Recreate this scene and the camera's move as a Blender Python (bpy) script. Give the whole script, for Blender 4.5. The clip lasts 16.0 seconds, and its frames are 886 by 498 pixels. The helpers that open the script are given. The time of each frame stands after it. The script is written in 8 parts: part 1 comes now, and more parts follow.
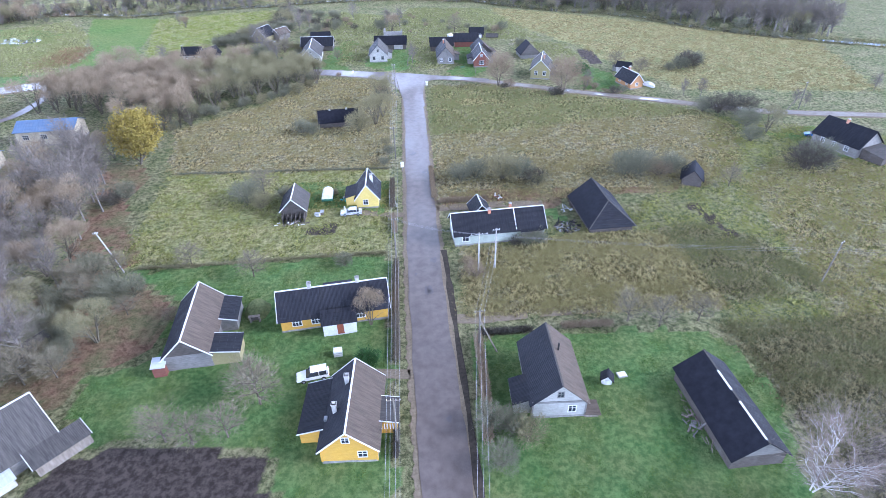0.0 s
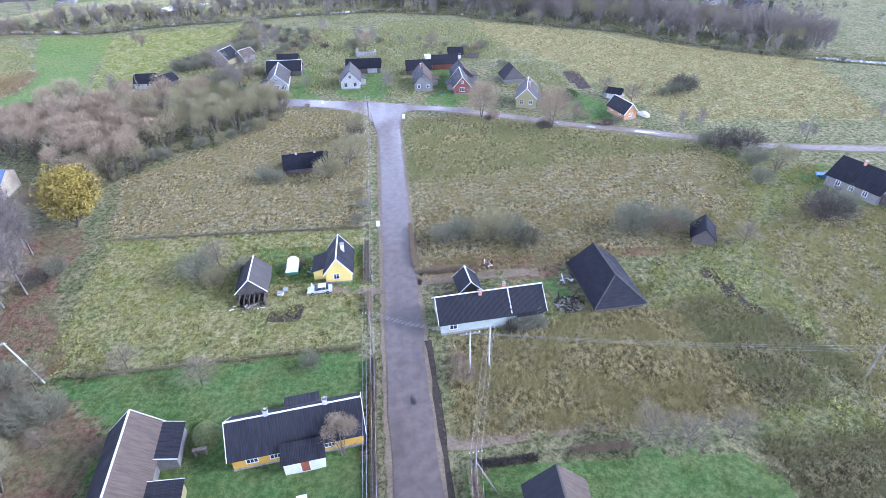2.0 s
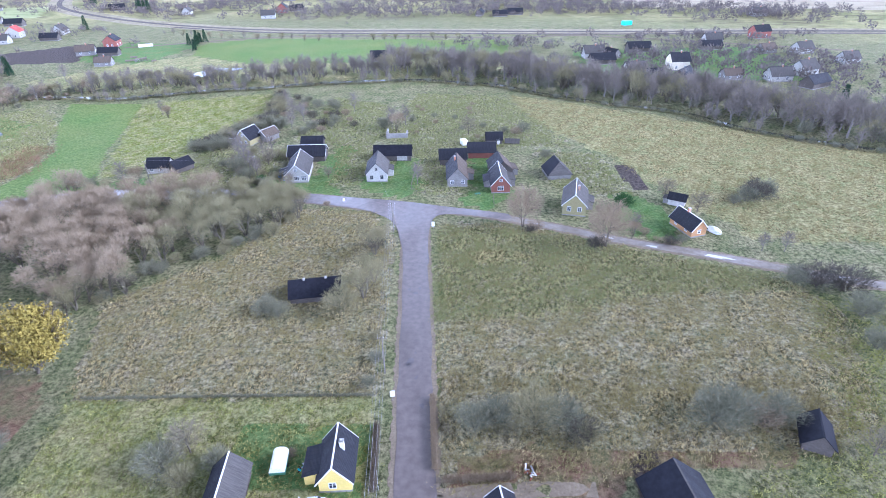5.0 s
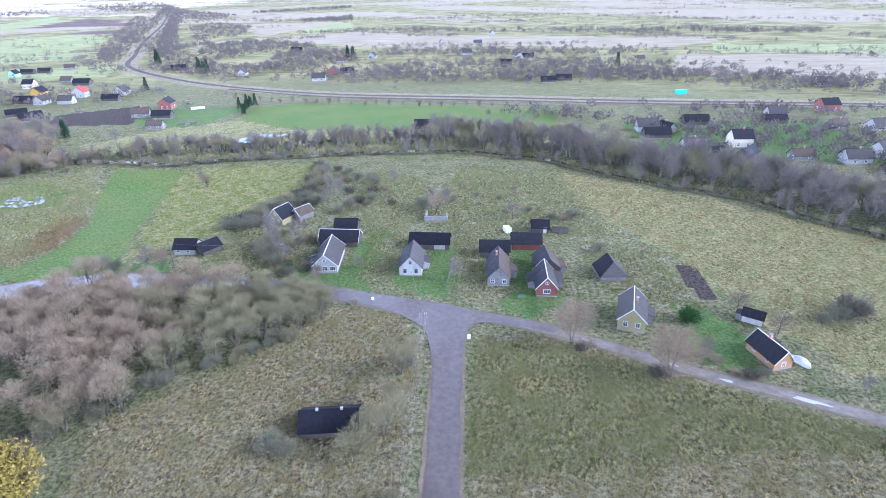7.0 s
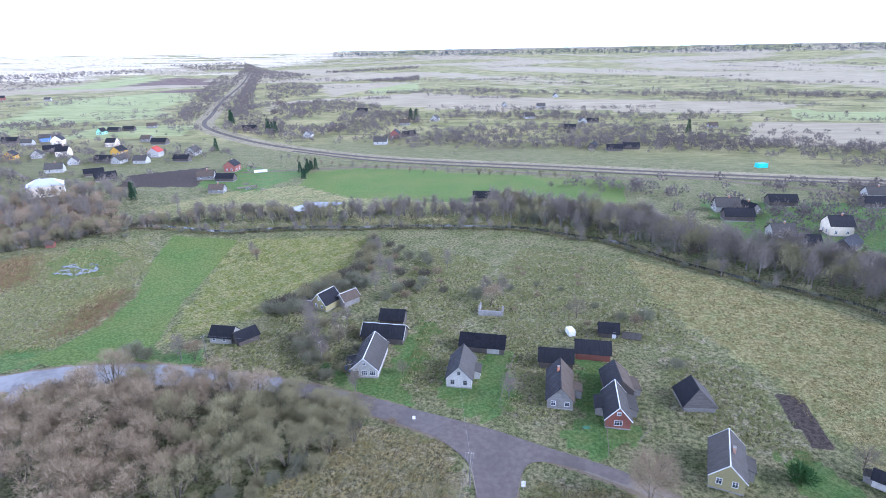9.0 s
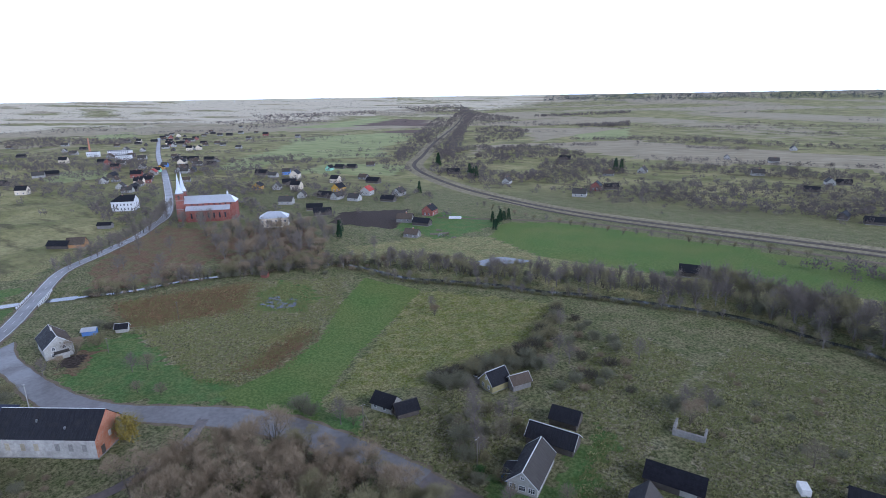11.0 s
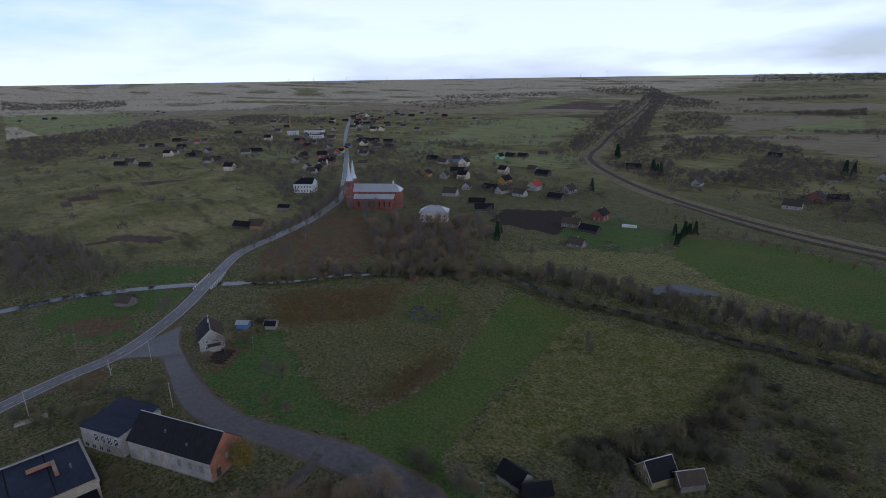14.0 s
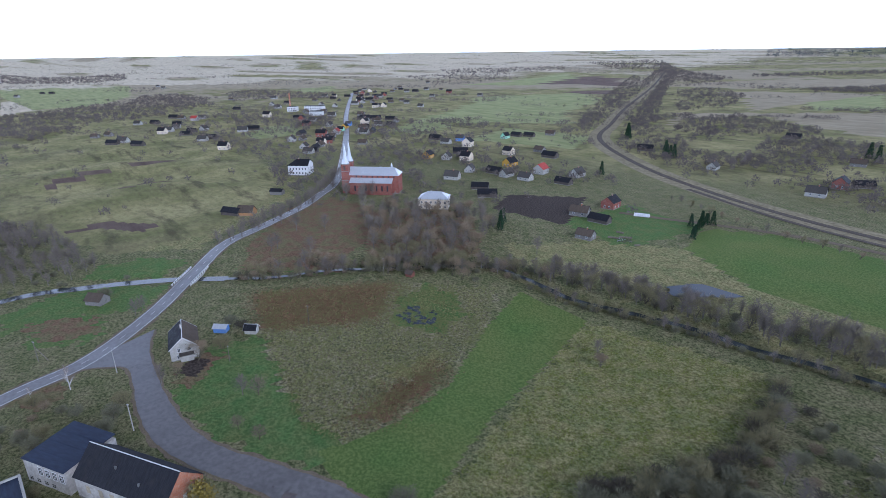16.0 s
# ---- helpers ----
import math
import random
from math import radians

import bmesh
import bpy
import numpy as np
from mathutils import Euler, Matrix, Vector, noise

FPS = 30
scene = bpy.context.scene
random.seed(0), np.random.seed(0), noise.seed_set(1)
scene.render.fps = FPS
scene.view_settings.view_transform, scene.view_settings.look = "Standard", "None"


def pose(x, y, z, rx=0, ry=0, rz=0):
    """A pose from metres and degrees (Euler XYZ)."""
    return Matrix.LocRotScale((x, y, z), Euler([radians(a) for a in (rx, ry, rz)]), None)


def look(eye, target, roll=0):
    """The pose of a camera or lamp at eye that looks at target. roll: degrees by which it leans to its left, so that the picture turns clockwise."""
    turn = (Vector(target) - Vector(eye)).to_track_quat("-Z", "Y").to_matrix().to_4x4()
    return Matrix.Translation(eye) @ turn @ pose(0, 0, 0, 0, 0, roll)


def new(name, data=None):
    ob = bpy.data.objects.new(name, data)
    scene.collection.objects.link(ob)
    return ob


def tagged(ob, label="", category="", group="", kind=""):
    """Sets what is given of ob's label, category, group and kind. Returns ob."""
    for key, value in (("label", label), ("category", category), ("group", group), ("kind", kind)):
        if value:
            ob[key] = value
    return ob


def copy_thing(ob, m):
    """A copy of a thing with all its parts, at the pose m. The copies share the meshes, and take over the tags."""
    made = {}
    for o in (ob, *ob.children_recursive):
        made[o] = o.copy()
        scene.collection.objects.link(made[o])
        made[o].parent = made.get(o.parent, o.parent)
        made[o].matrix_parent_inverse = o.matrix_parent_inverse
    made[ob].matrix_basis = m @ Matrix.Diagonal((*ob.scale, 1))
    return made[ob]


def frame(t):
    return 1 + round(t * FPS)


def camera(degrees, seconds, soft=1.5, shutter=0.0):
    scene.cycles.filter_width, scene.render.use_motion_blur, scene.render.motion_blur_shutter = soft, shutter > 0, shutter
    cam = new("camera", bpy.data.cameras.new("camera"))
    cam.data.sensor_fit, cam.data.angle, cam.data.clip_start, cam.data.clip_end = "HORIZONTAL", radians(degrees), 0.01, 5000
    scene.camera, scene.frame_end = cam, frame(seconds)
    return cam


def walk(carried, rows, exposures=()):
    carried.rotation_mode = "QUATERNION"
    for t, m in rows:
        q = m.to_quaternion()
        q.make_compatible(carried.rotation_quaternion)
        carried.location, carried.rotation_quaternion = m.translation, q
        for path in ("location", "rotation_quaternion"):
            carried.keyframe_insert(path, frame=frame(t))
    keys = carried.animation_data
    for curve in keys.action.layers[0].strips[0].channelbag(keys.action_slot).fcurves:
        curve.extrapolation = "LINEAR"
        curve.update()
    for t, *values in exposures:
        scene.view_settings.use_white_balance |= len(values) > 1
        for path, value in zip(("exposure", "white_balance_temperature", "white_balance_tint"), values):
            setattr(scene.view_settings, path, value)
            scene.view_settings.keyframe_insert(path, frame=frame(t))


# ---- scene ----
cam = camera(78.1, 16.0, 0.5)
METRES, EYE, TILT, LEAN, TURN = 172.0, 58.0, -34.5, 1.0, 0.0
ROWS = [
    (0.0, 0.0, 0.0, 0.0, -0.0, 0.0, 0.0),
    (0.5, -0.0004, 0.0208, 0.0216, -0.84, -0.12, 0.59),
    (1.0, -0.0008, 0.0418, 0.043, -1.64, -0.17, 1.13),
    (1.5, -0.0011, 0.0633, 0.0643, -1.85, -0.22, 1.24),
    (2.0, -0.0011, 0.0848, 0.0859, -2.0, -0.23, 1.34),
    (2.5, -0.0008, 0.1065, 0.1076, -2.05, -0.14, 1.28),
    (3.0, 0.0005, 0.1283, 0.1296, -0.73, 0.15, 0.37),
    (3.5, 0.0013, 0.1497, 0.152, -0.21, 0.71, 0.02),
    (4.0, 0.0018, 0.1709, 0.1745, -0.18, 1.66, -0.0),
    (6.5, 0.0031, 0.2708, 0.2935, 4.54, 7.43, -3.17),
    (7.0, 0.0014, 0.2914, 0.3177, 5.18, 8.71, -3.6),
    (7.5, -0.0008, 0.3116, 0.3417, 5.83, 9.99, -4.06),
    (8.0, -0.0038, 0.3316, 0.3658, 6.7, 11.25, -4.67),
    (10.5, -0.0343, 0.4295, 0.4864, 22.57, 14.88, -14.82),
    (11.0, -0.0432, 0.4499, 0.5087, 28.65, 13.63, -18.22),
    (11.5, -0.0549, 0.4699, 0.5301, 35.01, 11.47, -21.46),
    (12.0, -0.0678, 0.4898, 0.5514, 40.78, 9.21, -23.99),
    (12.5, -0.0823, 0.5066, 0.5724, 43.5, 8.59, -25.12),
    (13.0, -0.0992, 0.5235, 0.5924, 44.73, 8.26, -25.6),
    (13.5, -0.1174, 0.5393, 0.6115, 45.69, 7.25, -25.98),
    (14.0, -0.1369, 0.5559, 0.6293, 46.41, 4.84, -26.24),
    (14.5, -0.1578, 0.5736, 0.6456, 46.72, 2.58, -26.4),
    (15.0, -0.1793, 0.5924, 0.6607, 46.87, 2.11, -26.46),
    (15.5, -0.2016, 0.6103, 0.6737, 46.93, 2.1, -26.51),
    (16.0, -0.2255, 0.6276, 0.6886, 46.98, 2.06, -26.58),
]
TURNED = pose(0, 0, EYE, TILT, LEAN, TURN)
walk(cam, [(t, TURNED @ pose(METRES * x, METRES * y, METRES * z, 90 + pitch, roll, yaw)) for t, x, y, z, yaw, pitch, roll in ROWS],
     exposures=[(t, stops, kelvin, tint) for t, stops, kelvin, tint in (
         (0.0, 0.42, 4700, 20), (2.0, 0.5, 4720, 24), (4.0, 0.5, 4680, 24), (6.5, 0.45, 4650, 23), (7.0, 0.34, 4640, 23), (7.5, 0.34, 4630, 23), (8.0, 0.26, 4620, 23), (9.5, -0.12, 4750, 20), (10.5, -0.82, 4800, 18), (11.0, -1.13, 4830, 17), (12.0, -1.68, 4870, 17), (12.7, -2.3, 4930, 17),
         (13.5, -2.85, 5080, 17), (14.5, -2.4, 4980, 17), (15.2, -1.77, 4880, 17), (16.0, -1.2, 4840, 17))])

# ---- sky and sun ----
SUN_AZ, SUN_EL = radians(95), radians(30)
world = bpy.data.worlds.new("sky")
scene.world = world
world.use_nodes = True
wt = world.node_tree
wt.nodes.clear()


def wnode(kind):
    return wt.nodes.new(kind)


w_out, w_bg = wnode("ShaderNodeOutputWorld"), wnode("ShaderNodeBackground")
w_sky = wnode("ShaderNodeTexSky")
w_sky.sky_type, w_sky.sun_disc, w_sky.sun_elevation, w_sky.sun_rotation = "NISHITA", False, SUN_EL, SUN_AZ
w_co, w_map, w_noise, w_ramp, w_mix = wnode("ShaderNodeTexCoord"), wnode("ShaderNodeMapping"), wnode("ShaderNodeTexNoise"), wnode("ShaderNodeValToRGB"), wnode("ShaderNodeMixRGB")
w_map.inputs["Scale"].default_value = (1.0, 1.0, 5.0)
w_map.inputs["Location"].default_value = (0.35, 0.1, 0.0)
w_noise.inputs["Scale"].default_value, w_noise.inputs["Detail"].default_value = 1.9, 6.0
w_ramp.color_ramp.elements[0].position, w_ramp.color_ramp.elements[1].position = 0.36, 0.52
w_ramp.color_ramp.elements[0].color, w_ramp.color_ramp.elements[1].color = (0.3, 0.3, 0.3, 1), (1, 1, 1, 1)
w_mix.inputs["Color2"].default_value = (9.9, 9.9, 10.0, 1)
w_bg.inputs["Strength"].default_value = 0.085
# a heavy cloud deck overhead that thins to a bright sky low down
w_sep, w_deck, w_mul = wnode("ShaderNodeSeparateXYZ"), wnode("ShaderNodeMapRange"), wnode("ShaderNodeMixRGB")
w_deck.interpolation_type = "SMOOTHSTEP"
for k, v in (("From Min", 0.0), ("From Max", 0.75), ("To Min", 8.0), ("To Max", 0.33)):
    w_deck.inputs[k].default_value = v
w_mul.blend_type, w_mul.inputs["Fac"].default_value = "MULTIPLY", 1.0
for a, b in ((w_co.outputs["Generated"], w_map.inputs["Vector"]), (w_map.outputs[0], w_noise.inputs["Vector"]), (w_noise.outputs["Fac"], w_ramp.inputs[0]),
             (w_ramp.outputs[0], w_mix.inputs["Fac"]), (w_sky.outputs[0], w_mix.inputs["Color1"]), (w_co.outputs["Generated"], w_sep.inputs[0]), (w_sep.outputs[2], w_deck.inputs["Value"]),
             (w_mix.outputs[0], w_mul.inputs["Color1"]), (w_deck.outputs[0], w_mul.inputs["Color2"]), (w_mul.outputs[0], w_bg.inputs["Color"]), (w_bg.outputs[0], w_out.inputs["Surface"])):
    wt.links.new(a, b)
sun = new("sun", bpy.data.lights.new("sun", "SUN"))
sun.data.energy, sun.data.angle, sun.data.color = 3.8, radians(14), (1.0, 0.9, 0.76)
sun.matrix_world = look((0, 0, 0), (-math.sin(SUN_AZ) * math.cos(SUN_EL), -math.cos(SUN_AZ) * math.cos(SUN_EL), -math.sin(SUN_EL)))

# ---- materials ----


class Mat:
    """A node material under construction: nodes by kind, sockets by name."""

    def __init__(self, name, rough=0.85, spec=0.25, metal=0.0):
        self.m = bpy.data.materials.new(name)
        self.m.use_nodes = True
        self.t = self.m.node_tree
        self.b = self.t.nodes["Principled BSDF"]
        self.b.inputs["Roughness"].default_value = rough
        self.b.inputs["Specular IOR Level"].default_value = spec
        self.b.inputs["Metallic"].default_value = metal
        self.co = self.t.nodes.new("ShaderNodeTexCoord").outputs["Object"]

    def put(self, socket, value):
        if isinstance(value, bpy.types.NodeSocket):
            self.t.links.new(value, socket)
        elif isinstance(value, tuple) and len(value) == 3 and len(socket.default_value) == 4:
            socket.default_value = (*value, 1)
        else:
            socket.default_value = value

    def noise(self, scale, detail=4.0, stretch=None, rough=0.55):
        n = self.t.nodes.new("ShaderNodeTexNoise")
        n.inputs["Scale"].default_value, n.inputs["Detail"].default_value, n.inputs["Roughness"].default_value = scale, detail, rough
        co = self.co
        if stretch:
            mp = self.t.nodes.new("ShaderNodeMapping")
            mp.inputs["Scale"].default_value = stretch
            self.t.links.new(co, mp.inputs["Vector"])
            co = mp.outputs[0]
        self.t.links.new(co, n.inputs["Vector"])
        return n.outputs["Fac"]

    def wave(self, scale, axis="X", distort=0.0):
        n = self.t.nodes.new("ShaderNodeTexWave")
        n.bands_direction = axis
        n.inputs["Scale"].default_value, n.inputs["Distortion"].default_value = scale, distort
        self.t.links.new(self.co, n.inputs["Vector"])
        return n.outputs["Fac"]

    def span(self, value, lo, hi, a=0.0, b=1.0):
        n = self.t.nodes.new("ShaderNodeMapRange")
        self.put(n.inputs["Value"], value)
        for k, v in (("From Min", lo), ("From Max", hi), ("To Min", a), ("To Max", b)):
            n.inputs[k].default_value = v
        return n.outputs[0]

    def math(self, op, a, b=0.0):
        n = self.t.nodes.new("ShaderNodeMath")
        n.operation = op
        self.put(n.inputs[0], a)
        self.put(n.inputs[1], b)
        return n.outputs[0]

    def mix(self, fac, a, b, blend="MIX"):
        n = self.t.nodes.new("ShaderNodeMixRGB")
        n.blend_type = blend
        self.put(n.inputs["Fac"], fac)
        self.put(n.inputs["Color1"], a)
        self.put(n.inputs["Color2"], b)
        return n.outputs[0]

    def rnd(self):
        return self.t.nodes.new("ShaderNodeObjectInfo").outputs["Random"]

    def island(self):
        return self.t.nodes.new("ShaderNodeNewGeometry").outputs["Random Per Island"]

    def attr(self, name):
        n = self.t.nodes.new("ShaderNodeAttribute")
        n.attribute_name = name
        sep = self.t.nodes.new("ShaderNodeSeparateColor")
        self.t.links.new(n.outputs["Color"], sep.inputs[0])
        return sep.outputs[0], sep.outputs[1], sep.outputs[2], n.outputs["Alpha"]

    def bump(self, height, strength=0.5, distance=0.1):
        n = self.t.nodes.new("ShaderNodeBump")
        n.inputs["Strength"].default_value, n.inputs["Distance"].default_value = strength, distance
        self.put(n.inputs["Height"], height)
        self.t.links.new(n.outputs[0], self.b.inputs["Normal"])

    def done(self, colour=None, rough=None):
        if colour is not None:
            self.put(self.b.inputs["Base Color"], colour)
        if rough is not None:
            self.put(self.b.inputs["Roughness"], rough)
        return self.m


def plain(name, a, b, scale=3.0, rough=0.8, spec=0.25, metal=0.0, bump=0.3, dist=0.03, stretch=None, stain=0.35):
    """A weathered surface: fine grain between two colours, large stains over it."""
    m = Mat(name, rough, spec, metal)
    g = m.noise(scale, 5.0, stretch)
    s = m.noise(scale * 0.13, 3.0)
    c = m.mix(m.span(g, 0.32, 0.68), a, b)
    c = m.mix(m.span(s, 0.35, 0.7, 0.0, stain), c, tuple(v * 0.55 for v in a), "MIX")
    m.bump(g, bump, dist)
    return m.done(c, m.span(g, 0.3, 0.7, rough - 0.08, min(1.0, rough + 0.08)))


def boards(name, a, b, pitch=0.16, wear=(0.3, 0.29, 0.27), worn=0.3):
    """Weathered horizontal boarding: a groove every pitch metres, grain along the boards, paint worn to grey."""
    m = Mat(name, 0.75)
    w = m.wave(0.314 / pitch, "Z")
    g = m.noise(2.2, 5.0, (0.6, 0.6, 6.0))
    s = m.noise(0.55, 4.0)
    c = m.mix(m.span(g, 0.3, 0.7), a, b)
    c = m.mix(m.span(s, 0.5, 0.75, 0.0, worn), c, wear)
    c = m.mix(m.span(w, 0.0, 0.14, 0.45, 0.0), c, tuple(v * 0.35 for v in a))
    m.bump(w, 0.5, 0.02)
    return m.done(c)


def sheeting(name, a, b, moss=(0.16, 0.15, 0.11), mossy=0.35, rough=0.6):
    """Old corrugated cement sheets: waves down the slope, courses, streaks and lichen."""
    m = Mat(name, rough, 0.1)
    w = m.wave(1.6, "X")
    streak = m.noise(1.4, 5.0, (3.0, 0.35, 0.35))
    patch = m.noise(0.42, 4.0)
    fine = m.noise(7.0, 4.0)
    c = m.mix(m.span(streak, 0.3, 0.7), a, b)
    c = m.mix(m.span(patch, 0.52, 0.72, 0.0, mossy), c, moss)
    c = m.mix(m.span(fine, 0.6, 0.8, 0.0, 0.3), c, tuple(v * 1.7 + 0.02 for v in b))
    c = m.mix(m.span(m.rnd(), 0.0, 1.0, 0.0, 0.35), c, tuple(v * 0.7 for v in a))
    m.bump(m.math("ADD", w, m.math("MULTIPLY", fine, 0.4)), 0.5, 0.04)
    return m.done(c, m.span(patch, 0.3, 0.7, rough - 0.12, rough + 0.15))


def ground_material():
    m = Mat("land_cover", 0.95, 0.1)
    lawn, dry, soil, litter = m.attr("cover_a")
    meadow, crop, weed, far = m.attr("cover_b")
    n_big, n_mid, n_fine, n_tuft = m.noise(0.035, 4.0), m.noise(0.16, 5.0), m.noise(1.1, 5.0, None, 0.7), m.noise(0.95, 6.0, None, 0.82)

    def two(a, b, f, lo=0.41, hi=0.59):
        return m.mix(m.span(f, lo, hi), a, b)

    def over(base, w, top):
        edge = m.math("ADD", w, m.span(m.math("ADD", n_mid, n_fine), 0.6, 1.4, -0.3, 0.3))
        return m.mix(m.span(edge, 0.38, 0.62), base, top)

    rough = m.mix(m.span(n_mid, 0.38, 0.64), two((0.058, 0.075, 0.029), (0.25, 0.257, 0.115), n_tuft), two((0.098, 0.097, 0.046), (0.352, 0.323, 0.178), n_tuft))
    c = rough
    drycol = m.mix(m.span(n_mid, 0.36, 0.66), two((0.09, 0.08, 0.049), (0.45, 0.395, 0.258), n_tuft), two((0.078, 0.086, 0.045), (0.355, 0.34, 0.2), n_tuft))
    c = over(c, dry, drycol)
    c = over(c, meadow, m.mix(m.span(n_mid, 0.35, 0.62), two((0.1, 0.118, 0.038), (0.33, 0.335, 0.15), n_tuft), two((0.165, 0.15, 0.062), (0.44, 0.395, 0.195), n_tuft)))
    c = over(c, weed, m.mix(m.span(n_mid, 0.4, 0.6), two((0.11, 0.095, 0.06), (0.38, 0.325, 0.21), n_tuft), two((0.09, 0.1, 0.052), (0.32, 0.32, 0.175), n_tuft)))
    c = over(c, lawn, m.mix(m.span(n_mid, 0.35, 0.68), two((0.08, 0.155, 0.045), (0.15, 0.25, 0.078), n_fine), two((0.11, 0.155, 0.05), (0.21, 0.245, 0.088), n_fine)))
    c = over(c, crop, m.mix(m.span(n_big, 0.35, 0.65), two((0.09, 0.155, 0.036), (0.165, 0.245, 0.066), n_fine), two((0.125, 0.17, 0.044), (0.215, 0.255, 0.08), n_fine)))
    c = over(c, litter, m.mix(m.span(n_mid, 0.42, 0.6), two((0.135, 0.083, 0.052), (0.285, 0.185, 0.118), n_tuft), two((0.13, 0.127, 0.06), (0.26, 0.225, 0.115), n_tuft)))
    c = over(c, soil, two((0.045, 0.036, 0.031), (0.105, 0.085, 0.073), n_fine))
    # far patchwork of fields
    straw, furrow, green, plain_ = m.attr("cover_c")
    n_far, n_strip, n_mottle = m.noise(0.02, 6.0, None, 0.65), m.noise(0.045, 6.0, (0.4, 1.5, 1.0), 0.65), m.noise(0.22, 8.0, (0.7, 1.2, 1.0), 0.75)
    # base lightened to carry the sunlight on the far pasture
    farcol = m.mix(m.span(n_far, 0.38, 0.62), (0.215, 0.22, 0.085), (0.42, 0.38, 0.18))
    farcol = m.mix(m.span(m.noise(0.012, 6.0), 0.5, 0.68, 0.0, 0.6), farcol, (0.2, 0.18, 0.1))
    farcol = m.mix(m.span(n_strip, 0.53, 0.66, 0.0, 0.8), farcol, (0.1, 0.088, 0.05))
    farcol = m.mix(m.span(n_mottle, 0.38, 0.56, 0.45, 0.0), farcol, (0.11, 0.1, 0.055))

    def patch(base, w, a, b):
        edge = m.math("ADD", w, m.span(n_far, 0.3, 0.7, -0.2, 0.2))
        return m.mix(m.span(edge, 0.4, 0.6), base, m.mix(m.span(n_strip, 0.35, 0.65), a, b))

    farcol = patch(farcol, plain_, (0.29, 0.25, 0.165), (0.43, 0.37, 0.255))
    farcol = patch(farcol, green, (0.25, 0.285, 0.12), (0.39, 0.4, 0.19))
    # this near-white straw paints the sunlit, hazy far plain
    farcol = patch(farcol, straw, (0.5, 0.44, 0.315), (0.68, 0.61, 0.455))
    farcol = patch(farcol, furrow, (0.12, 0.085, 0.07), (0.2, 0.15, 0.125))
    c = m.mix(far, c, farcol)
    hgt = m.math("ADD", m.math("MULTIPLY", n_tuft, 1.0), m.math("MULTIPLY", n_fine, 0.7))
    m.bump(hgt, 1.0, 1.0)
    return m.done(c)


def asphalt(name, a, b, rough=0.55):
    m = Mat(name, rough, 0.4)
    big, mid, fine = m.noise(0.12, 4.0, (1.0, 0.35, 1.0)), m.noise(0.7, 5.0), m.noise(9.0, 3.0)
    c = m.mix(m.span(mid, 0.35, 0.65), a, b)
    c = m.mix(m.span(big, 0.5, 0.68, 0.0, 0.5), c, tuple(v * 0.6 for v in a))
    c = m.mix(m.span(fine, 0.3, 0.7, 0.0, 0.3), c, tuple(v * 1.3 for v in b))
    m.bump(m.math("ADD", mid, m.math("MULTIPLY", fine, 0.3)), 0.25, 0.03)
    return m.done(c, m.span(big, 0.35, 0.62, rough + 0.15, rough - 0.12))


def twigs(name, a, b, c2, clump=0.0):
    m = Mat(name, 0.9, 0.1)
    c = m.mix(m.island(), a, b)
    if clump:
        c = m.mix(m.span(m.math("ADD", m.noise(clump, 3.0, (1.0, 0.6, 1.0), 0.7), m.span(m.island(), 0.0, 1.0, -0.1, 0.1)), 0.4, 0.6), a, b)
        c = m.mix(m.span(m.noise(0.15, 3.0), 0.4, 0.62), c, c2)
        return m.done(m.mix(0.6, c, m.mix(1.0, c, c2, "SOFT_LIGHT")))
    return m.done(m.mix(m.span(m.rnd(), 0.0, 1.0, 0.0, 0.55), c, c2))


def glass(name, tint):
    m = Mat(name, 0.06, 0.6)
    g = m.noise(1.5, 2.0)
    return m.done(m.mix(g, tint, tuple(v * 2.2 for v in tint)))


M_GROUND = ground_material()
M_ROAD = asphalt("worn_asphalt", (0.078, 0.063, 0.056), (0.126, 0.103, 0.092), 0.46)
M_ROAD3 = asphalt("wet_side_road", (0.095, 0.089, 0.088), (0.15, 0.142, 0.141), 0.42)
M_ROAD2 = asphalt("highway_asphalt", (0.135, 0.132, 0.137), (0.195, 0.191, 0.197), 0.5)
M_LANE = asphalt("muddy_lane", (0.12, 0.1, 0.077), (0.2, 0.172, 0.138), 0.6)
# pale base imitates the white sky mirrored in the puddles
M_PUDDLE = plain("sky_pale_puddle", (0.42, 0.41, 0.39), (0.52, 0.51, 0.49), 0.6, 0.12, 0.5, 0, 0.02, 0.01, None, 0.2)
M_PATCH = asphalt("tar_patch", (0.07, 0.06, 0.06), (0.11, 0.095, 0.095), 0.5)
M_VERGE = plain("gravel_verge", (0.15, 0.12, 0.082), (0.235, 0.195, 0.14), 2.5, 0.95, 0.1, 0, 0.6, 0.05)
M_MARK = plain("road_paint", (0.62, 0.62, 0.6), (0.75, 0.75, 0.73), 3.0, 0.6)
M_DITCH = plain("ditch_peat", (0.035, 0.03, 0.025), (0.07, 0.058, 0.045), 2.0, 0.95, 0.1, 0, 0.6, 0.06)
M_MOUND = plain("grassy_mound", (0.075, 0.1, 0.035), (0.17, 0.18, 0.075), 2.0, 0.95, 0.1, 0, 0.7, 0.1)
M_WATER = Mat("still_water", 0.08, 0.4)
M_WATER.bump(M_WATER.noise(1.2, 3.0), 0.06, 0.03)
M_WATER = M_WATER.done((0.03, 0.038, 0.042))
M_POND = Mat("peaty_pond_water", 0.05, 0.1)
M_POND.bump(M_POND.noise(1.5, 3.0), 0.05, 0.03)
M_POND = M_POND.done((0.02, 0.03, 0.045))
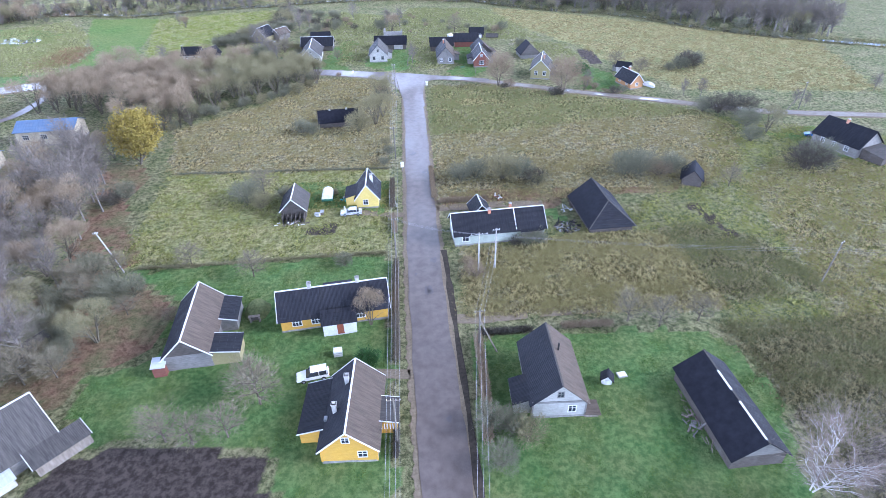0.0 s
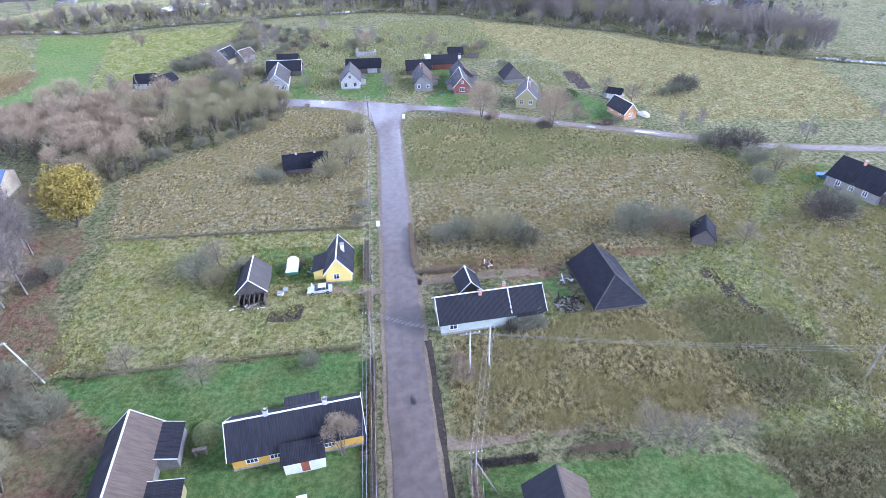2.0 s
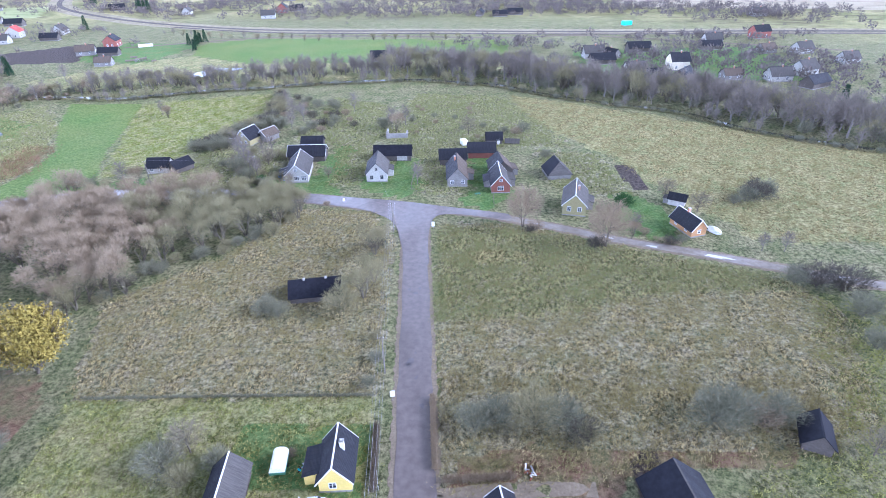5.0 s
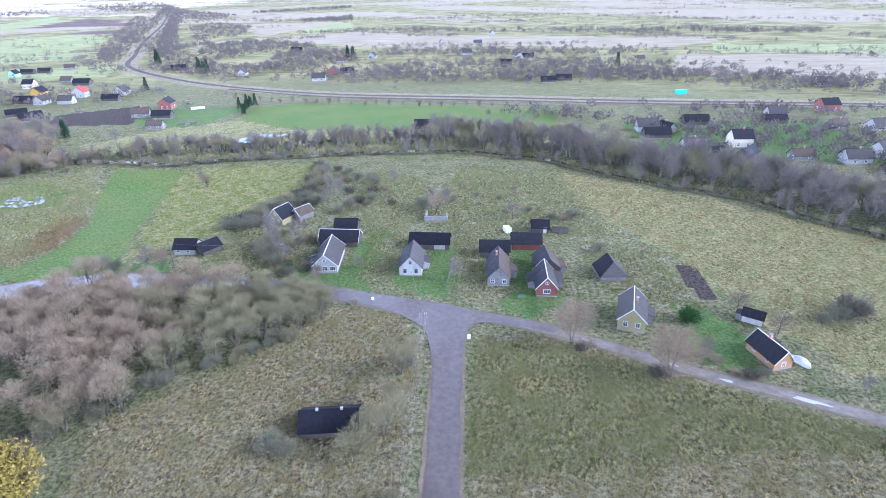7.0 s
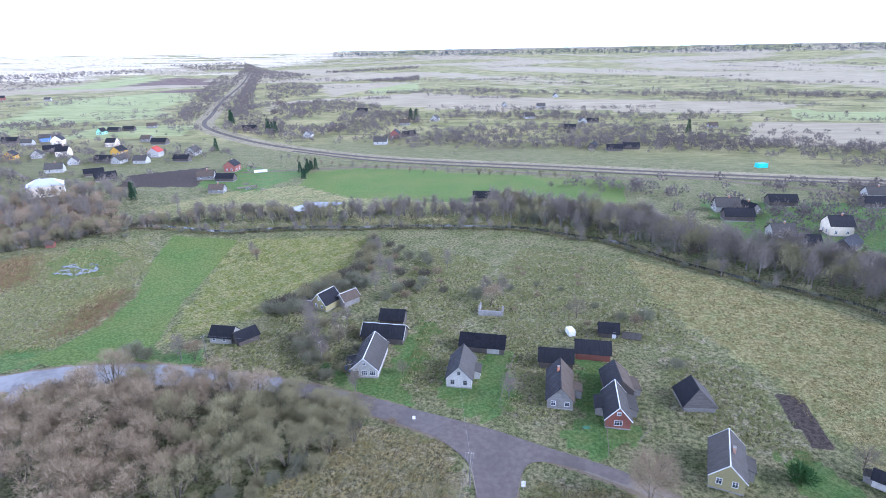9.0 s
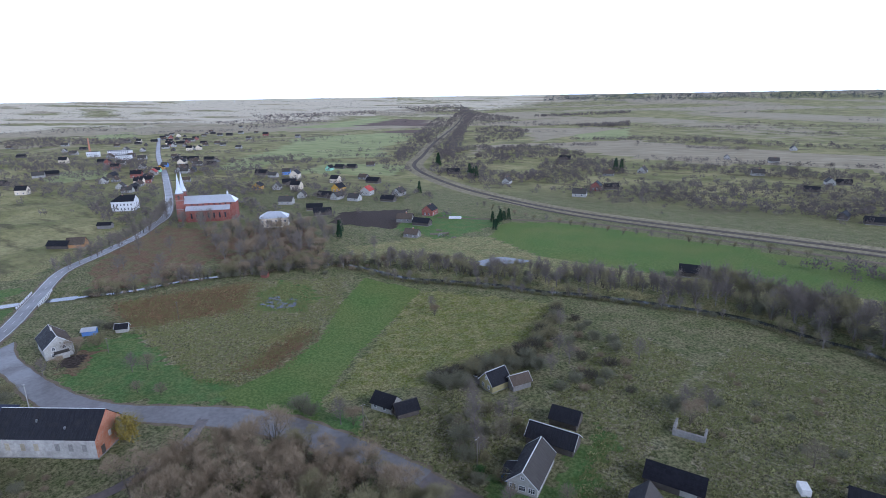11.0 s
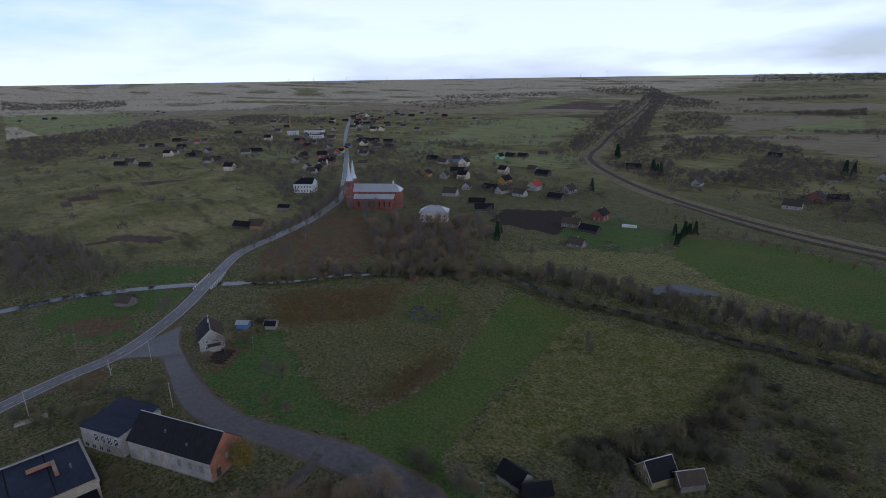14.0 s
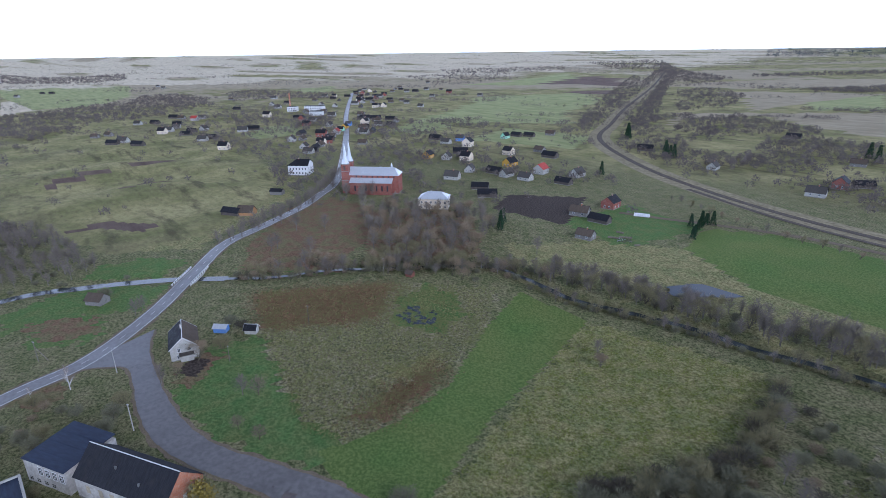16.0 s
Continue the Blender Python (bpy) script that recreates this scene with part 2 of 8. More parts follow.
M_BALLAST = plain("track_ballast", (0.085, 0.072, 0.06), (0.14, 0.12, 0.098), 1.2, 0.95, 0.1)
M_STRAW = plain("bleached_verge_grass", (0.19, 0.165, 0.1), (0.38, 0.33, 0.21), 0.35, 0.95, 0.1)
M_RAIL = plain("rusty_rail", (0.12, 0.075, 0.055), (0.2, 0.15, 0.12), 2.0, 0.5, 0.4, 0.6)
M_SLEEPER = plain("sleeper_wood", (0.06, 0.05, 0.042), (0.1, 0.085, 0.07), 2.0)

# split roofs paint the sun's shading: slate on dark slopes, brown or grey sunward
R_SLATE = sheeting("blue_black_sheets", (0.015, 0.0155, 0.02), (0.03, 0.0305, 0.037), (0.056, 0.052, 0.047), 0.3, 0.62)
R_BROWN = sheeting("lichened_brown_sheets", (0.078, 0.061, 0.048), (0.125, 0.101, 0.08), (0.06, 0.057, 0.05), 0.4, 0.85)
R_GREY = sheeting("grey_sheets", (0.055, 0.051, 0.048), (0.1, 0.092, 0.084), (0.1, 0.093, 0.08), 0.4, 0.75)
R_TAR = plain("tar_felt", (0.01, 0.0105, 0.015), (0.022, 0.022, 0.029), 1.2, 0.75, 0.1, 0, 0.3)
R_NAVY = plain("navy_roofing_felt", (0.018, 0.025, 0.05), (0.04, 0.052, 0.09), 0.9, 0.6, 0.15, 0, 0.3, 0.03, (0.4, 2.0, 1.0), 0.4)
R_BLUE = sheeting("blue_tin", (0.10, 0.15, 0.25), (0.16, 0.22, 0.33), (0.24, 0.26, 0.3), 0.5, 0.5)
R_RED = sheeting("red_tin", (0.36, 0.05, 0.04), (0.46, 0.08, 0.06), (0.3, 0.06, 0.05), 0.3, 0.5)
R_TIN = plain("zinc_sheet", (0.52, 0.55, 0.6), (0.66, 0.68, 0.72), 1.2, 0.4, 0.5, 0.35, 0.15, 0.02, (4.0, 0.5, 1.0), 0.2)
W_YELLOW = boards("ochre_boards", (0.46, 0.27, 0.035), (0.56, 0.35, 0.06), 0.16, (0.36, 0.24, 0.08), 0.3)
W_LEMON = boards("lemon_boards", (0.66, 0.5, 0.12), (0.75, 0.6, 0.2), 0.16, (0.55, 0.45, 0.2), 0.25)
W_WHITE = boards("white_boards", (0.31, 0.305, 0.28), (0.45, 0.44, 0.4), 0.15, (0.22, 0.21, 0.185), 0.6)
W_PALEGREEN = boards("pale_green_boards", (0.32, 0.36, 0.3), (0.42, 0.455, 0.39), 0.15, (0.29, 0.3, 0.265), 0.45)
W_GREYBOARD = boards("bare_grey_boards", (0.15, 0.142, 0.13), (0.25, 0.24, 0.225), 0.18, (0.09, 0.085, 0.075), 0.6)
W_DARK = boards("tarred_boards", (0.06, 0.05, 0.043), (0.11, 0.095, 0.082), 0.18, (0.16, 0.15, 0.135), 0.4)
W_REDBROWN = boards("red_brown_boards", (0.16, 0.06, 0.045), (0.22, 0.09, 0.065), 0.15, (0.2, 0.12, 0.09), 0.35)
W_ORANGE = boards("orange_varnished_boards", (0.33, 0.18, 0.075), (0.42, 0.25, 0.115), 0.15, (0.4, 0.2, 0.08), 0.2)
W_OLIVE = boards("olive_yellow_boards", (0.24, 0.215, 0.1), (0.31, 0.275, 0.14), 0.15, (0.28, 0.26, 0.15), 0.3)
W_BLUE = boards("blue_boards", (0.1, 0.2, 0.5), (0.15, 0.28, 0.6), 0.15)
W_MINT = boards("mint_boards", (0.3, 0.6, 0.42), (0.4, 0.7, 0.5), 0.15)
W_RENDER = plain("lime_render", (0.36, 0.345, 0.32), (0.56, 0.54, 0.5), 1.2, 0.9, 0.1, 0, 0.3, 0.02, None, 0.6)
W_CREAM = plain("cream_render", (0.6, 0.52, 0.4), (0.72, 0.64, 0.5), 1.2, 0.9, 0.1)
W_SILICATE = plain("silicate_brick", (0.36, 0.31, 0.22), (0.5, 0.45, 0.34), 2.2, 0.9, 0.1, 0, 0.3, 0.03, None, 0.6)
P_WHITE = plain("white_paint", (0.58, 0.585, 0.59), (0.7, 0.7, 0.7), 4.0, 0.55, 0.3, 0, 0.1, 0.01, None, 0.25)
P_BROWN = plain("brown_paint", (0.2, 0.065, 0.035), (0.28, 0.1, 0.055), 3.0, 0.6)
P_GREENISH = plain("green_paint", (0.05, 0.14, 0.08), (0.08, 0.2, 0.11), 3.0, 0.6)
P_STONE = plain("plinth_stone", (0.2, 0.19, 0.18), (0.32, 0.31, 0.29), 2.0, 0.95, 0.1)
P_CONCRETE = plain("concrete", (0.33, 0.32, 0.3), (0.46, 0.45, 0.42), 2.0, 0.9, 0.1)
P_METAL = plain("dull_metal", (0.3, 0.31, 0.32), (0.42, 0.43, 0.44), 5.0, 0.45, 0.5, 0.7)
P_WOOD = plain("old_timber", (0.15, 0.125, 0.1), (0.27, 0.235, 0.195), 3.0, 0.9, 0.1, 0, 0.4, 0.03, (1, 1, 0.2))
P_POLE = plain("grey_pole_timber", (0.12, 0.105, 0.085), (0.2, 0.18, 0.15), 3.0, 0.9, 0.1, 0, 0.3, 0.02, (1, 1, 0.15))
P_RUBBER = plain("black_rubber", (0.02, 0.02, 0.02), (0.035, 0.035, 0.035), 5.0, 0.8)
P_GLASS = glass("window_glass", (0.02, 0.024, 0.03))
P_SNOWCAR = plain("white_car_paint", (0.74, 0.75, 0.77), (0.8, 0.8, 0.82), 2.0, 0.25, 0.5, 0, 0.02, 0.005, None, 0.05)
P_SILVERCAR = plain("pale_silver_car_paint", (0.55, 0.58, 0.62), (0.62, 0.65, 0.69), 2.0, 0.25, 0.5, 0.3, 0.02, 0.005, None, 0.05)
P_BLUECAR = plain("blue_car_paint", (0.05, 0.14, 0.36), (0.07, 0.18, 0.42), 2.0, 0.25, 0.5, 0, 0.02, 0.005, None, 0.05)
P_LAMP = plain("lamp_glass", (0.5, 0.5, 0.48), (0.6, 0.6, 0.58), 4.0, 0.15, 0.5)
P_REDLAMP = plain("red_lamp_glass", (0.4, 0.02, 0.02), (0.5, 0.04, 0.03), 4.0, 0.2, 0.5)
P_WIRE = plain("wire_aluminium", (0.3, 0.3, 0.31), (0.42, 0.42, 0.43), 2.0, 0.5, 0.4, 0.5)
P_TARP = plain("silver_tarpaulin", (0.5, 0.51, 0.54), (0.72, 0.73, 0.75), 1.5, 0.4, 0.4, 0, 0.8, 0.1)
P_TEAL = plain("teal_tarpaulin", (0.05, 0.45, 0.5), (0.1, 0.55, 0.6), 1.5, 0.5)
P_PORCELAIN = plain("white_porcelain", (0.7, 0.7, 0.68), (0.78, 0.78, 0.76), 4.0, 0.3, 0.5)


def brick_material(name, a, b, mortar, scale=1.0):
    m = Mat(name, 0.9, 0.15)
    n = m.t.nodes.new("ShaderNodeTexBrick")
    n.inputs["Scale"].default_value = scale
    n.inputs["Brick Width"].default_value, n.inputs["Row Height"].default_value, n.inputs["Mortar Size"].default_value = 0.26, 0.085, 0.012
    mp = m.t.nodes.new("ShaderNodeMapping")
    mp.inputs["Rotation"].default_value = (radians(90), 0, 0)
    m.t.links.new(m.co, mp.inputs["Vector"])
    m.t.links.new(mp.outputs[0], n.inputs["Vector"])
    m.put(n.inputs["Color1"], a)
    m.put(n.inputs["Color2"], b)
    m.put(n.inputs["Mortar"], mortar)
    s = m.noise(0.5, 5.0)
    c = m.mix(m.span(s, 0.45, 0.7, 0.0, 0.5), n.outputs["Color"], tuple(v * 0.6 for v in a))
    c = m.mix(m.span(m.noise(0.9, 4.0), 0.58, 0.7, 0.0, 0.5), c, mortar)
    m.bump(n.outputs["Fac"], 0.4, -0.01)
    return m.done(c)


W_BRICK = brick_material("red_brick", (0.36, 0.12, 0.06), (0.46, 0.18, 0.09), (0.42, 0.33, 0.26))
W_CHURCH = brick_material("dark_red_brick", (0.215, 0.062, 0.048), (0.28, 0.088, 0.065), (0.26, 0.17, 0.14))
B_GREY = plain("grey_bark", (0.095, 0.08, 0.06), (0.16, 0.138, 0.105), 3.0, 0.95, 0.1, 0, 0.4, 0.03, (1, 1, 0.3))
B_OLIVE = plain("olive_bark", (0.1, 0.088, 0.062), (0.17, 0.15, 0.108), 3.0, 0.95, 0.1, 0, 0.4, 0.03, (1, 1, 0.3))
B_BIRCH = plain("birch_bark", (0.5, 0.48, 0.45), (0.68, 0.66, 0.63), 2.2, 0.8, 0.2, 0, 0.2, 0.02, (1, 1, 0.8), 0.5)
B_ALDER = plain("alder_bark", (0.15, 0.135, 0.115), (0.25, 0.228, 0.2), 3.0, 0.95, 0.1, 0, 0.4, 0.03, (1, 1, 0.3))
T_GREY = twigs("grey_twigs", (0.1, 0.084, 0.06), (0.205, 0.174, 0.125), (0.137, 0.112, 0.08))
# far woods: distance haze put into the colour as a purple-grey tint
T_WOODS = twigs("hazed_far_twigs", (0.09, 0.077, 0.07), (0.2, 0.171, 0.153), (0.14, 0.12, 0.108))
T_RED = twigs("russet_twigs", (0.182, 0.142, 0.094), (0.33, 0.265, 0.18), (0.255, 0.2, 0.132))
T_OLIVE = twigs("olive_twigs", (0.14, 0.132, 0.072), (0.3, 0.272, 0.152), (0.225, 0.2, 0.11))
T_SAGE = twigs("lichened_bush_twigs", (0.125, 0.125, 0.082), (0.245, 0.24, 0.165), (0.175, 0.17, 0.112))
# horizon forest: the blue of the hazy distance is painted into its colour
T_FOREST = twigs("haze_blue_forest", (0.03, 0.04, 0.05), (0.065, 0.08, 0.095), (0.045, 0.058, 0.07))
T_ALDER = twigs("alder_twigs", (0.125, 0.107, 0.09), (0.25, 0.217, 0.183), (0.18, 0.155, 0.13))
T_DARK = twigs("dark_twigs", (0.055, 0.049, 0.041), (0.115, 0.102, 0.084), (0.088, 0.084, 0.058))
T_BIRCH = twigs("purple_brown_twigs", (0.19, 0.15, 0.125), (0.33, 0.275, 0.235), (0.24, 0.2, 0.17))
T_PALE = twigs("lichen_twigs", (0.15, 0.13, 0.088), (0.27, 0.24, 0.165), (0.19, 0.165, 0.112))
L_YELLOW = twigs("yellow_leaves", (0.17, 0.13, 0.025), (0.36, 0.275, 0.06), (0.24, 0.2, 0.05))
L_SPRUCE = twigs("spruce_needles", (0.020, 0.042, 0.020), (0.044, 0.083, 0.039), (0.033, 0.066, 0.039))
L_GREEN = twigs("evergreen_leaves", (0.033, 0.077, 0.022), (0.066, 0.132, 0.044), (0.044, 0.099, 0.033))
T_GRASS = twigs("dry_grass_blades", (0.105, 0.09, 0.05), (0.57, 0.49, 0.295), (0.31, 0.28, 0.15), 1.4)
T_GREENGRASS = twigs("green_grass_blades", (0.1, 0.118, 0.044), (0.47, 0.455, 0.21), (0.29, 0.295, 0.12), 1.2)
T_LAWN = twigs("lawn_blades", (0.08, 0.15, 0.042), (0.2, 0.3, 0.09), (0.185, 0.235, 0.078), 1.8)
T_WEED = twigs("dead_weed_stalks", (0.105, 0.1, 0.06), (0.43, 0.385, 0.245), (0.24, 0.235, 0.13), 1.6)
T_SEDGE = twigs("sedge_blades", (0.115, 0.125, 0.06), (0.46, 0.445, 0.25), (0.275, 0.285, 0.145), 1.4)
T_PASTURE = twigs("pasture_blades", (0.13, 0.16, 0.045), (0.37, 0.39, 0.13), (0.25, 0.28, 0.085), 1.2)
T_STRAW = twigs("straw_blades", (0.15, 0.135, 0.07), (0.54, 0.48, 0.29), (0.33, 0.305, 0.165), 1.4)
T_REED = twigs("rust_reeds", (0.17, 0.115, 0.078), (0.4, 0.285, 0.195), (0.26, 0.2, 0.13), 0.6)
# ---- land ----
RIVER = [(-420, 40), (-350, 78), (-318, 112), (-316, 147), (-311, 161), (-306, 176), (-295, 198), (-281, 217), (-269, 235), (-262, 258), (-250, 278), (-232, 308), (-216, 324), (-198, 327), (-174, 327), (-161, 331), (-142, 337), (-126, 341), (-105, 343),
         (-87, 348), (-60, 352), (-21, 354), (8, 345), (21, 341), (44, 319), (69, 300), (95, 284), (107, 267), (125, 250), (170, 225), (260, 190), (420, 150)]


def smooth(points, step):
    """A Catmull-Rom line through the points, as an array with about one point a step."""
    p = np.array(points, float)
    p = np.vstack([2 * p[0] - p[1], p, 2 * p[-1] - p[-2]])
    out = []
    for a, b, c, d in zip(p[:-3], p[1:-2], p[2:-1], p[3:]):
        n = max(1, int(np.linalg.norm(c - b) / step))
        for t in np.arange(n) / n:
            out.append(0.5 * (2 * b + (c - a) * t + (2 * a - 5 * b + 4 * c - d) * t * t + (3 * b - a - 3 * c + d) * t ** 3))
    out.append(p[-2])
    return np.array(out)


RIVER_LINE = smooth(RIVER, 6.0)


def far_from(line, x, y, limit):
    """The distance of each place from a line, exact below the limit."""
    best = np.full(np.shape(x), limit * limit, float)
    for px, py in line:
        best = np.minimum(best, (x - px) ** 2 + (y - py) ** 2)
    return np.sqrt(best)


def lie(x, y):
    """The height of the land without the river's bed."""
    r = np.minimum(np.hypot(x + 60, y - 150), 4900)
    h = 86 * (r / 4900) ** 4
    h = h - 4.5 * np.exp(-(((x + 165) / 75) ** 2 + ((y - 285) / 62) ** 2))
    # low rolling pasture beyond the river
    roll = np.exp(-(((x + 560) / 150) ** 2 + ((y - 215) / 85) ** 2))
    h = h + 3.4 * roll * np.sin(x / 19 + 1.4 * np.sin(y / 31) - y / 42)
    return h - 3.0 * np.exp(-(((x + 40) / 120) ** 2 + ((y - 330) / 45) ** 2))


def land(x, y):
    x, y = np.asarray(x, float), np.asarray(y, float)
    return lie(x, y) - 1.5 * np.exp(-(far_from(RIVER_LINE, x, y, 40.0) / 6.0) ** 2)


def z_at(x, y):
    return float(land(np.array([x]), np.array([y]))[0])


def inside(px, py, poly):
    """Which places lie in the polygon."""
    hit = np.zeros(px.shape, bool)
    for (x0, y0), (x1, y1) in zip(poly, poly[1:] + poly[:1]):
        cross = (y0 > py) != (y1 > py)
        hit ^= cross & (px < (x1 - x0) * (py - y0) / ((y1 - y0) or 1e-9) + x0)
    return hit


LAWN = [[(-335, 262), (-318, 240), (-296, 262), (-318, 290)],
        [(-268, 178), (-290, 160), (-300, 180), (-285, 194)],
        [(3.5, 60.3), (26, 62), (40.5, 60.9), (44.3, 49.8), (40, 34.5), (40, 10), (3.0, 10)],
        [(-57, 78.5), (-11, 83), (-6.9, 37), (-6, 10), (-20, 10), (-20.5, 37.3), (-22, 41.2), (-37.5, 43.2), (-47.8, 41), (-49, 41.6), (-50.1, 45), (-52.4, 53.5), (-45, 54.5), (-43, 58), (-44.5, 64), (-46, 70), (-51.5, 74)],
        [(-57, 201), (-37, 198), (-38, 243), (-45, 243), (-47, 212), (-60, 212)],
        [(-30, 203), (-11, 198), (-13, 228), (-22, 229), (-22, 213), (-31, 213)]]
LAWN += [[(1.5, 194), (10, 190), (17, 197), (17, 201), (11, 203), (13, 233), (3.5, 232), (4, 205)],
        [(45, 176), (58, 172), (58, 183), (53, 199), (45, 199)],
        [(-20, 100), (-14, 98), (-13, 112), (-34, 112), (-36, 100)],
        [(-201, 176), (-181, 176), (-156, 186), (-141, 196), (-150, 205), (-172, 202), (-216, 209), (-222, 197)],
        [(84, 136), (110, 100), (118, 102), (100, 140)],
        [(-300, 150), (-262, 168), (-248, 160), (-262, 140)],
        [(-290, 222), (-256, 258), (-262, 266), (-292, 232)],
        [(75, 345), (180, 330), (190, 420), (70, 410)]]
LAWN += [[(-240, 395), (-190, 390), (-178, 450), (-240, 460)],
        [(-115, 195), (-95, 202), (-100, 214), (-120, 206)],
        [(22, 95), (25, 91), (22, 106), (14, 104)],
        [(-298, 135), (-299, 146), (-311, 156), (-308, 171), (-288, 194), (-273, 185), (-269, 170), (-286, 153), (-274, 135)],
        [(-322, 166), (-334, 174), (-326, 203), (-313, 208), (-300, 195), (-313, 176)]]
LAWN += [[(-216, 268), (-222, 286), (-206, 290), (-188, 283), (-184, 262), (-198, 254)]]
DRY = [[(-66, 117), (-13.7, 118.3), (-16, 170), (-24, 188), (-47, 190), (-56, 165), (-76, 145)],
       [(-2.9, 121), (66, 110), (78, 140), (74, 153), (31, 173), (12, 181), (-4, 180)],
       [(2.2, 65.5), (45, 67), (42, 88), (28, 91), (18, 86), (3, 84)],
       [(-3, 100), (60, 108), (60, 122), (-3, 121)],
       [(-219, 211), (-178, 203), (-160, 200), (-147, 206), (-150, 221), (-161, 250), (-177, 282), (-200, 309), (-230, 276), (-255, 222)],
       [(-40, 206), (-30, 206), (-30, 300), (-60, 320), (-62, 250), (-44, 244)]]
DRY += [[(-12, 200), (0, 198), (-4, 240), (25, 240), (40, 240), (20, 315), (-20, 325), (-30, 260), (-14, 232)],
       [(60, 60), (120, 60), (120, 110), (84, 125), (66, 108)],
       [(-100, 203), (-62, 206), (-62, 240), (-92, 240)],
       [(28, 205), (52, 196), (48, 232), (28, 236)],
       [(3.5, 163), (6, 160.5), (11, 162.5), (11.5, 166.5), (6, 167)],
       [(25.6, 157), (29, 156), (30.5, 160), (27, 161)],
       [(13.4, 163), (17, 162.4), (17.5, 164.8), (14, 165)]]
SOIL = [[(-52, 28), (-47.6, 40.3), (-37.8, 42.1), (-22.1, 40.2), (-20.5, 28)], [(49.6, 100), (52.5, 100), (55.6, 87), (53, 87)], [(50.5, 220.8), (56.4, 222), (57.9, 202.6), (52.8, 202.2)], [(-29, 93.4), (-22.5, 93.6), (-22.5, 90.3), (-28, 90)],
        [(-287, 386), (-307, 419), (-267, 454), (-235, 396)], [(-217, 185), (-209, 180), (-204, 183), (-211, 191)], [(30, 97), (25.5, 99), (25, 106), (31, 108)]]
LITTER = [[(-562, 160), (-598, 206), (-600, 268), (-590, 268), (-585, 214), (-553, 166)],
          [(-408, 160), (-424, 188), (-388, 212), (-378, 200), (-408, 182)],
          [(-655, 150), (-735, 170), (-730, 180), (-645, 158)],
          [(-512, 205), (-530, 247), (-520, 248), (-503, 208)],
          [(-318, 240), (-375, 285), (-382, 320), (-349, 328), (-290, 303), (-262, 256), (-285, 226)],
          [(-67, 83), (-59, 76), (-52, 74), (-46, 68), (-45.5, 63), (-44, 58), (-51.6, 54), (-53, 48), (-62, 50), (-70, 69)],
          [(-64, 84), (-70, 80), (-84, 122), (-77, 123)],
          [(-311, 240), (-318, 293), (-258, 262), (-285, 224)]]
LITTER += [[(-340, 322), (-262, 282), (-232, 330), (-296, 372)],
          [(-156, 212), (-149, 221), (-160, 250), (-168, 250), (-162, 232)],
          [(-255, 221), (-222, 212), (-205, 250), (-230, 275)],
          [(-232, 140), (-222, 153), (-213, 148), (-222, 135)],
          [(-206, 177), (-197, 177), (-212, 196), (-217, 190)],
          [(-283, 144), (-271, 164), (-257, 166), (-256, 154), (-268, 143)],
          [(-419, 189), (-412, 205), (-378, 203), (-392, 191)],
          [(-234, 135), (-227, 143), (-229, 152), (-222, 150), (-220, 138), (-217, 135)]]
LITTER += [[(-0.3, 105.8), (9.1, 108.2), (26.9, 107.7), (51.9, 108.5), (50.4, 104.7), (32.9, 104.8), (24.8, 103.1), (23.1, 99.7), (14.7, 98.8), (10.5, 102.4), (0.1, 99.5)],
          [(-87.0, 120.2), (-82.5, 123.6), (-74.1, 122.7), (-70.4, 113.0), (-71.0, 106.9), (-65.9, 94.2), (-56.1, 81.2), (-59.1, 78.8)]]
MEADOW = [[(-330, 215), (-350, 180), (-430, 150), (-560, 100), (-640, 110), (-640, 320), (-470, 330), (-400, 300)], [(-155, 316), (-123, 324), (-92, 329), (-85, 297), (-86, 281), (-99, 237), (-117, 214), (-148, 291)], [(60, 205), (76, 172), (135, 168), (150, 235), (100, 262), (62, 290), (24, 318), (30, 270), (50, 235)],
          [(-60, 79.5), (-11, 84.5), (-13.7, 118), (-66, 117)], [(-173, 237), (-172, 259), (-164, 250), (-166, 234)],
          [(-200, 335), (-130, 345), (-60, 358), (20, 352), (30, 396), (-58, 396), (-127, 388), (-170, 410), (-200, 395), (-235, 345)]]
CROP = [[(-148, 199), (-146, 219), (-154, 247), (-177, 282), (-191, 315), (-156, 316), (-148, 291), (-134, 248), (-119, 215), (-110, 203), (-131, 197)],
        [(-170, 410), (-180, 450), (-144, 470), (34, 452), (31, 398), (-80, 386), (-127, 388)]]
WEED = [[(41, 90), (46, 68.5), (56.5, 70), (51, 92)], [(42, 62.5), (70, 64), (75, 30), (46, 30), (44.5, 49)], [(52, 86), (60, 70), (64, 72), (57, 88)], [(-20, 160), (-14, 160), (-17, 180), (-26, 178)]]


def lattice(lo, hi, fine, ends):
    mid = list(np.arange(lo, hi + 0.1, fine))
    low, high, step = [], [], fine
    while (low[-1] if low else lo) > ends[0]:
        step *= 1.045
        low.append((low[-1] if low else lo) - step)
    step = fine
    while (high[-1] if high else hi) < ends[1]:
        step *= 1.045
        high.append((high[-1] if high else hi) + step)
    return np.array(low[::-1] + mid + high)


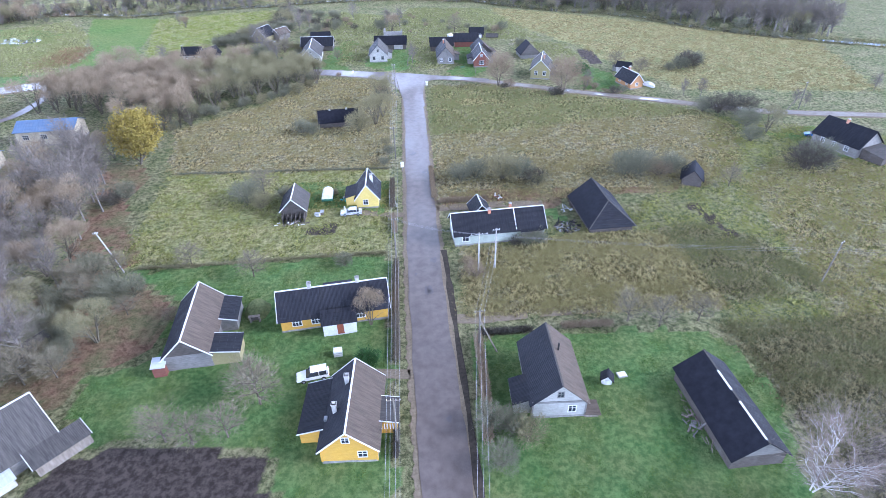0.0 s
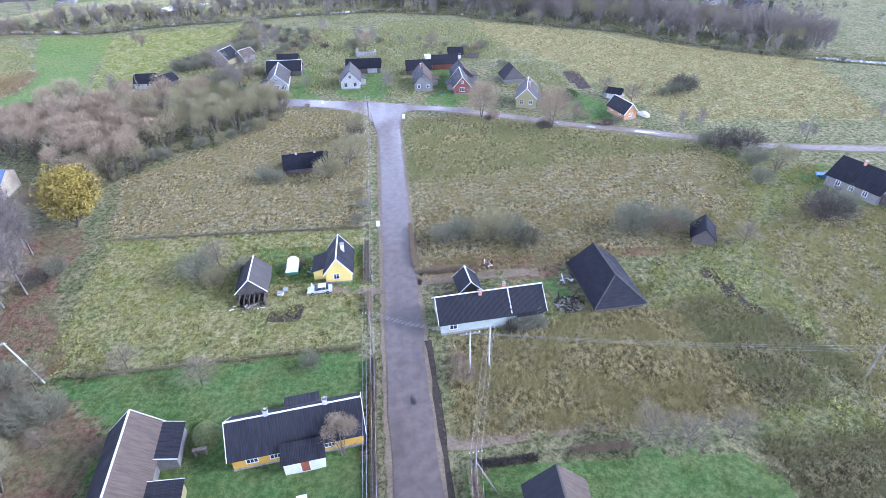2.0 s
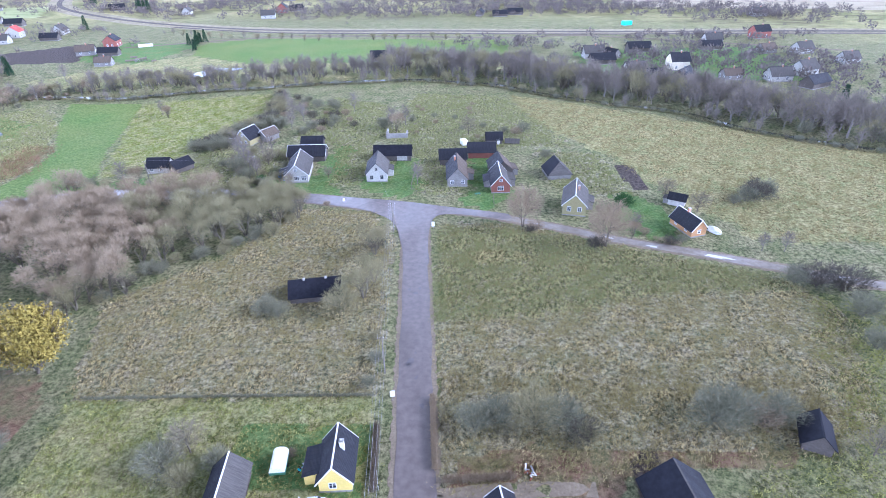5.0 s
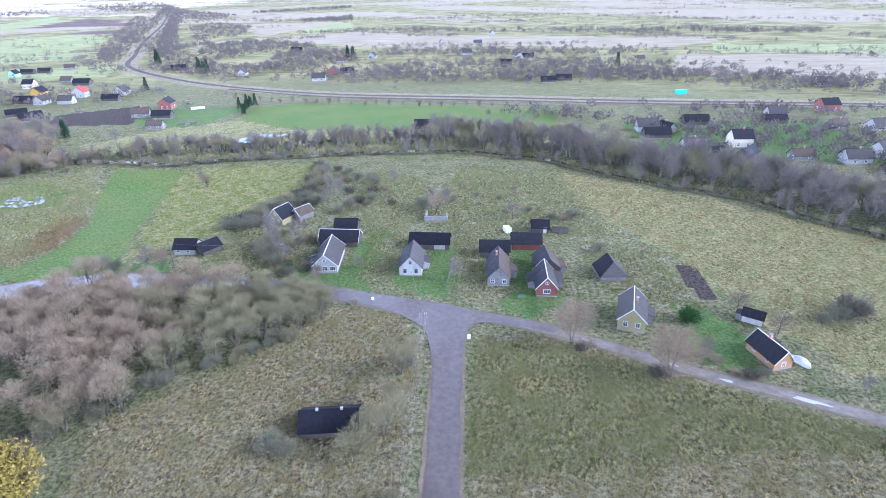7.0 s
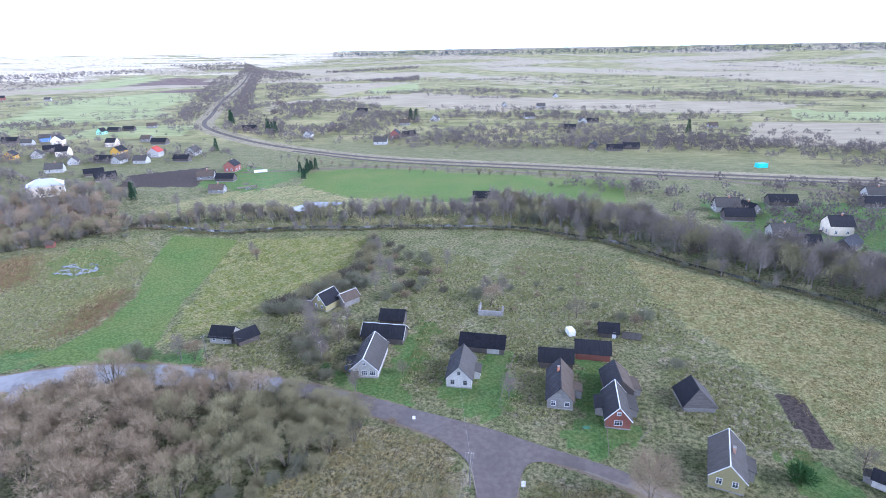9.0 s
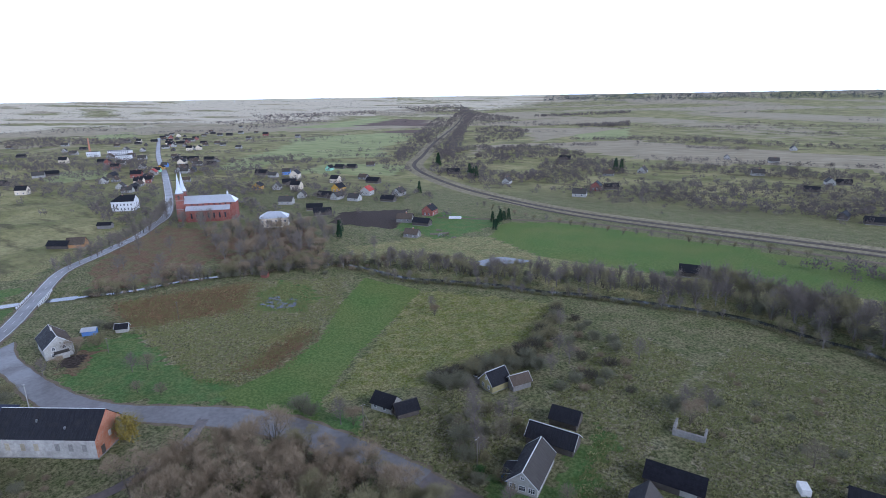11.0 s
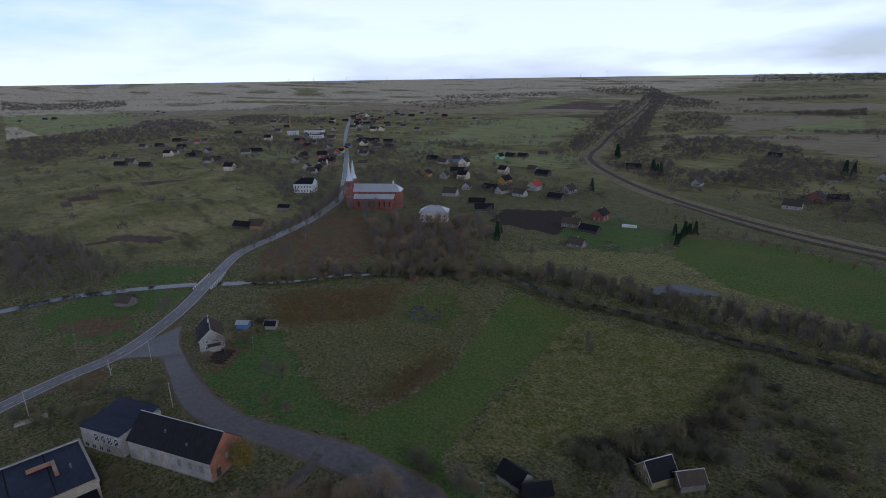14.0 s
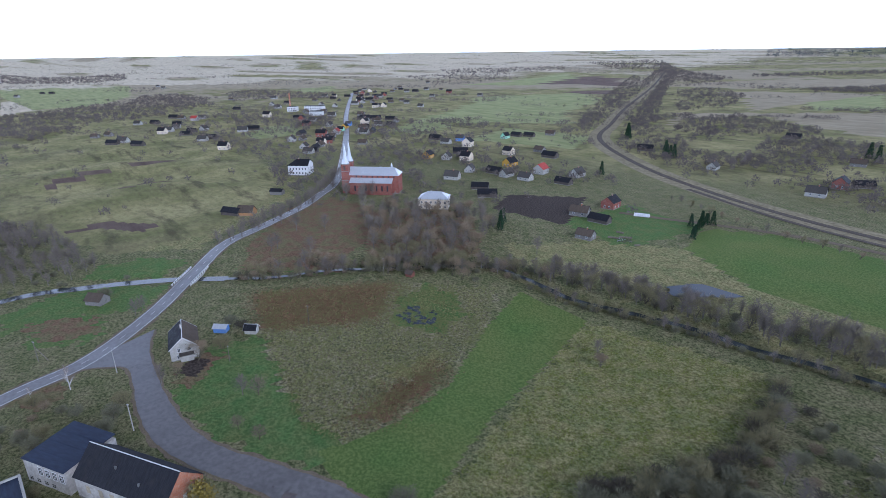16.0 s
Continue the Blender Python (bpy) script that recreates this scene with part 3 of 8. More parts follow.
def mesh_of(name, verts, faces, material, smooth_faces=False):
    """A mesh from arrays of vertices and of equal-sided faces."""
    faces = np.asarray(faces)
    me = bpy.data.meshes.new(name)
    k = faces.shape[1]
    me.vertices.add(len(verts))
    me.vertices.foreach_set("co", np.asarray(verts, np.float32).ravel())
    me.loops.add(faces.size)
    me.loops.foreach_set("vertex_index", faces.astype(np.int32).ravel())
    me.polygons.add(len(faces))
    me.polygons.foreach_set("loop_start", np.arange(0, faces.size, k, dtype=np.int32))
    me.polygons.foreach_set("loop_total", np.full(len(faces), k, np.int32))
    if smooth_faces:
        me.polygons.foreach_set("use_smooth", np.ones(len(faces), bool))
    me.update(calc_edges=True)
    me.materials.append(material)
    return me


MAIN = [(1.5, 5), (-0.4, 35), (-2.4, 56), (-4.7, 85), (-8.0, 135), (-10.4, 170), (-10.8, 183)]
WEST = [(-6, 186.5), (-16, 189), (-28, 193), (-51, 198.6), (-77, 201.5), (-112, 198.2), (-139, 188.6), (-160, 179), (-183, 172), (-210, 171.0), (-228, 170.5), (-243, 168.5)]
EAST = [(-12, 189), (-2, 188.5), (9.7, 185.3), (28.3, 177.7), (39.3, 172.5), (59, 165), (73, 159.4), (92, 152), (118, 148), (170, 142)]
HIGH = [(-150, 10), (-190, 80), (-215, 115), (-227, 137), (-236, 158), (-261, 182.5), (-297, 208), (-329, 232), (-349, 264), (-388, 312), (-445, 359), (-640, 470), (-882, 600), (-1300, 840)]
FORK = [(-139, 188), (-134, 181.5), (-131, 174), (-130, 166), (-130.6, 157), (-134, 150), (-142, 130), (-156, 100)]
gx, gy = lattice(-290, 130, 1.5, (-5050, 5050)), lattice(20, 350, 1.5, (-5050, 5300))
GX, GY = np.meshgrid(gx, gy)
GZ = land(GX, GY)
ROAD_GAP = np.ones(GX.shape)
for road_line, half_w in ((MAIN, 4.2), (EAST, 2.6), (WEST, 5.5), (FORK, 2.5)):
    ROAD_GAP = np.minimum(ROAD_GAP, np.clip((far_from(smooth(road_line, 2.0), GX, GY, 12.0) - half_w) / 3.0, 0, 1))
near = (GX > -300) & (GX < 150) & (GY > 0) & (GY < 360)
GZ = GZ + np.where(near, 0.12 * ROAD_GAP * np.sin(GX * 0.9 + 2 * np.sin(GY * 0.31)) * np.sin(GY * 0.8 + 2 * np.sin(GX * 0.27)), 0.0)
WOBBLE = np.clip((np.hypot(GX + 20, GY - 60) - 60) / 80, 0.25, 1.0)
JX = GX + WOBBLE * (1.6 * np.sin(GY * 0.33 + 1.7 * np.sin(GX * 0.11)) + 1.3 * np.sin(GX * 0.7 + GY * 0.9))
JY = GY + WOBBLE * (1.6 * np.sin(GX * 0.31 + 1.9 * np.sin(GY * 0.13)) + 1.3 * np.sin(GX * 1.1 - GY * 0.6))


def weight(polys, ragged=True):
    w = np.zeros(GX.shape)
    for poly in polys:
        w = np.maximum(w, inside(JX, JY, poly) if ragged else inside(GX, GY, poly))
    return w


nx_, ny_ = len(gx), len(gy)
idx = np.arange(nx_ * ny_).reshape(ny_, nx_)
quads = np.stack([idx[:-1, :-1], idx[:-1, 1:], idx[1:, 1:], idx[1:, :-1]], -1).reshape(-1, 4)
ground_me = mesh_of("ground", np.stack([GX, GY, GZ], -1).reshape(-1, 3), quads, M_GROUND, True)
FAR_W = np.clip((np.hypot((GX + 120) / 1.35, GY - 210) - 330) / 90, 0, 1)
PASTURE = [(-345, 180), (-430, 150), (-560, 100), (-700, 110), (-860, 140), (-790, 182), (-930, 215), (-930, 300), (-800, 330), (-560, 335), (-440, 305), (-400, 280), (-350, 225)]
FAR_W = np.where(inside(JX, JY, PASTURE), 1.0, FAR_W)
for poly in SOIL[4:5] + CROP[1:]:
    FAR_W = np.where(inside(GX, GY, poly), 0, FAR_W)
FAR_STRAW = [[(-428, 819), (-508, 980), (-299, 1196), (-100, 1100), (60, 1000), (-100, 860), (-233, 905), (-290, 937), (-404, 1031), (-463, 934)], [(-694, 1465), (-410, 1604), (-438, 1312), (-449, 1096), (-558, 1310)],
             [(-888, 1572), (-856, 1880), (-579, 2225), (-300, 2000), (-484, 1876), (-701, 1560)], [(150, 620), (420, 560), (500, 760), (200, 780)], [(-120, 900), (200, 850), (350, 1000), (-60, 1080)]]
FAR_FURROW = [[(-1190, 1387), (-1402, 1919), (-1196, 1789), (-928, 1452), (-1105, 1461)], [(-951, 1232), (-879, 1358), (-793, 1236), (-888, 1197)], [(-80, 560), (-60, 575), (-40, 566), (-58, 552)], [(-150, 575), (-130, 585), (-120, 570), (-140, 562)],
              [(-562, 160), (-598, 206), (-600, 268), (-590, 268), (-585, 214), (-553, 166)], [(-408, 160), (-424, 188), (-388, 212), (-378, 200), (-408, 182)], [(-512, 205), (-530, 247), (-520, 248), (-503, 208)]]
FAR_GREEN = [[(-2329, 141), (-2106, 474), (-1594, 391), (-1391, 306), (-1348, 189), (-1844, 140)], [(-765, 733), (-977, 981), (-869, 1236), (-724, 1067), (-635, 862), (-533, 755), (-613, 693), (-656, 646)], [(-1384, 1225), (-1366, 1443), (-1606, 1997), (-1350, 1758), (-1169, 1342)],
             [(-445, 1304), (-405, 1586), (-311, 1238), (-384, 1161)], [(-1518, 779), (-1622, 951), (-1425, 868), (-1353, 768)], [(-739, 378), (-811, 442), (-767, 466), (-688, 431), (-699, 378)], [(-648, 538), (-753, 678), (-775, 741), (-623, 620), (-587, 539)],
             [(-520, 560), (-400, 600), (-440, 690), (-560, 660)], [(250, 800), (600, 760), (640, 860), (280, 900)]]
FAR_WEST = [[(-1844, 140), (-1348, 189), (-1359, 234), (-1267, 138)], [(-3397, 148), (-2936, 256), (-2882, 430), (-3026, 602), (-2500, 540), (-2218, 492), (-1955, 731), (-2725, 1417), (-2406, 1963), (-3293, 2640), (-4506, 1700), (-5000, 1500), (-5000, 0)]]
# field colour pales with distance, in place of haze and far sunlight
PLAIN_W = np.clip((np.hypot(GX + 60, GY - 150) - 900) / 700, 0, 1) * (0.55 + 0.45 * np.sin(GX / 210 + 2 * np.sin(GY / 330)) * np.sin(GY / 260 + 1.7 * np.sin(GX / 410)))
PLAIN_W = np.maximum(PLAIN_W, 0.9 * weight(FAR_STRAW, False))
SUNLIT_FAR = np.clip((np.hypot(GX + 60, GY - 150) - 1500) / 900, 0, 1) * np.clip((-GX - 500) / 1800, 0, 1)
for key, chans in (("cover_c", (np.maximum(weight(FAR_WEST, False), SUNLIT_FAR) * np.clip(0.72 + 0.5 * np.sin(GX / 190 + 2 * np.sin(GY / 130)) * np.sin(GY / 95 + 1.5 * np.sin(GX / 260)), 0, 1), weight(FAR_FURROW, False), weight(FAR_GREEN, False), PLAIN_W)), ("cover_a", (weight(LAWN), weight(DRY), weight(SOIL, False), weight(LITTER))), ("cover_b", (weight(MEADOW), weight(CROP, False), weight(WEED), FAR_W))):
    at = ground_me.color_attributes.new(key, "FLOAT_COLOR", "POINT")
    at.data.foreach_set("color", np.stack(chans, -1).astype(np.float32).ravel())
ground = tagged(new("ground", ground_me), "autumn grassland with lawns, rough fields and far farmland", "ground", kind="structure")


def ribbon(name, points, width, lift, material, label, category, step=3.0, level=None, kind="structure", sides=None, ragged=0.12):
    """A strip of even width that lies on the land along a smooth line."""
    line = smooth(points, step)
    d = np.gradient(line, axis=0)
    d /= np.linalg.norm(d, axis=1)[:, None]
    nrm = np.stack([-d[:, 1], d[:, 0]], -1)
    offs = np.linspace(-0.5, 0.5, 5) if sides is None else np.array(sides)
    rows = []
    for o in offs:
        i_ = np.arange(len(line))
        wob = 0.0 if sides is not None else ragged * (np.sin(i_ * 1.3 + o * 9) + 0.7 * np.sin(i_ * 0.47 + o * 5) + 0.6 * np.sin(i_ * 2.9 + o * 3)) * (abs(o) > 0.4)
        q = line + nrm * (o * width + wob)[:, None] if np.ndim(wob) else line + nrm * (o * width)
        z = (land(q[:, 0], q[:, 1]) if level is None else lie(q[:, 0], q[:, 1]) + level) + lift
        rows.append(np.column_stack([q, z]))
    v = np.stack(rows, 1)
    n, k = v.shape[:2]
    ids = np.arange(n * k).reshape(n, k)
    f = np.stack([ids[:-1, :-1], ids[:-1, 1:], ids[1:, 1:], ids[1:, :-1]], -1).reshape(-1, 4)[:, ::-1]
    ob = new(name, mesh_of(name, v.reshape(-1, 3), f, material, True))
    return tagged(ob, label, category, kind=kind)


def paved(name, left, right, lift, material, label, category, spare=0.0):
    """A strip between two edge lines, on the land."""
    a, b = smooth(left, 1.2), smooth(right, 1.2)
    n = max(len(a), len(b))

    def even(q):
        run = np.concatenate([[0], np.cumsum(np.linalg.norm(np.diff(q, axis=0), axis=1))])
        t = np.linspace(0, run[-1], n)
        return np.column_stack([np.interp(t, run, q[:, 0]), np.interp(t, run, q[:, 1])])

    a, b = even(a), even(b)
    out = (a - b) / np.linalg.norm(a - b, axis=1)[:, None]
    i_ = np.arange(n)
    rag = (0.12 + 0.25 * (spare > 0)) * (np.sin(i_ * 0.9) + 0.7 * np.sin(i_ * 0.37 + 1) + 0.5 * np.sin(i_ * 2.1))
    a, b = a + out * (spare + rag)[:, None], b - out * (spare + np.roll(rag, 7))[:, None]
    rows = []
    for f in np.linspace(0, 1, 7):
        q = a + (b - a) * f
        rows.append(np.column_stack([q, land(q[:, 0], q[:, 1]) + lift]))
    v = np.stack(rows, 1)
    ids = np.arange(n * 7).reshape(n, 7)
    f = np.stack([ids[:-1, :-1], ids[:-1, 1:], ids[1:, 1:], ids[1:, :-1]], -1).reshape(-1, 4)
    return tagged(new(name, mesh_of(name, v.reshape(-1, 3), f, material, True)), label, category, kind="structure")


def plot(name, outline, lift, material, label, category):
    """A filled piece of paving with a smooth outline, on the land."""
    bm = bmesh.new()
    ring = smooth(outline + outline[:1], 1.5)[:-1]
    vs = [bm.verts.new((x, y, z_at(x, y) + lift)) for x, y in ring]
    bmesh.ops.triangulate(bm, faces=[bm.faces.new(vs)])
    bmesh.ops.recalc_face_normals(bm, faces=bm.faces)
    if bm.faces[:][0].normal.z < 0:
        bmesh.ops.reverse_faces(bm, faces=bm.faces)
    me = bpy.data.meshes.new(name)
    bm.to_mesh(me)
    bm.free()
    me.materials.append(material)
    return tagged(new(name, me), label, category, kind="structure")


ribbon("verge", MAIN, 7.6, 0.05, M_VERGE, "trodden gravel verge beside the village street", "verge", 0.5, ragged=0.16)
ribbon("verge", EAST, 4.6, 0.05, M_VERGE, "muddy gravel verge of the narrow lane", "verge", 0.5, ragged=0.2)
ribbon("verge", WEST[:5], 7.2, 0.045, M_VERGE, "worn gravel verge of the village road", "verge", 0.8, ragged=0.2)
ribbon("verge", HIGH, 8.6, 0.05, M_VERGE, "gravel verge of the paved country road", "verge", 2.0, 0.0, ragged=0.4)
ribbon("road", MAIN, 6.0, 0.10, M_ROAD, "worn grey-mauve asphalt village street with potholes", "road")
ribbon("road", WEST[:5], 5.6, 0.115, M_ROAD, "worn asphalt village road with dark patches", "road")
# the broad stretch by the workshop: its north and south edges
WEST_N = [(-72, 204.2), (-84, 204.6), (-100, 204.6), (-113, 203.6), (-128, 200.2), (-139, 195.4), (-153, 187.3), (-163, 181.3), (-175, 176.6), (-192, 174.3), (-209, 174.2), (-225, 175), (-236, 176.8), (-246, 180.5)]
WEST_S = [(-72, 198.2), (-84, 197.2), (-96, 196), (-106, 194.8), (-120, 191.8), (-133, 187.4), (-146, 181.2), (-158, 174.4), (-171, 168.6), (-184, 166), (-197, 166), (-213, 167.4), (-224, 166.6), (-233, 152)]
paved("verge", WEST_N, WEST_S, 0.045, M_VERGE, "worn gravel verge of the village road", "verge", 1.1)
paved("road", WEST_N, WEST_S, 0.118, M_ROAD3, "broad worn asphalt road with a flared mouth", "road")
ribbon("road", EAST, 3.0, 0.125, M_LANE, "narrow muddy lane with pale wet puddles", "road")
ribbon("road", HIGH, 6.6, 0.13, M_ROAD2, "paved country road with white dashes", "road", 3.0, 0.0)
ribbon("road", FORK, 3.2, 0.12, M_ROAD, "narrow asphalt side road", "road")
ribbon("ditch", [(3.5, 30), (1.6, 56), (-0.3, 78), (-1.0, 84)], 0.9, 0.07, M_DITCH, "dark wet roadside ditch", "ditch")
ribbon("track", [(-3, 99.5), (4, 100.2), (12, 101), (20, 101)], 2.6, 0.05, M_VERGE, "gravel farm track beside the long house", "track")
ribbon("track", [(-3, 64.8), (5, 65), (14, 66), (24, 67)], 2.2, 0.04, M_VERGE, "trodden track between the gardens", "track")
ribbon("track", [(-5.5, 53.3), (-11, 53.6)], 1.8, 0.05, M_VERGE, "gravel drive to the yellow house", "track")
ribbon("track", [(-8, 97), (-13, 97.2), (-20, 98.5)], 1.8, 0.05, M_VERGE, "gravel drive to the small yellow house", "track")
ribbon("river", RIVER[:3] + RIVER[3:8], 5.4, 0.0, M_WATER, "pale slow river above the bridge", "river", 6.0, -0.9)
ribbon("river", RIVER[7:14], 2.6, 0.0, M_WATER, "narrow dark river below the bridge", "river", 6.0, -0.9)
ribbon("river", RIVER[13:], 3.0, 0.0, M_WATER, "narrow dark river reflecting the white sky", "river", 6.0, -0.9)
ribbon("track", [(-230, 440), (-120, 476), (27, 462), (80, 467), (110, 458), (160, 437), (240, 400)], 4.5, 0.1, M_VERGE, "pale dirt track along the railway", "track", 8.0)
RAILWAY = [(420, 455), (232, 473), (105, 480), (-11, 492), (-145, 506), (-261, 550), (-352, 610), (-414, 664), (-452, 714), (-495, 792), (-624, 1015), (-914, 1550), (-1400, 2400)]
ribbon("verge", RAILWAY, 24.0, 0.09, M_STRAW, "bleached grass strip along the railway", "verge", 12.0)
ribbon("railway_bed", RAILWAY, 5.5, 0.25, M_BALLAST, "ballast bed of the railway line", "railway", 12.0)
ribbon("rail", RAILWAY, 1.0, 0.42, M_RAIL, "rusty steel rail on the ballast bed", "rail", 12.0, sides=(0.74, 0.84))
ribbon("rail", RAILWAY, 1.0, 0.42, M_RAIL, "rusty steel rail on the ballast bed", "rail", 12.0, sides=(-0.84, -0.74))
SIDING = [(420, 447), (232, 464), (105, 470), (-11, 481), (-140, 494), (-235, 528)]
ribbon("railway_bed", SIDING, 4.0, 0.2, M_BALLAST, "ballast bed of the railway siding", "railway", 12.0)
ribbon("rail", SIDING, 1.0, 0.36, M_RAIL, "rusty siding rail on the ballast bed", "rail", 12.0, sides=(0.74, 0.84))
ribbon("rail", SIDING, 1.0, 0.36, M_RAIL, "rusty siding rail on the ballast bed", "rail", 12.0, sides=(-0.84, -0.74))


def pool(name, cx, cy, rx, ry, lift, material, label, category, turn=0.0, seed=1, n=28):
    """A flat puddle, patch or pond with an uneven shore, laid on the land."""
    rng = np.random.default_rng(seed)
    a = np.linspace(0, 2 * np.pi, n, endpoint=False)
    wild = 0.15 if name == "road" else 1.0
    r = 1 + wild * (0.16 * np.sin(3 * a + rng.uniform(0, 6)) + 0.12 * np.sin(5 * a + rng.uniform(0, 6)) + rng.normal(0, 0.05, n))
    px, py = rx * r * np.cos(a), ry * r * np.sin(a)
    c, s = math.cos(turn), math.sin(turn)
    bm = bmesh.new()
    base = z_at(cx, cy) + lift
    flat = max(rx, ry) > 4 and material is M_POND
    vs = [bm.verts.new((cx + c * u - s * w, cy + s * u + c * w, base if flat else z_at(cx + c * u - s * w, cy + s * u + c * w) + lift)) for u, w in zip(px, py)]
    mid = bm.verts.new((cx, cy, base))
    for a0, b0 in zip(vs, vs[1:] + vs[:1]):
        bm.faces.new((mid, a0, b0))
    me = bpy.data.meshes.new(name)
    bm.to_mesh(me)
    bm.free()
    me.materials.append(material)
    return tagged(new(name, me), label, category, kind="structure")


plot("road", [(-12.7, 160), (-13.6, 168), (-15.0, 174), (-16.4, 179.6), (-18.9, 183.8), (-24.3, 187.9), (-32.2, 191.8), (-42.8, 194.8), (-51.0, 195.9), (-51.0, 201.4), (-35.4, 198.4), (-22.7, 196.1), (-13.5, 194.2), (-4.7, 191.6), (5.1, 189.0), (14.3, 186.2),
              (13.6, 183.2), (8.0, 184.8), (0.9, 186.2), (-3.8, 186.2), (-6.4, 184), (-7.3, 177.3), (-7.2, 168), (-6.9, 160)], 0.134, M_ROAD, "worn asphalt crossroads with rounded corners", "road")
pool("pond", -138, 370, 7.0, 17, 0.35, M_POND, "small pond in the meadow reflecting sky", "pond", -0.8, 7)
marsh_rng = np.random.default_rng(12)
for i in range(40):
    a, q = marsh_rng.uniform(0, 6.28), math.sqrt(marsh_rng.random())
    px, py = -199 + 8.5 * q * math.cos(a), 266 + 7.5 * q * math.sin(a)
    pool("pond", px, py, marsh_rng.uniform(0.5, 1.6), marsh_rng.uniform(0.4, 1.1), 0.3, M_POND, "shallow flooded pool in the marsh grass", "pond", marsh_rng.uniform(0, 3), 90 + i, 16)
for i, (px, py, rx, ry, ang) in enumerate([(62, 163.6, 3.2, 0.6, -0.35), (48, 168.6, 1.2, 0.4, -0.4), (86, 154.6, 2.4, 0.5, -0.3), (38, 173.2, 1.6, 0.4, -0.4), (21, 180.8, 1.3, 0.35, -0.4)]):
    pool("puddle", px, py, rx, ry, 0.145, M_PUDDLE, "pale rain puddle on the road", "puddle", ang, 20 + i)
patch_rng = np.random.default_rng(5)
for i in range(30):
    t = patch_rng.uniform(0, 1)
    line = smooth(MAIN, 2.0) if i < 14 else smooth(WEST[2:8], 2.0)
    q = line[int(t * (len(line) - 1))]
    w = patch_rng.uniform(0.25, 0.65)
    pool("pothole", q[0] + patch_rng.uniform(-2, 2), q[1] + patch_rng.uniform(-1.6, 1.6), w, w * patch_rng.uniform(0.8, 2.2), 0.132, M_PATCH, "dark pothole patch in worn asphalt", "pothole", patch_rng.uniform(-0.4, 0.4), 40 + i, 14)
for side in (-2.85, 2.85):
    ribbon("road_marking", HIGH[:12], 1.0, 0.155, M_MARK, "white painted edge line of the country road", "road marking", 3.0, 0.0, sides=(side - 0.1, side + 0.1))
hl = smooth(HIGH[2:11], 1.0)
hd = np.gradient(hl, axis=0)
for i in range(0, len(hl) - 3, 9):
    a = math.atan2(hd[i][1], hd[i][0])
    bm = bmesh.new()
    for u, w in ((0, -0.09), (3, -0.09), (3, 0.09), (0, 0.09)):
        x, y = hl[i][0] + u * math.cos(a) - w * math.sin(a), hl[i][1] + u * math.sin(a) + w * math.cos(a)
        bm.verts.new((x, y, float(lie(x, y)) + 0.16))
    bm.faces.new(bm.verts)
    me = bpy.data.meshes.new("road_marking")
    bm.to_mesh(me)
    bm.free()
    me.materials.append(M_MARK)
    tagged(new("road_marking", me), "white painted dash on the country road", "road marking", "dashes on the country road", "structure")
# ---- building blocks ----


def part(name, bm, material, parent, label=""):
    """One mesh object under a thing or a part, from a bmesh."""
    me = bpy.data.meshes.new(name)
    bmesh.ops.recalc_face_normals(bm, faces=bm.faces)
    bm.to_mesh(me)
    bm.free()
    me.materials.append(material)
    return child(name, me, parent, label)


def child(name, me, parent, label="", m=None):
    ob = new(name, me)
    ob.parent = parent
    if m is not None:
        ob.matrix_basis = m
    if label:
        tagged(ob, label)
    return ob


def thing(name, x, y, turn, label, category, group="", z=None):
    ob = new(name)
    ob.empty_display_size = 0.5
    ob.matrix_basis = pose(x, y, (z_at(x, y) if z is None else z), 0, 0, turn)
    return tagged(ob, label, category, group)


def box(bm, x0, x1, y0, y1, z0, z1):
    v = [bm.verts.new(p) for p in ((x0, y0, z0), (x1, y0, z0), (x1, y1, z0), (x0, y1, z0), (x0, y0, z1), (x1, y0, z1), (x1, y1, z1), (x0, y1, z1))]
    for f in ((3, 2, 1, 0), (4, 5, 6, 7), (0, 1, 5, 4), (1, 2, 6, 5), (2, 3, 7, 6), (3, 0, 4, 7)):
        bm.faces.new([v[i] for i in f])
    return bm


def boxed(*b):
    return box(bmesh.new(), *b)


def beam(bm, a, b, w, h=None):
    """A square bar from a to b."""
    a, b = Vector(a), Vector(b)
    d = (b - a).normalized()
    s = d.cross(Vector((0, 0, 1)))
    s = (s if s.length > 1e-4 else Vector((1, 0, 0))).normalized()
    u = s.cross(d).normalized()
    h = w if h is None else h
    v = [bm.verts.new(p + s * i * w / 2 + u * j * h / 2) for p in (a, b) for i, j in ((-1, -1), (1, -1), (1, 1), (-1, 1))]
    for f in ((0, 1, 2, 3), (7, 6, 5, 4), (0, 4, 5, 1), (1, 5, 6, 2), (2, 6, 7, 3), (3, 7, 4, 0)):
        bm.faces.new([v[i] for i in f])
    return bm


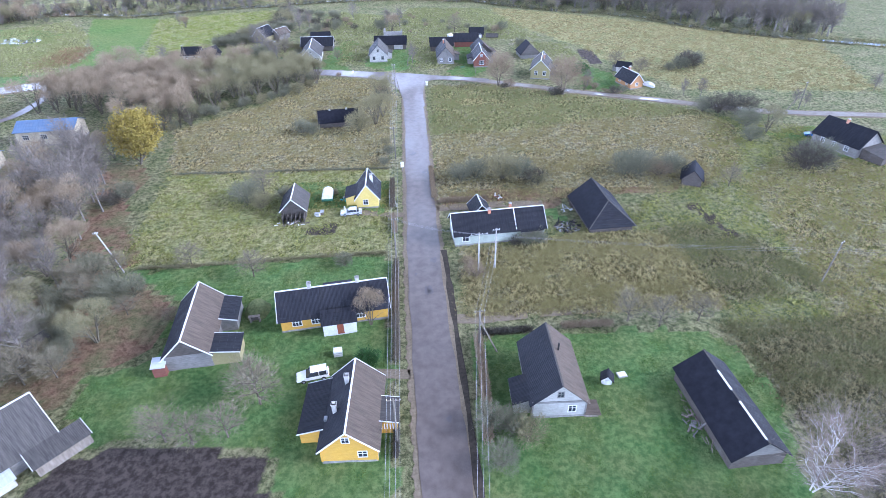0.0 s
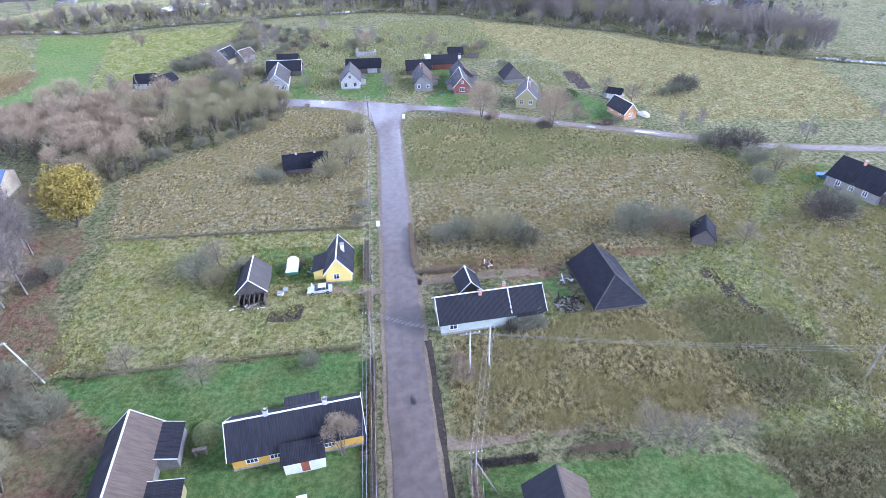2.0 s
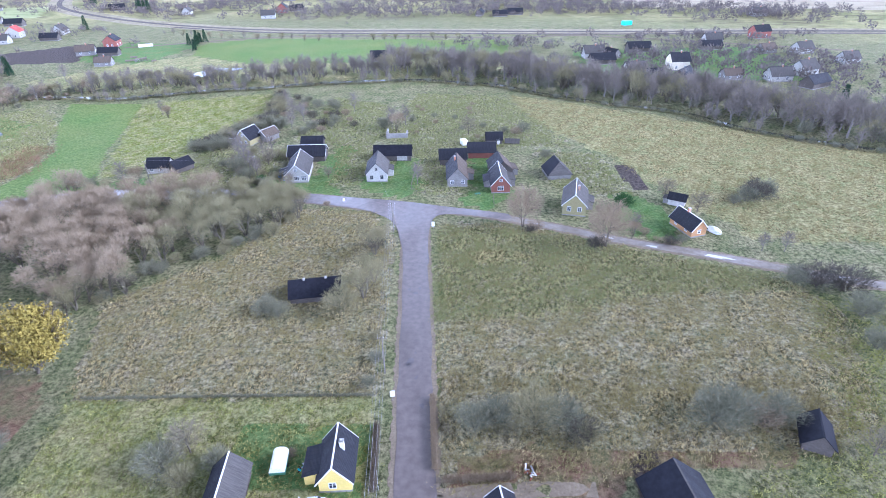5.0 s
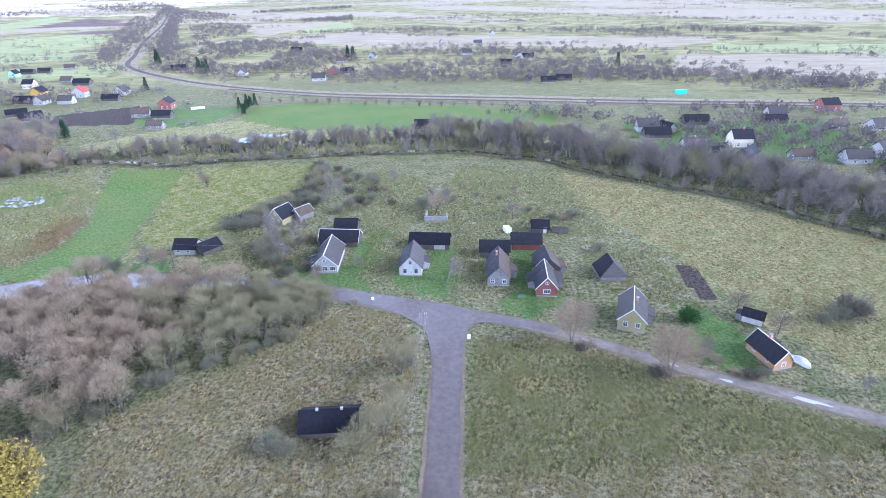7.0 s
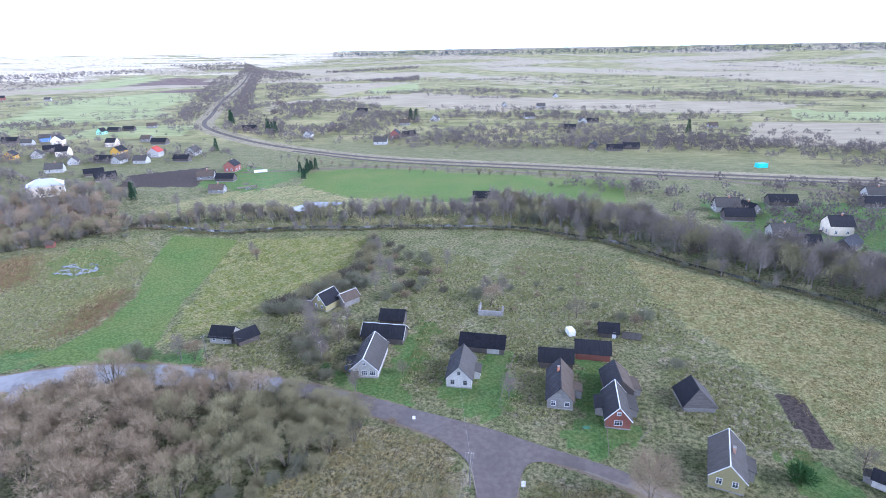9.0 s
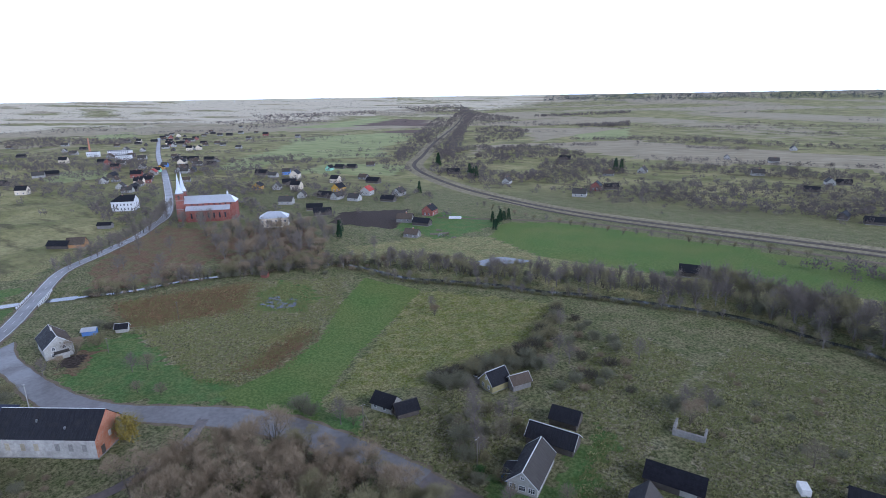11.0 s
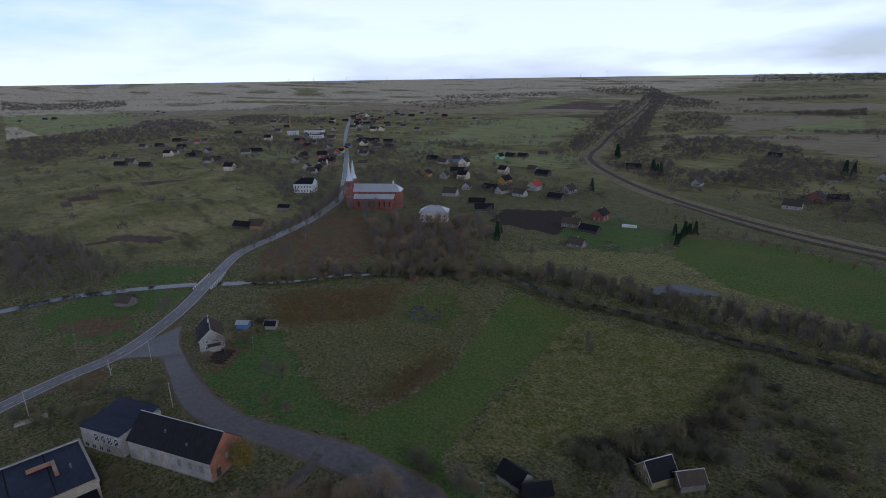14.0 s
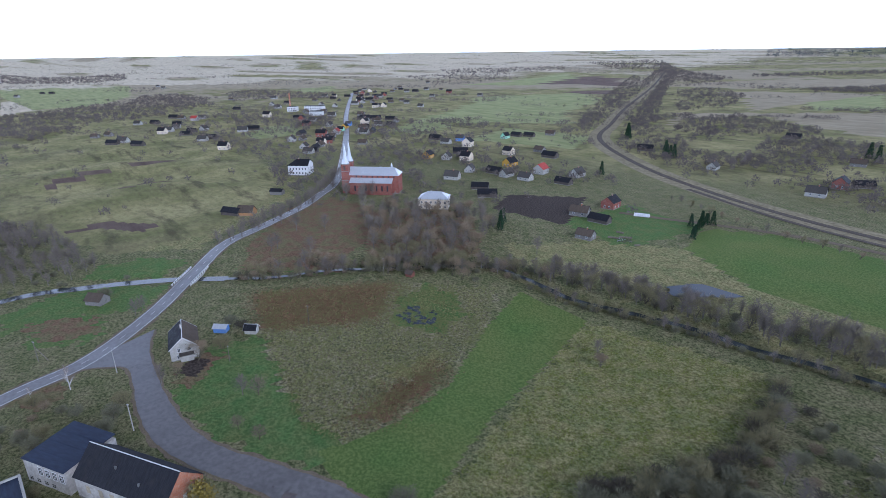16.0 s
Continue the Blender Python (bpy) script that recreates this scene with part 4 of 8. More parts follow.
def tube(bm, points, radii, n=6, cap=True):
    """A round bar along points, with a radius at each."""
    rings = []
    for i, p in enumerate(points):
        p = Vector(p)
        d = (Vector(points[min(i + 1, len(points) - 1)]) - Vector(points[max(i - 1, 0)])).normalized()
        s = d.cross(Vector((0, 0, 1)))
        s = (s if s.length > 1e-3 else Vector((1, 0, 0))).normalized()
        u = s.cross(d)
        rings.append([bm.verts.new(p + (s * math.cos(a) + u * math.sin(a)) * radii[i]) for a in np.linspace(0, 2 * math.pi, n, endpoint=False)])
    for r0, r1 in zip(rings, rings[1:]):
        for k in range(n):
            bm.faces.new((r0[k], r0[(k + 1) % n], r1[(k + 1) % n], r1[k]))
    if cap:
        bm.faces.new(rings[0][::-1])
        bm.faces.new(rings[-1])
    return bm


def slope(bm, a, b, c, d, courses=8, thick=0.07):
    """A roof slope a-b along the eaves, d-c along the ridge: overlapping courses, each lifted at its lower edge, over a board deck."""
    a, b, c, d = (Vector(p) for p in (a, b, c, d))
    n = (b - a).cross(d - a).normalized()
    if n.z < 0:
        n = -n
    left, right = [bm.verts.new(a)], [bm.verts.new(b)]
    for i in range(courses):
        for f, up in ((i / courses, thick + 0.04), ((i + 1) / courses, thick)):
            left.append(bm.verts.new(a.lerp(d, f) + n * up))
            right.append(bm.verts.new(b.lerp(c, f) + n * up))
    left.append(bm.verts.new(d))
    right.append(bm.verts.new(c))
    for i in range(len(left) - 1):
        bm.faces.new((left[i], right[i], right[i + 1], left[i + 1]))
    bm.faces.new((left[-1], right[-1], right[0], left[0]))
    bm.faces.new(left)
    bm.faces.new(right[::-1])
    return bm


WINDOWS = {}


def window_meshes(w, h, style, trim):
    key = (round(w, 2), round(h, 2), style, trim.name)
    if key not in WINDOWS:
        bm = bmesh.new()
        t = 0.11
        bars = [w * (i / style - 0.5) for i in range(1, style)]
        xs = [-w / 2 - t, -w / 2] + [b + o for b in bars for o in (-0.035, 0.035)] + [w / 2, w / 2 + t]
        zs = [-t, 0, h * 0.62, h * 0.62 + 0.05, h, h + t]
        grid = {}

        def at(i, j):
            if (i, j) not in grid:
                grid[i, j] = bm.verts.new((xs[i], -0.06, zs[j]))
            return grid[i, j]

        for i in range(len(xs) - 1):
            for j in range(5):
                if i % 2 == 0 or j % 2 == 0:
                    bm.faces.new((at(i, j), at(i + 1, j), at(i + 1, j + 1), at(i, j + 1)))
        back = bmesh.ops.extrude_face_region(bm, geom=bm.faces[:])
        for v in back["geom"]:
            if isinstance(v, bmesh.types.BMVert):
                v.co.y = 0.02
        fr = bpy.data.meshes.new("window_frame")
        bm.to_mesh(fr)
        bm.free()
        fr.materials.append(trim)
        pane = bpy.data.meshes.new("pane")
        bm = boxed(-w / 2, w / 2, -0.015, 0.0, 0, h)
        bm.to_mesh(pane)
        bm.free()
        pane.materials.append(P_GLASS)
        WINDOWS[key] = fr, pane
    return WINDOWS[key]


def window(parent, x, y, z, facing, w=0.9, h=1.1, style=2, trim=None):
    fr, pane = window_meshes(w, h, style, trim or P_WHITE)
    ob = child("window", fr, parent, m=pose(x, y, z, 0, 0, facing))
    child("pane", pane, ob)
    return ob


def door(parent, x, y, z, facing, material, w=0.9, h=2.0):
    bm = boxed(-w / 2 - 0.1, -w / 2, -0.06, 0.02, 0, h)
    box(bm, w / 2, w / 2 + 0.1, -0.06, 0.02, 0, h)
    box(bm, -w / 2 - 0.1, w / 2 + 0.1, -0.06, 0.02, h, h + 0.1)
    fr = part("door_frame", bm, P_WHITE, parent)
    fr.matrix_basis = pose(x, y, z, 0, 0, facing)
    leaf = boxed(-w / 2, w / 2, -0.03, 0.01, 0, h)
    for k in (0.15, 1.1):
        box(leaf, -w / 2 + 0.12, w / 2 - 0.12, -0.045, -0.03, k, k + 0.75)
    part("door_leaf", leaf, material, fr)


def chimney(parent, x, y, z0, z1, material=None, size=0.55):
    s = size / 2
    c = part("chimney", boxed(x - s, x + s, y - s, y + s, z0, z1), material or W_BRICK, parent, "weathered brick chimney stack")
    cap = boxed(x - s - 0.06, x + s + 0.06, y - s - 0.06, y + s + 0.06, z1 - 0.12, z1)
    box(cap, x - s * 0.5, x + s * 0.5, y - s * 0.5, y + s * 0.5, z1, z1 + 0.18)
    part("chimney_cap", cap, P_CONCRETE, c)


def gabled(parent, L, W, eave, rise, wall, roof_a, roof_b, trim=None, gable=None, over=0.4, hips=(0.0, 0.0), courses=9, plinth=True, corner=None, barge=(1, 1), ridge=None):
    """A pitched-roof body, its ridge along x. roof_a covers the +y slope, roof_b the -y one; hips set the ridge in from each end."""
    l, w, top = L / 2, W / 2, eave + rise
    bm = bmesh.new()
    lo = [bm.verts.new(p) for p in ((-l, -w, 0), (l, -w, 0), (l, w, 0), (-l, w, 0))]
    up = [bm.verts.new(p) for p in ((-l, -w, eave), (l, -w, eave), (l, w, eave), (-l, w, eave))]
    bm.faces.new(lo[::-1])
    bm.faces.new(up)
    for i in range(4):
        j = (i + 1) % 4
        bm.faces.new((lo[i], lo[j], up[j], up[i]))
    part("wall", bm, wall, parent)
    for s, hp in ((-1, hips[0]), (1, hips[1])):
        if hp:
            continue
        bm = bmesh.new()
        pts = [(s * l, -w, eave), (s * l, w, eave), (s * l, 0, top)]
        f = [bm.verts.new(p) for p in pts]
        g = [bm.verts.new((p[0] - s * 0.15, p[1], p[2])) for p in pts]
        bm.faces.new(f)
        bm.faces.new(g[::-1])
        for i in range(3):
            bm.faces.new((f[i], f[(i + 1) % 3], g[(i + 1) % 3], g[i]))
        part("gable", bm, gable or wall, parent)
    if plinth:
        part("plinth", boxed(-l - 0.05, l + 0.05, -w - 0.05, w + 0.05, -0.3, 0.32), P_STONE, parent)
    k = rise / w
    e = eave - over * k
    lx = l + over
    for sy, mat in ((1, roof_a), (-1, roof_b)):
        a, b = (-lx, sy * (w + over), e), (lx, sy * (w + over), e)
        c, d = (lx - hips[1], 0, top), (-lx + hips[0], 0, top)
        part("roof_slope", slope(bmesh.new(), a, b, c, d, courses), mat, parent)
    for s, hp in ((-1, hips[0]), (1, hips[1])):
        if hp:
            a, b, c = (s * lx, -(w + over), e), (s * lx, w + over, e), (s * (lx - hp), 0, top)
            part("hip_slope", slope(bmesh.new(), a, b, c, c, courses), roof_b, parent)
    rd = ridge or trim or roof_a
    cap = beam(bmesh.new(), (-lx + hips[0], 0, top + 0.1), (lx - hips[1], 0, top + 0.1), 0.22, 0.09)
    part("ridge_cap", cap, rd, parent)
    if trim:
        for s, hp, on in ((-1, hips[0], barge[0]), (1, hips[1], barge[1])):
            if hp or not on:
                continue
            for sy in (1, -1):
                part("bargeboard", beam(bmesh.new(), (s * (lx + 0.03), sy * (w + over), e + 0.05), (s * (lx + 0.03), 0, top + 0.08), 0.08, 0.17), trim, parent)
    if corner:
        for sx in (-1, 1):
            for sy in (-1, 1):
                part("corner_board", boxed(sx * l - 0.1, sx * l + 0.1, sy * w - 0.1, sy * w + 0.1, 0.3, eave), corner, parent)


def lean_to(parent, x0, x1, y0, y1, z_lo, z_hi, high, wall, roof, trim=None, over=0.25, name="annex"):
    """A box with a single-pitch roof that is high on one side ('x0', 'x1', 'y0' or 'y1')."""
    zz = {"x0": lambda x, y: z_hi + (z_lo - z_hi) * (x - x0) / (x1 - x0), "x1": lambda x, y: z_lo + (z_hi - z_lo) * (x - x0) / (x1 - x0),
          "y0": lambda x, y: z_hi + (z_lo - z_hi) * (y - y0) / (y1 - y0), "y1": lambda x, y: z_lo + (z_hi - z_lo) * (y - y0) / (y1 - y0)}[high]
    bm = bmesh.new()
    cs = ((x0, y0), (x1, y0), (x1, y1), (x0, y1))
    lo = [bm.verts.new((x, y, -0.2)) for x, y in cs]
    up = [bm.verts.new((x, y, zz(x, y))) for x, y in cs]
    bm.faces.new(lo[::-1])
    bm.faces.new(up)
    for i in range(4):
        j = (i + 1) % 4
        bm.faces.new((lo[i], lo[j], up[j], up[i]))
    an = part(name, bm, wall, parent)
    X0, X1, Y0, Y1 = x0 - over, x1 + over, y0 - over, y1 + over
    if high == "x0":
        X0 = x0
        q = ((X1, Y0), (X1, Y1), (X0, Y1), (X0, Y0))
    elif high == "x1":
        X1 = x1
        q = ((X0, Y0), (X0, Y1), (X1, Y1), (X1, Y0))
    elif high == "y0":
        Y0 = y0
        q = ((X0, Y1), (X1, Y1), (X1, Y0), (X0, Y0))
    else:
        Y1 = y1
        q = ((X0, Y0), (X1, Y0), (X1, Y1), (X0, Y1))
    p = [(x, y, zz(x, y) + 0.03) for x, y in q]
    part("annex_roof", slope(bmesh.new(), *p, 4), roof, an)
    if trim:
        up_ = Vector((0, 0, 0.06))
        for a, b in ((p[0], p[3]), (p[1], p[2])):
            part("bargeboard", beam(bmesh.new(), Vector(a) + up_, Vector(b) + up_, 0.07, 0.14), trim, an)
    return an


def windows_row(parent, L, W, side, us, z=1.0, w=0.9, h=1.1, style=2, trim=None):
    """Windows on one wall of a body L x W; us are places along that wall."""
    for u in us:
        if side == "-y":
            window(parent, u, -W / 2, z, 0, w, h, style, trim)
        elif side == "+y":
            window(parent, u, W / 2, z, 180, w, h, style, trim)
        elif side == "+x":
            window(parent, L / 2, u, z, 90, w, h, style, trim)
        else:
            window(parent, -L / 2, u, z, -90, w, h, style, trim)
# ---- houses of the village street ----
HG = "village houses"
# sun shading set in the roof colours: dark west slopes, paler east ones
h = thing("house", -12.25, 45.0, 91.5, "yellow boarded cottage with dark roof and white bargeboards", "house", HG)
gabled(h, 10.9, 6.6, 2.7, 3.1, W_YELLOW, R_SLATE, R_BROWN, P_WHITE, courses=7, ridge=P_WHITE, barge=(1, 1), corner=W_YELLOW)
windows_row(h, 10.9, 6.6, "-x", [-1.6], 1.0, 1.0, 1.0, 2)
window(h, -5.45, 0.2, 3.7, -90, 0.8, 0.85, 2)
windows_row(h, 10.9, 6.6, "+x", [-1.6, 1.2])
windows_row(h, 10.9, 6.6, "-y", [-3.4, 3.6])
chimney(h, -1.2, 1.9, 4.0, 5.6, P_CONCRETE)
chimney(h, 2.4, 0.7, 5.0, 6.6, P_CONCRETE)
part("hatch", boxed(-1.9, -1.3, 2.9, 3.3, 3.0, 3.45), P_METAL, h)
lean_to(h, -2.6, 5.1, 3.3, 6.4, 1.9, 2.75, "y0", W_YELLOW, R_SLATE, P_WHITE)
lean_to(h, -1.5, 2.0, -5.5, -3.3, 2.2, 2.6, "y1", W_YELLOW, R_GREY, P_WHITE, name="porch")
for i in range(6):
    part("porch_rail", boxed(-1.6 - 0.06, -1.54, -5.4 + 0.35 * i, -5.3 + 0.35 * i, 1.0, 1.9), P_WHITE, h)

h = thing("house", -18.3, 66.9, 11, "long yellow cottage with slate roof and white porch", "house", HG)
gabled(h, 16.4, 6.4, 2.6, 2.9, W_YELLOW, R_SLATE, R_SLATE, P_WHITE, courses=7, ridge=P_WHITE)
windows_row(h, 16.4, 6.4, "-y", [-5.8, -2.9, 3.9], 1.0, 1.3, 1.1, 3)
windows_row(h, 16.4, 6.4, "-x", [-1.3, 1.3])
lean_to(h, -1.9, 3.1, -5.4, -3.2, 2.3, 3.3, "y1", P_WHITE, R_SLATE, name="porch")
door(h, 0.7, -5.42, 0.15, 0, P_BROWN, 1.0)
chimney(h, -3.4, 0.1, 5.0, 6.5, P_CONCRETE)
chimney(h, 4.0, 0.1, 5.0, 6.4, P_CONCRETE)
lean_to(h, -1.5, 2.8, 3.2, 5.2, 2.0, 2.6, "y0", W_GREYBOARD, R_SLATE)

h = thing("barn", -38.2, 61.2, 99.5, "grey log barn with brown lichened roof and annexes", "barn")
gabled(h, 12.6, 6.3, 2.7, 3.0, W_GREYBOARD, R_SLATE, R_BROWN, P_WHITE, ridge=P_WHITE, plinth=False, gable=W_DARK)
lean_to(h, 1.0, 6.3, -5.6, -3.15, 2.0, 2.7, "y1", W_GREYBOARD, R_SLATE, P_WHITE)
lean_to(h, -6.2, -2.6, -7.0, -3.15, 2.1, 2.7, "y1", W_OLIVE, R_SLATE, P_WHITE)
lean_to(h, -7.2, -5.4, 3.1, 4.8, 1.7, 2.1, "x1", W_REDBROWN, R_TIN, P_WHITE, 0.1, name="shed")

h = thing("house", 13.6, 51.2, 92, "white boarded house with dark and paler brown roof slopes", "house", HG)
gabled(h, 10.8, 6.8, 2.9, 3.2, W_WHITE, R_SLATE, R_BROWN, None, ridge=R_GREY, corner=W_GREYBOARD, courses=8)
windows_row(h, 10.8, 6.8, "-x", [-1.7], 1.0, 0.9, 1.1, 2, P_WHITE)
window(h, -5.4, 0.0, 3.8, -90, 0.7, 0.9, 2, W_GREYBOARD)
windows_row(h, 10.8, 6.8, "+y", [1.5, 3.5], 1.0, 0.9, 1.2)
lean_to(h, -4.6, -0.6, 3.4, 5.6, 1.9, 2.8, "y0", W_WHITE, R_SLATE)
part("gable_trim", boxed(-5.5, -5.42, -3.5, 3.5, 2.75, 3.05), W_GREYBOARD, h)
part("stove_pipe", tube(bmesh.new(), [(1.2, -0.9, 5.0), (1.2, -0.9, 6.6)], [0.12, 0.12], 8), P_RUBBER, h, "black stove pipe")
lean_to(h, -5.6, -3.6, -5.2, -3.4, 0.5, 0.7, "y1", P_WOOD, R_BROWN, name="step")

h = thing("barn", 34.9, 45.4, 96.5, "long black tar-roofed barn with pale ridge boards", "barn")
gabled(h, 14.0, 6.6, 2.1, 2.6, W_DARK, R_TAR, R_SLATE, None, plinth=False, courses=6, ridge=R_GREY, gable=W_GREYBOARD)
for u0, u1 in ((-6.9, -1.4), (0.4, 3.6)):
    part("ridge_board", beam(bmesh.new(), (u0, 0.12, 4.84), (u1, 0.12, 4.84), 0.24, 0.05), P_PORCELAIN, h)
rr = random.Random(3)
for i in range(14):
    x = rr.uniform(-5, 4)
    part("loose_board", beam(bmesh.new(), (x, 3.4 + rr.uniform(0, 0.8), 0.05), (x + rr.uniform(-0.9, 0.9), 3.5 + rr.uniform(0, 1.2), rr.uniform(0.2, 1.1)), 0.1, 0.04), P_WOOD, h)

h = thing("house", 9.35, 89.6, 8.5, "long pale green house with ridged dark sheet roof", "house", HG)
gabled(h, 17.2, 6.4, 2.6, 2.7, W_PALEGREEN, R_SLATE, R_SLATE, P_WHITE, courses=5, ridge=P_WHITE, plinth=True)
windows_row(h, 17.2, 6.4, "-y", [-6.6], 1.0, 1.1, 1.2, 2)
windows_row(h, 17.2, 6.4, "-x", [-1.5, 1.5])
part("roof_strip", beam(bmesh.new(), (3.1, -3.55, 2.38), (3.1, 0, 5.42), 0.16, 0.06), P_WHITE, h)
chimney(h, -1.6, -0.3, 4.6, 5.9)
chimney(h, 2.6, 0.4, 4.6, 6.3, W_BRICK, 0.45)
lean_to(h, 4.0, 8.0, -3.75, -3.2, 2.3, 2.5, "y1", W_GREYBOARD, R_SLATE)
h = thing("shed", 6.4, 96.4, 100, "small dark shed with white-trimmed gable roof", "shed")
gabled(h, 4.0, 3.4, 1.9, 1.7, W_DARK, R_SLATE, R_SLATE, P_WHITE, plinth=False, courses=4)

h = thing("barn", 30.9, 95.7, 97, "big black hipped barn with sagging roof", "barn")
gabled(h, 12.6, 8.4, 1.6, 3.5, W_DARK, R_TAR, R_SLATE, None, hips=(3.8, 0.0), plinth=False, courses=7, ridge=R_GREY, over=0.5)
part("hip_board", beam(bmesh.new(), (-6.8, 4.7, 1.3), (-3.0, 0.0, 5.2), 0.2, 0.1), R_GREY, h)
part("hip_board", beam(bmesh.new(), (-6.8, -4.7, 1.3), (-3.0, 0.0, 5.2), 0.2, 0.1), R_GREY, h)

h = thing("house", -17.1, 103.7, 94, "small lemon-yellow cottage with steep dark roof", "house", HG)
gabled(h, 7.2, 4.6, 2.5, 3.0, W_LEMON, R_SLATE, R_SLATE, P_WHITE, courses=6, ridge=P_WHITE)
window(h, -3.6, 0.35, 0.95, -90, 0.9, 1.0, 2)
lean_to(h, -2.2, 2.6, 2.3, 4.6, 1.9, 2.6, "y0", W_LEMON, R_SLATE)
chimney(h, 0.4, -0.9, 4.0, 5.9, P_PORCELAIN, 0.6)
h = thing("barn", -31.9, 99.4, 96, "dark slatted woodshed with white ridge board", "barn")
gabled(h, 6.6, 4.8, 2.2, 2.4, W_DARK, R_SLATE, R_GREY, P_WHITE, plinth=False, courses=5, ridge=P_WHITE, barge=(1, 0))
for i in range(9):
    x = rr.uniform(-6.0, -3.6)
    y = rr.uniform(-2.6, 3.0)
    part("plank", beam(bmesh.new(), (x, y, 0.1), (x + rr.uniform(-0.3, 0.3), y + rr.uniform(-0.4, 0.4), rr.uniform(0.8, 1.7)), 0.14, 0.04), P_WOOD, h)
for i in range(6):
    part("slat", boxed(-5.3, -3.35, -2.3 + i * 0.85, -2.2 + i * 0.85, 0.0, 1.5), W_DARK, h)

h = thing("barn", -56.4, 40.2, 52, "large grey-roofed barn with white trim", "barn")
gabled(h, 13.0, 10.0, 2.3, 3.6, W_GREYBOARD, R_GREY, R_GREY, P_WHITE, courses=8, ridge=P_WHITE, plinth=False)
lean_to(h, 3.0, 9.2, -7.6, -5.0, 1.7, 2.3, "y1", P_WOOD, R_GREY, P_WHITE)
lean_to(h, -6.0, 1.0, -6.6, -5.0, 1.3, 1.7, "y1", P_CONCRETE, R_TIN)

h = thing("shed", 54.8, 110.0, 68, "small black tar-roofed shed in tall grass", "shed")
gabled(h, 5.2, 4.0, 1.8, 2.0, W_DARK, R_TAR, R_TAR, None, plinth=False, courses=4)
h = thing("house", 99.0, 127.0, 115, "dark weathered farmhouse with black roof", "house", HG)
gabled(h, 11.5, 8.4, 2.7, 3.4, W_GREYBOARD, R_SLATE, R_SLATE, None, courses=7)
windows_row(h, 11.5, 8.4, "+y", [-3, 0, 3], 1.0, 0.9, 1.1)
windows_row(h, 11.5, 8.4, "-x", [-2, 2], 1.0, 0.9, 1.1)
chimney(h, 1.0, 0.2, 5.6, 7.0)
lean_to(h, -11.0, -5.8, -3.6, 3.0, 1.8, 2.4, "x1", W_DARK, R_GREY)
h = thing("barn", -30.6, 148.6, 10, "low abandoned barn with black roof among bushes", "barn")
gabled(h, 10.5, 6.4, 1.7, 2.2, W_DARK, R_TAR, R_TAR, None, plinth=False, courses=4)
for u in (-2.2, 2.4):
    part("ridge_stone", boxed(u - 0.25, u + 0.25, -0.25, 0.25, 3.8, 4.25), P_CONCRETE, h)

h = thing("warehouse", -106.5, 139.6, 8, "brick warehouse with faded blue tin roof", "warehouse")
gabled(h, 14.5, 7.5, 4.2, 1.6, W_SILICATE, R_BLUE, R_BLUE, None, courses=4, plinth=True)
windows_row(h, 14.5, 7.5, "-y", [-5, -0.5, 4], 2.0, 1.4, 1.1, 3, P_CONCRETE)
h = thing("warehouse", -118, 120.5, 8, "low shed with bright blue tin roof", "warehouse")
gabled(h, 16, 8, 3.2, 1.8, W_SILICATE, R_BLUE, R_BLUE, None, courses=4)
h = thing("shed", -62.0, 58.0, 60, "low grey concrete shed among bare trees", "shed")
gabled(h, 5.0, 2.6, 1.9, 0.8, P_CONCRETE, R_GREY, R_GREY, None, plinth=False, courses=3)

# ---- houses beyond the crossroads ----
h = thing("house", -51.2, 215.6, 97, "white house with grey roof and glazed front", "house", HG)
gabled(h, 14.0, 7.0, 2.8, 3.2, W_WHITE, R_SLATE, R_GREY, P_WHITE, courses=8, ridge=P_WHITE)
windows_row(h, 14.0, 7.0, "-x", [-2.2, 0, 2.2], 1.0, 1.4, 1.2, 3)
window(h, -7.0, 0, 3.9, -90, 0.7, 0.7, 2)
windows_row(h, 14.0, 7.0, "-y", [-4, 0, 4])
lean_to(h, -4.5, 0.0, 3.5, 6.0, 2.0, 2.7, "y0", W_BLUE, R_SLATE, P_WHITE)
h = thing("barn", -51.8, 230.0, 2, "dark boarded barn with black roof and pale eaves", "barn")
gabled(h, 12.4, 6.2, 2.3, 2.6, W_DARK, R_SLATE, R_SLATE, P_WHITE, plinth=False, ridge=P_WHITE)
h = thing("barn", -52.6, 241.0, 4, "small dark barn with black roof", "barn")
gabled(h, 7.5, 6.0, 2.2, 2.2, W_DARK, R_SLATE, R_SLATE, None, plinth=False)
h = thing("house", -25.6, 214.6, 94, "white gabled cottage with grey lichened roof", "house", HG)
gabled(h, 11.0, 6.4, 2.8, 3.4, W_WHITE, R_SLATE, R_GREY, None, courses=8)
windows_row(h, 11.0, 6.4, "-x", [-1.6, 1.6], 1.0, 0.8, 1.1, 2, W_GREYBOARD)
window(h, -5.5, 0, 3.8, -90, 0.6, 0.8, 2, W_GREYBOARD)
lean_to(h, -1.0, 3.0, -5.0, -3.2, 2.0, 2.6, "y1", W_WHITE, R_GREY)
h = thing("barn", -22.2, 229.8, 1, "low dark barn with black roof and white wall panel", "barn")
gabled(h, 12.5, 6.0, 2.2, 2.4, W_DARK, R_TAR, R_TAR, None, plinth=False)
part("wall_panel", boxed(1.5, 5.0, -3.06, -3.0, 0.2, 1.9), W_RENDER, h)
h = thing("ruin", -23.0, 250.6, 2, "roofless grey ruin among trees", "ruin")
part("wall", boxed(-4, 4, -0.3, 0.3, -0.3, 1.8), P_STONE, h)
